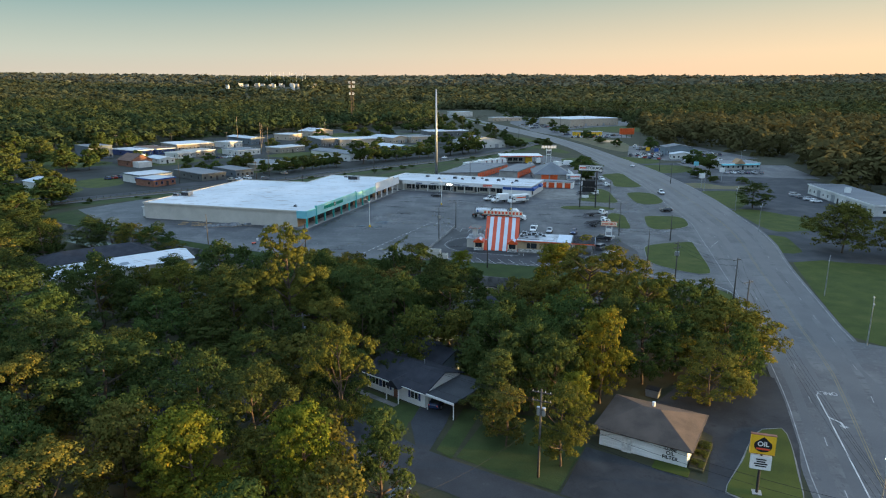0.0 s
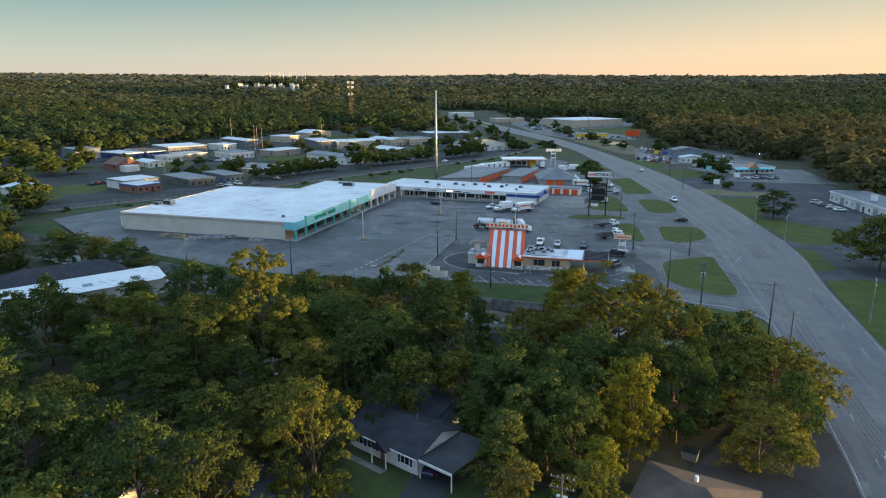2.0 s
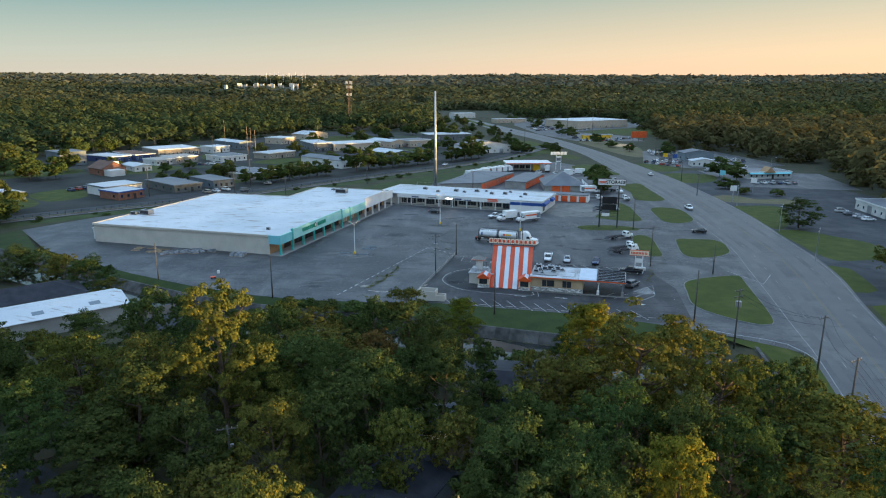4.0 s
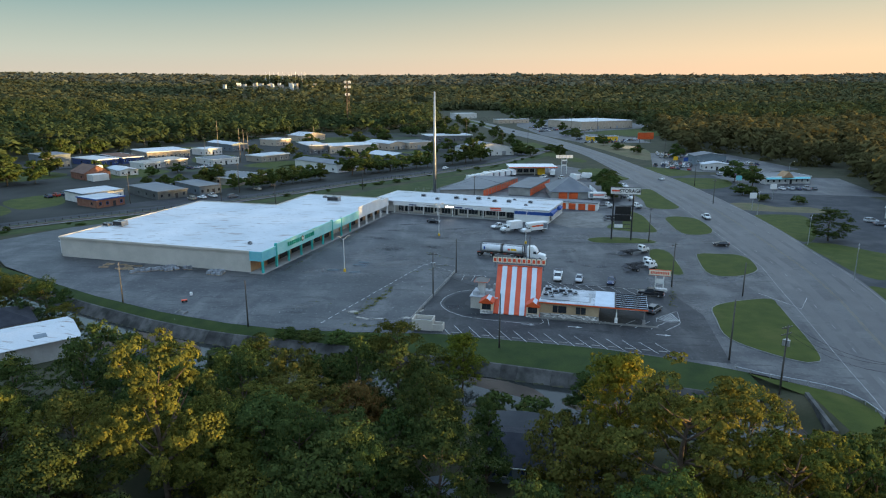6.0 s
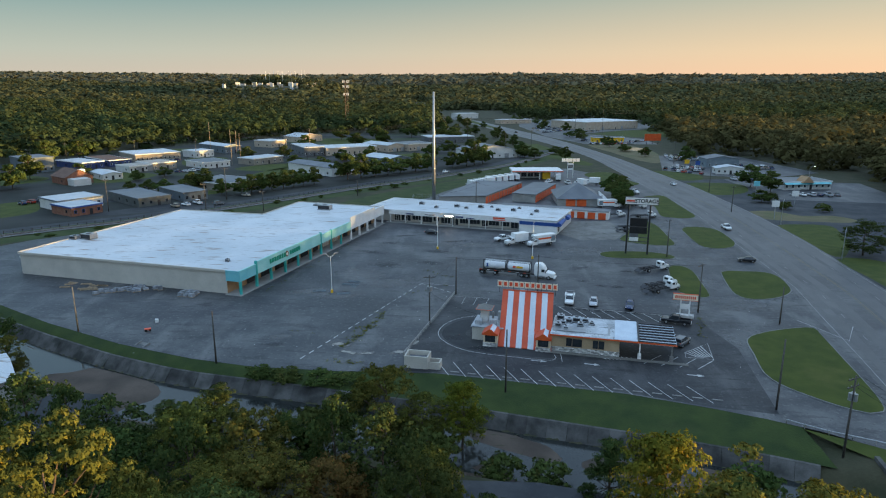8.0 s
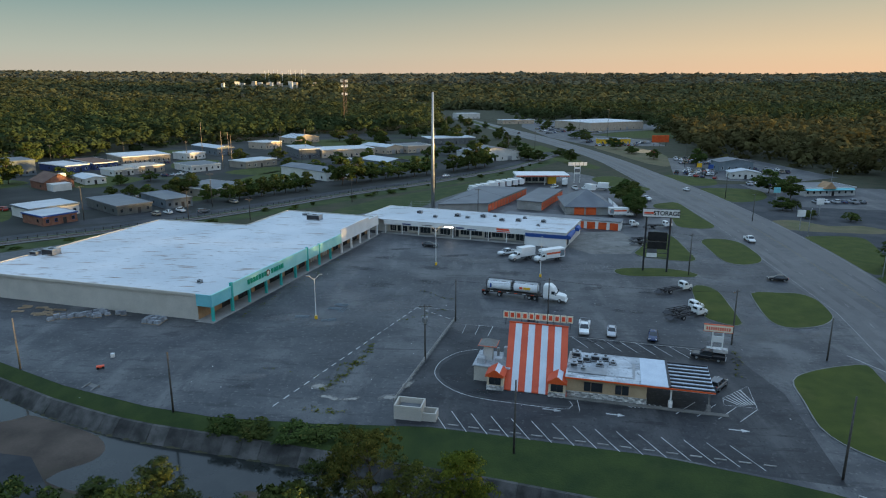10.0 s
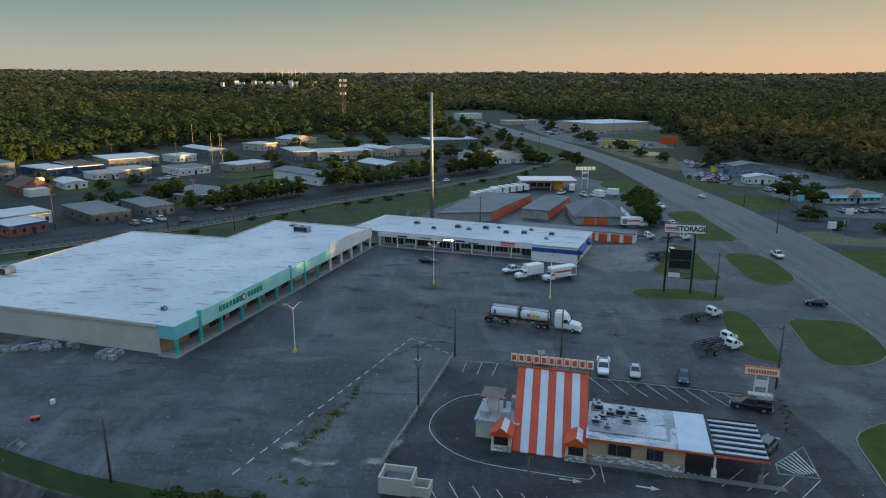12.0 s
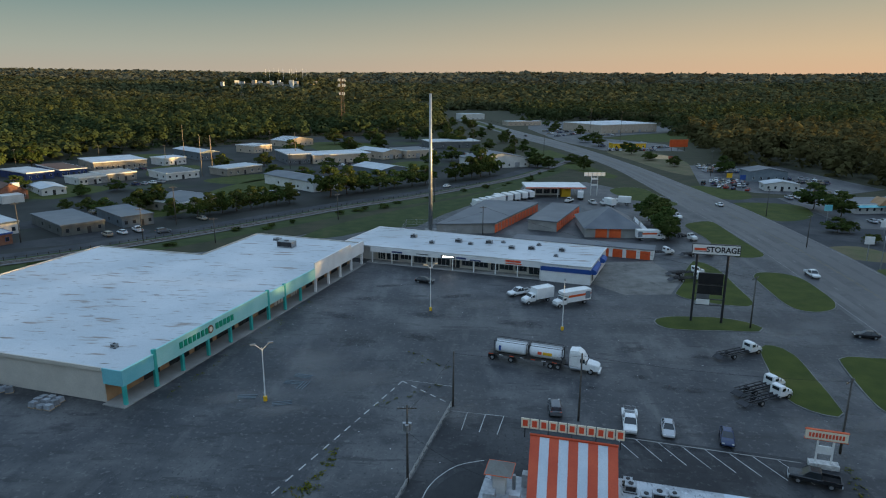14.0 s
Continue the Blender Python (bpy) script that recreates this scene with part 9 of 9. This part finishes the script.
spot_rng = random.Random(77)
OILMAT = worn_patch("oil_soaked_asphalt", (0.032, 0.032, 0.035), 0.4, 0.6)
PALEMAT = worn_patch("bleached_asphalt", (0.19, 0.185, 0.178), 0.5)
RUBBLE = worn_patch("rubble_asphalt", (0.30, 0.28, 0.25), 0.9)
for lab, cat, mat, rows in (("dark oil stain on asphalt", "stain", OILMAT, [(21.5, 142.4, 1.4, 1.1), (24.1, 142.1, 1.2, 1.0), (26.3, 141.9, 1.3, 1), (28.7, 141.6, 1.4, 1), (32.4, 141.0, 1.5, 1), (34.4, 140.7, 1.3, 1), (-37.6, 119.9, 2.4, 1.4), (-3.8, 124.7, 3, 1.8), (1.5, 120, 4, 1.4),
                             (20.7, 119.7, 5, 1.4), (35.5, 128.3, 3.4, 2), (34.1, 159.4, 2.2, 1.5), (39.4, 173.4, 2.2, 1.2), (26.6, 163.9, 2, 1.2), (-24.4, 176.4, 5.5, 3.2), (-11.1, 191.6, 5, 2), (-12.2, 179.1, 4, 2.5), (-26, 201.9, 4, 1.6), (17.8, 159.4, 1.4, 0.9), (30.4, 160.1, 2, 1.2), (-6, 205, 6, 1.5), (-22, 212, 5, 1.5), (8, 188, 6, 3), (-30, 190, 6, 2), (28, 176, 4, 2)]),
                            ("bleached worn patch of asphalt", "worn patch", PALEMAT, [(66.8, 202.5, 8, 5), (56, 183.4, 7, 5), (67.6, 190.5, 8, 5), (47.5, 149, 5, 4), (58, 150.7, 7, 4), (60.2, 147, 6, 4), (66.8, 233, 7, 9), (46, 142.9, 4, 3), (69.9, 155.1, 7, 5), (-31.2, 148.9, 6, 3), (-39, 152.3, 6, 3), (-37.5, 123.5, 3.2, 1.8), (-20, 160, 9, 5), (10, 176, 8, 4), (-5, 150, 8, 5), (30, 195, 9, 5), (60, 214, 7, 7), (56, 165, 5, 7), (52, 128, 5, 7), (-30, 168, 8, 6), (0, 200, 9, 5)]),
                            ("crumbled pale asphalt and gravel", "worn patch", RUBBLE, [(-25.3, 120.5, 2.8, 1.3), (-23, 116.8, 2.6, 0.9), (-19.2, 116.5, 1.6, 0.8), (-13.5, 117.2, 2.0, 1.2), (-11.5, 121.5, 1.0, 2.6)])):
    for x, y, rx, ry in rows:
        me = sheet([(1.6 * math.cos(a), 1.6 * math.sin(a)) for a in np.linspace(0, 2 * math.pi, 20, endpoint=False)], 0.0)
        me.materials.append(mat)
        zz = 0.057 + 0.0012 * spot_rng.randrange(1, 8)
        ob = tagged(new("asphalt_stain", me), lab, cat, kind="structure")
        ob.matrix_world = pose(x, y, zz, 0, 0, spot_rng.uniform(-25, 25)) @ Matrix.Diagonal((rx, ry, 1, 1))
lot_rng = np.random.default_rng(41)
tufts = []
for ax, ay, bx, by, n in ((-24.5, 119, -22.3, 125, 30), (-22.3, 125, -19, 139.5, 44), (-23.5, 129, -20.5, 129.6, 16), (-26, 112.5, -20, 112, 16), (-16, 150, -6, 160, 14), (-40, 128, -20, 122, 6), (44, 128, 47, 140, 18), (-50, 149, -38, 200, 26), (-6, 166, -14, 172, 12)):
    f = lot_rng.random(n)
    c = np.stack([ax + (bx - ax) * f, ay + (by - ay) * f, np.full(n, 0.1)], 1) + lot_rng.normal(0, 1, (n, 3)) * np.array([0.5, 0.5, 0.0])
    for q in c:
        tufts.append(q + lot_rng.normal(0, 1, (9, 3)) * np.array([0.22, 0.22, 0.04]))
tufts = np.concatenate(tufts)
v_, f_ = leaf_cards(lot_rng, tufts, np.tile([0.2, 0.2, 0.95], (len(tufts), 1)) + 0.5 * unit(lot_rng, len(tufts)), 0.13)
tagged(new("weeds", cards_mesh("weeds", v_, f_, LEAFPALE)), "yellow-green weeds in the asphalt cracks", "weeds", kind="stuff")
n = 150
c = np.stack([lot_rng.uniform(-48, 60, n), lot_rng.uniform(112, 225, n), np.full(n, 0.09)], 1)
v_, f_ = leaf_cards(lot_rng, c, np.tile([0.1, 0.1, 1.0], (n, 1)), 0.11)
tagged(new("litter", cards_mesh("litter", v_, f_, WHITE)), "scattered scraps of pale litter on asphalt", "litter", kind="stuff")
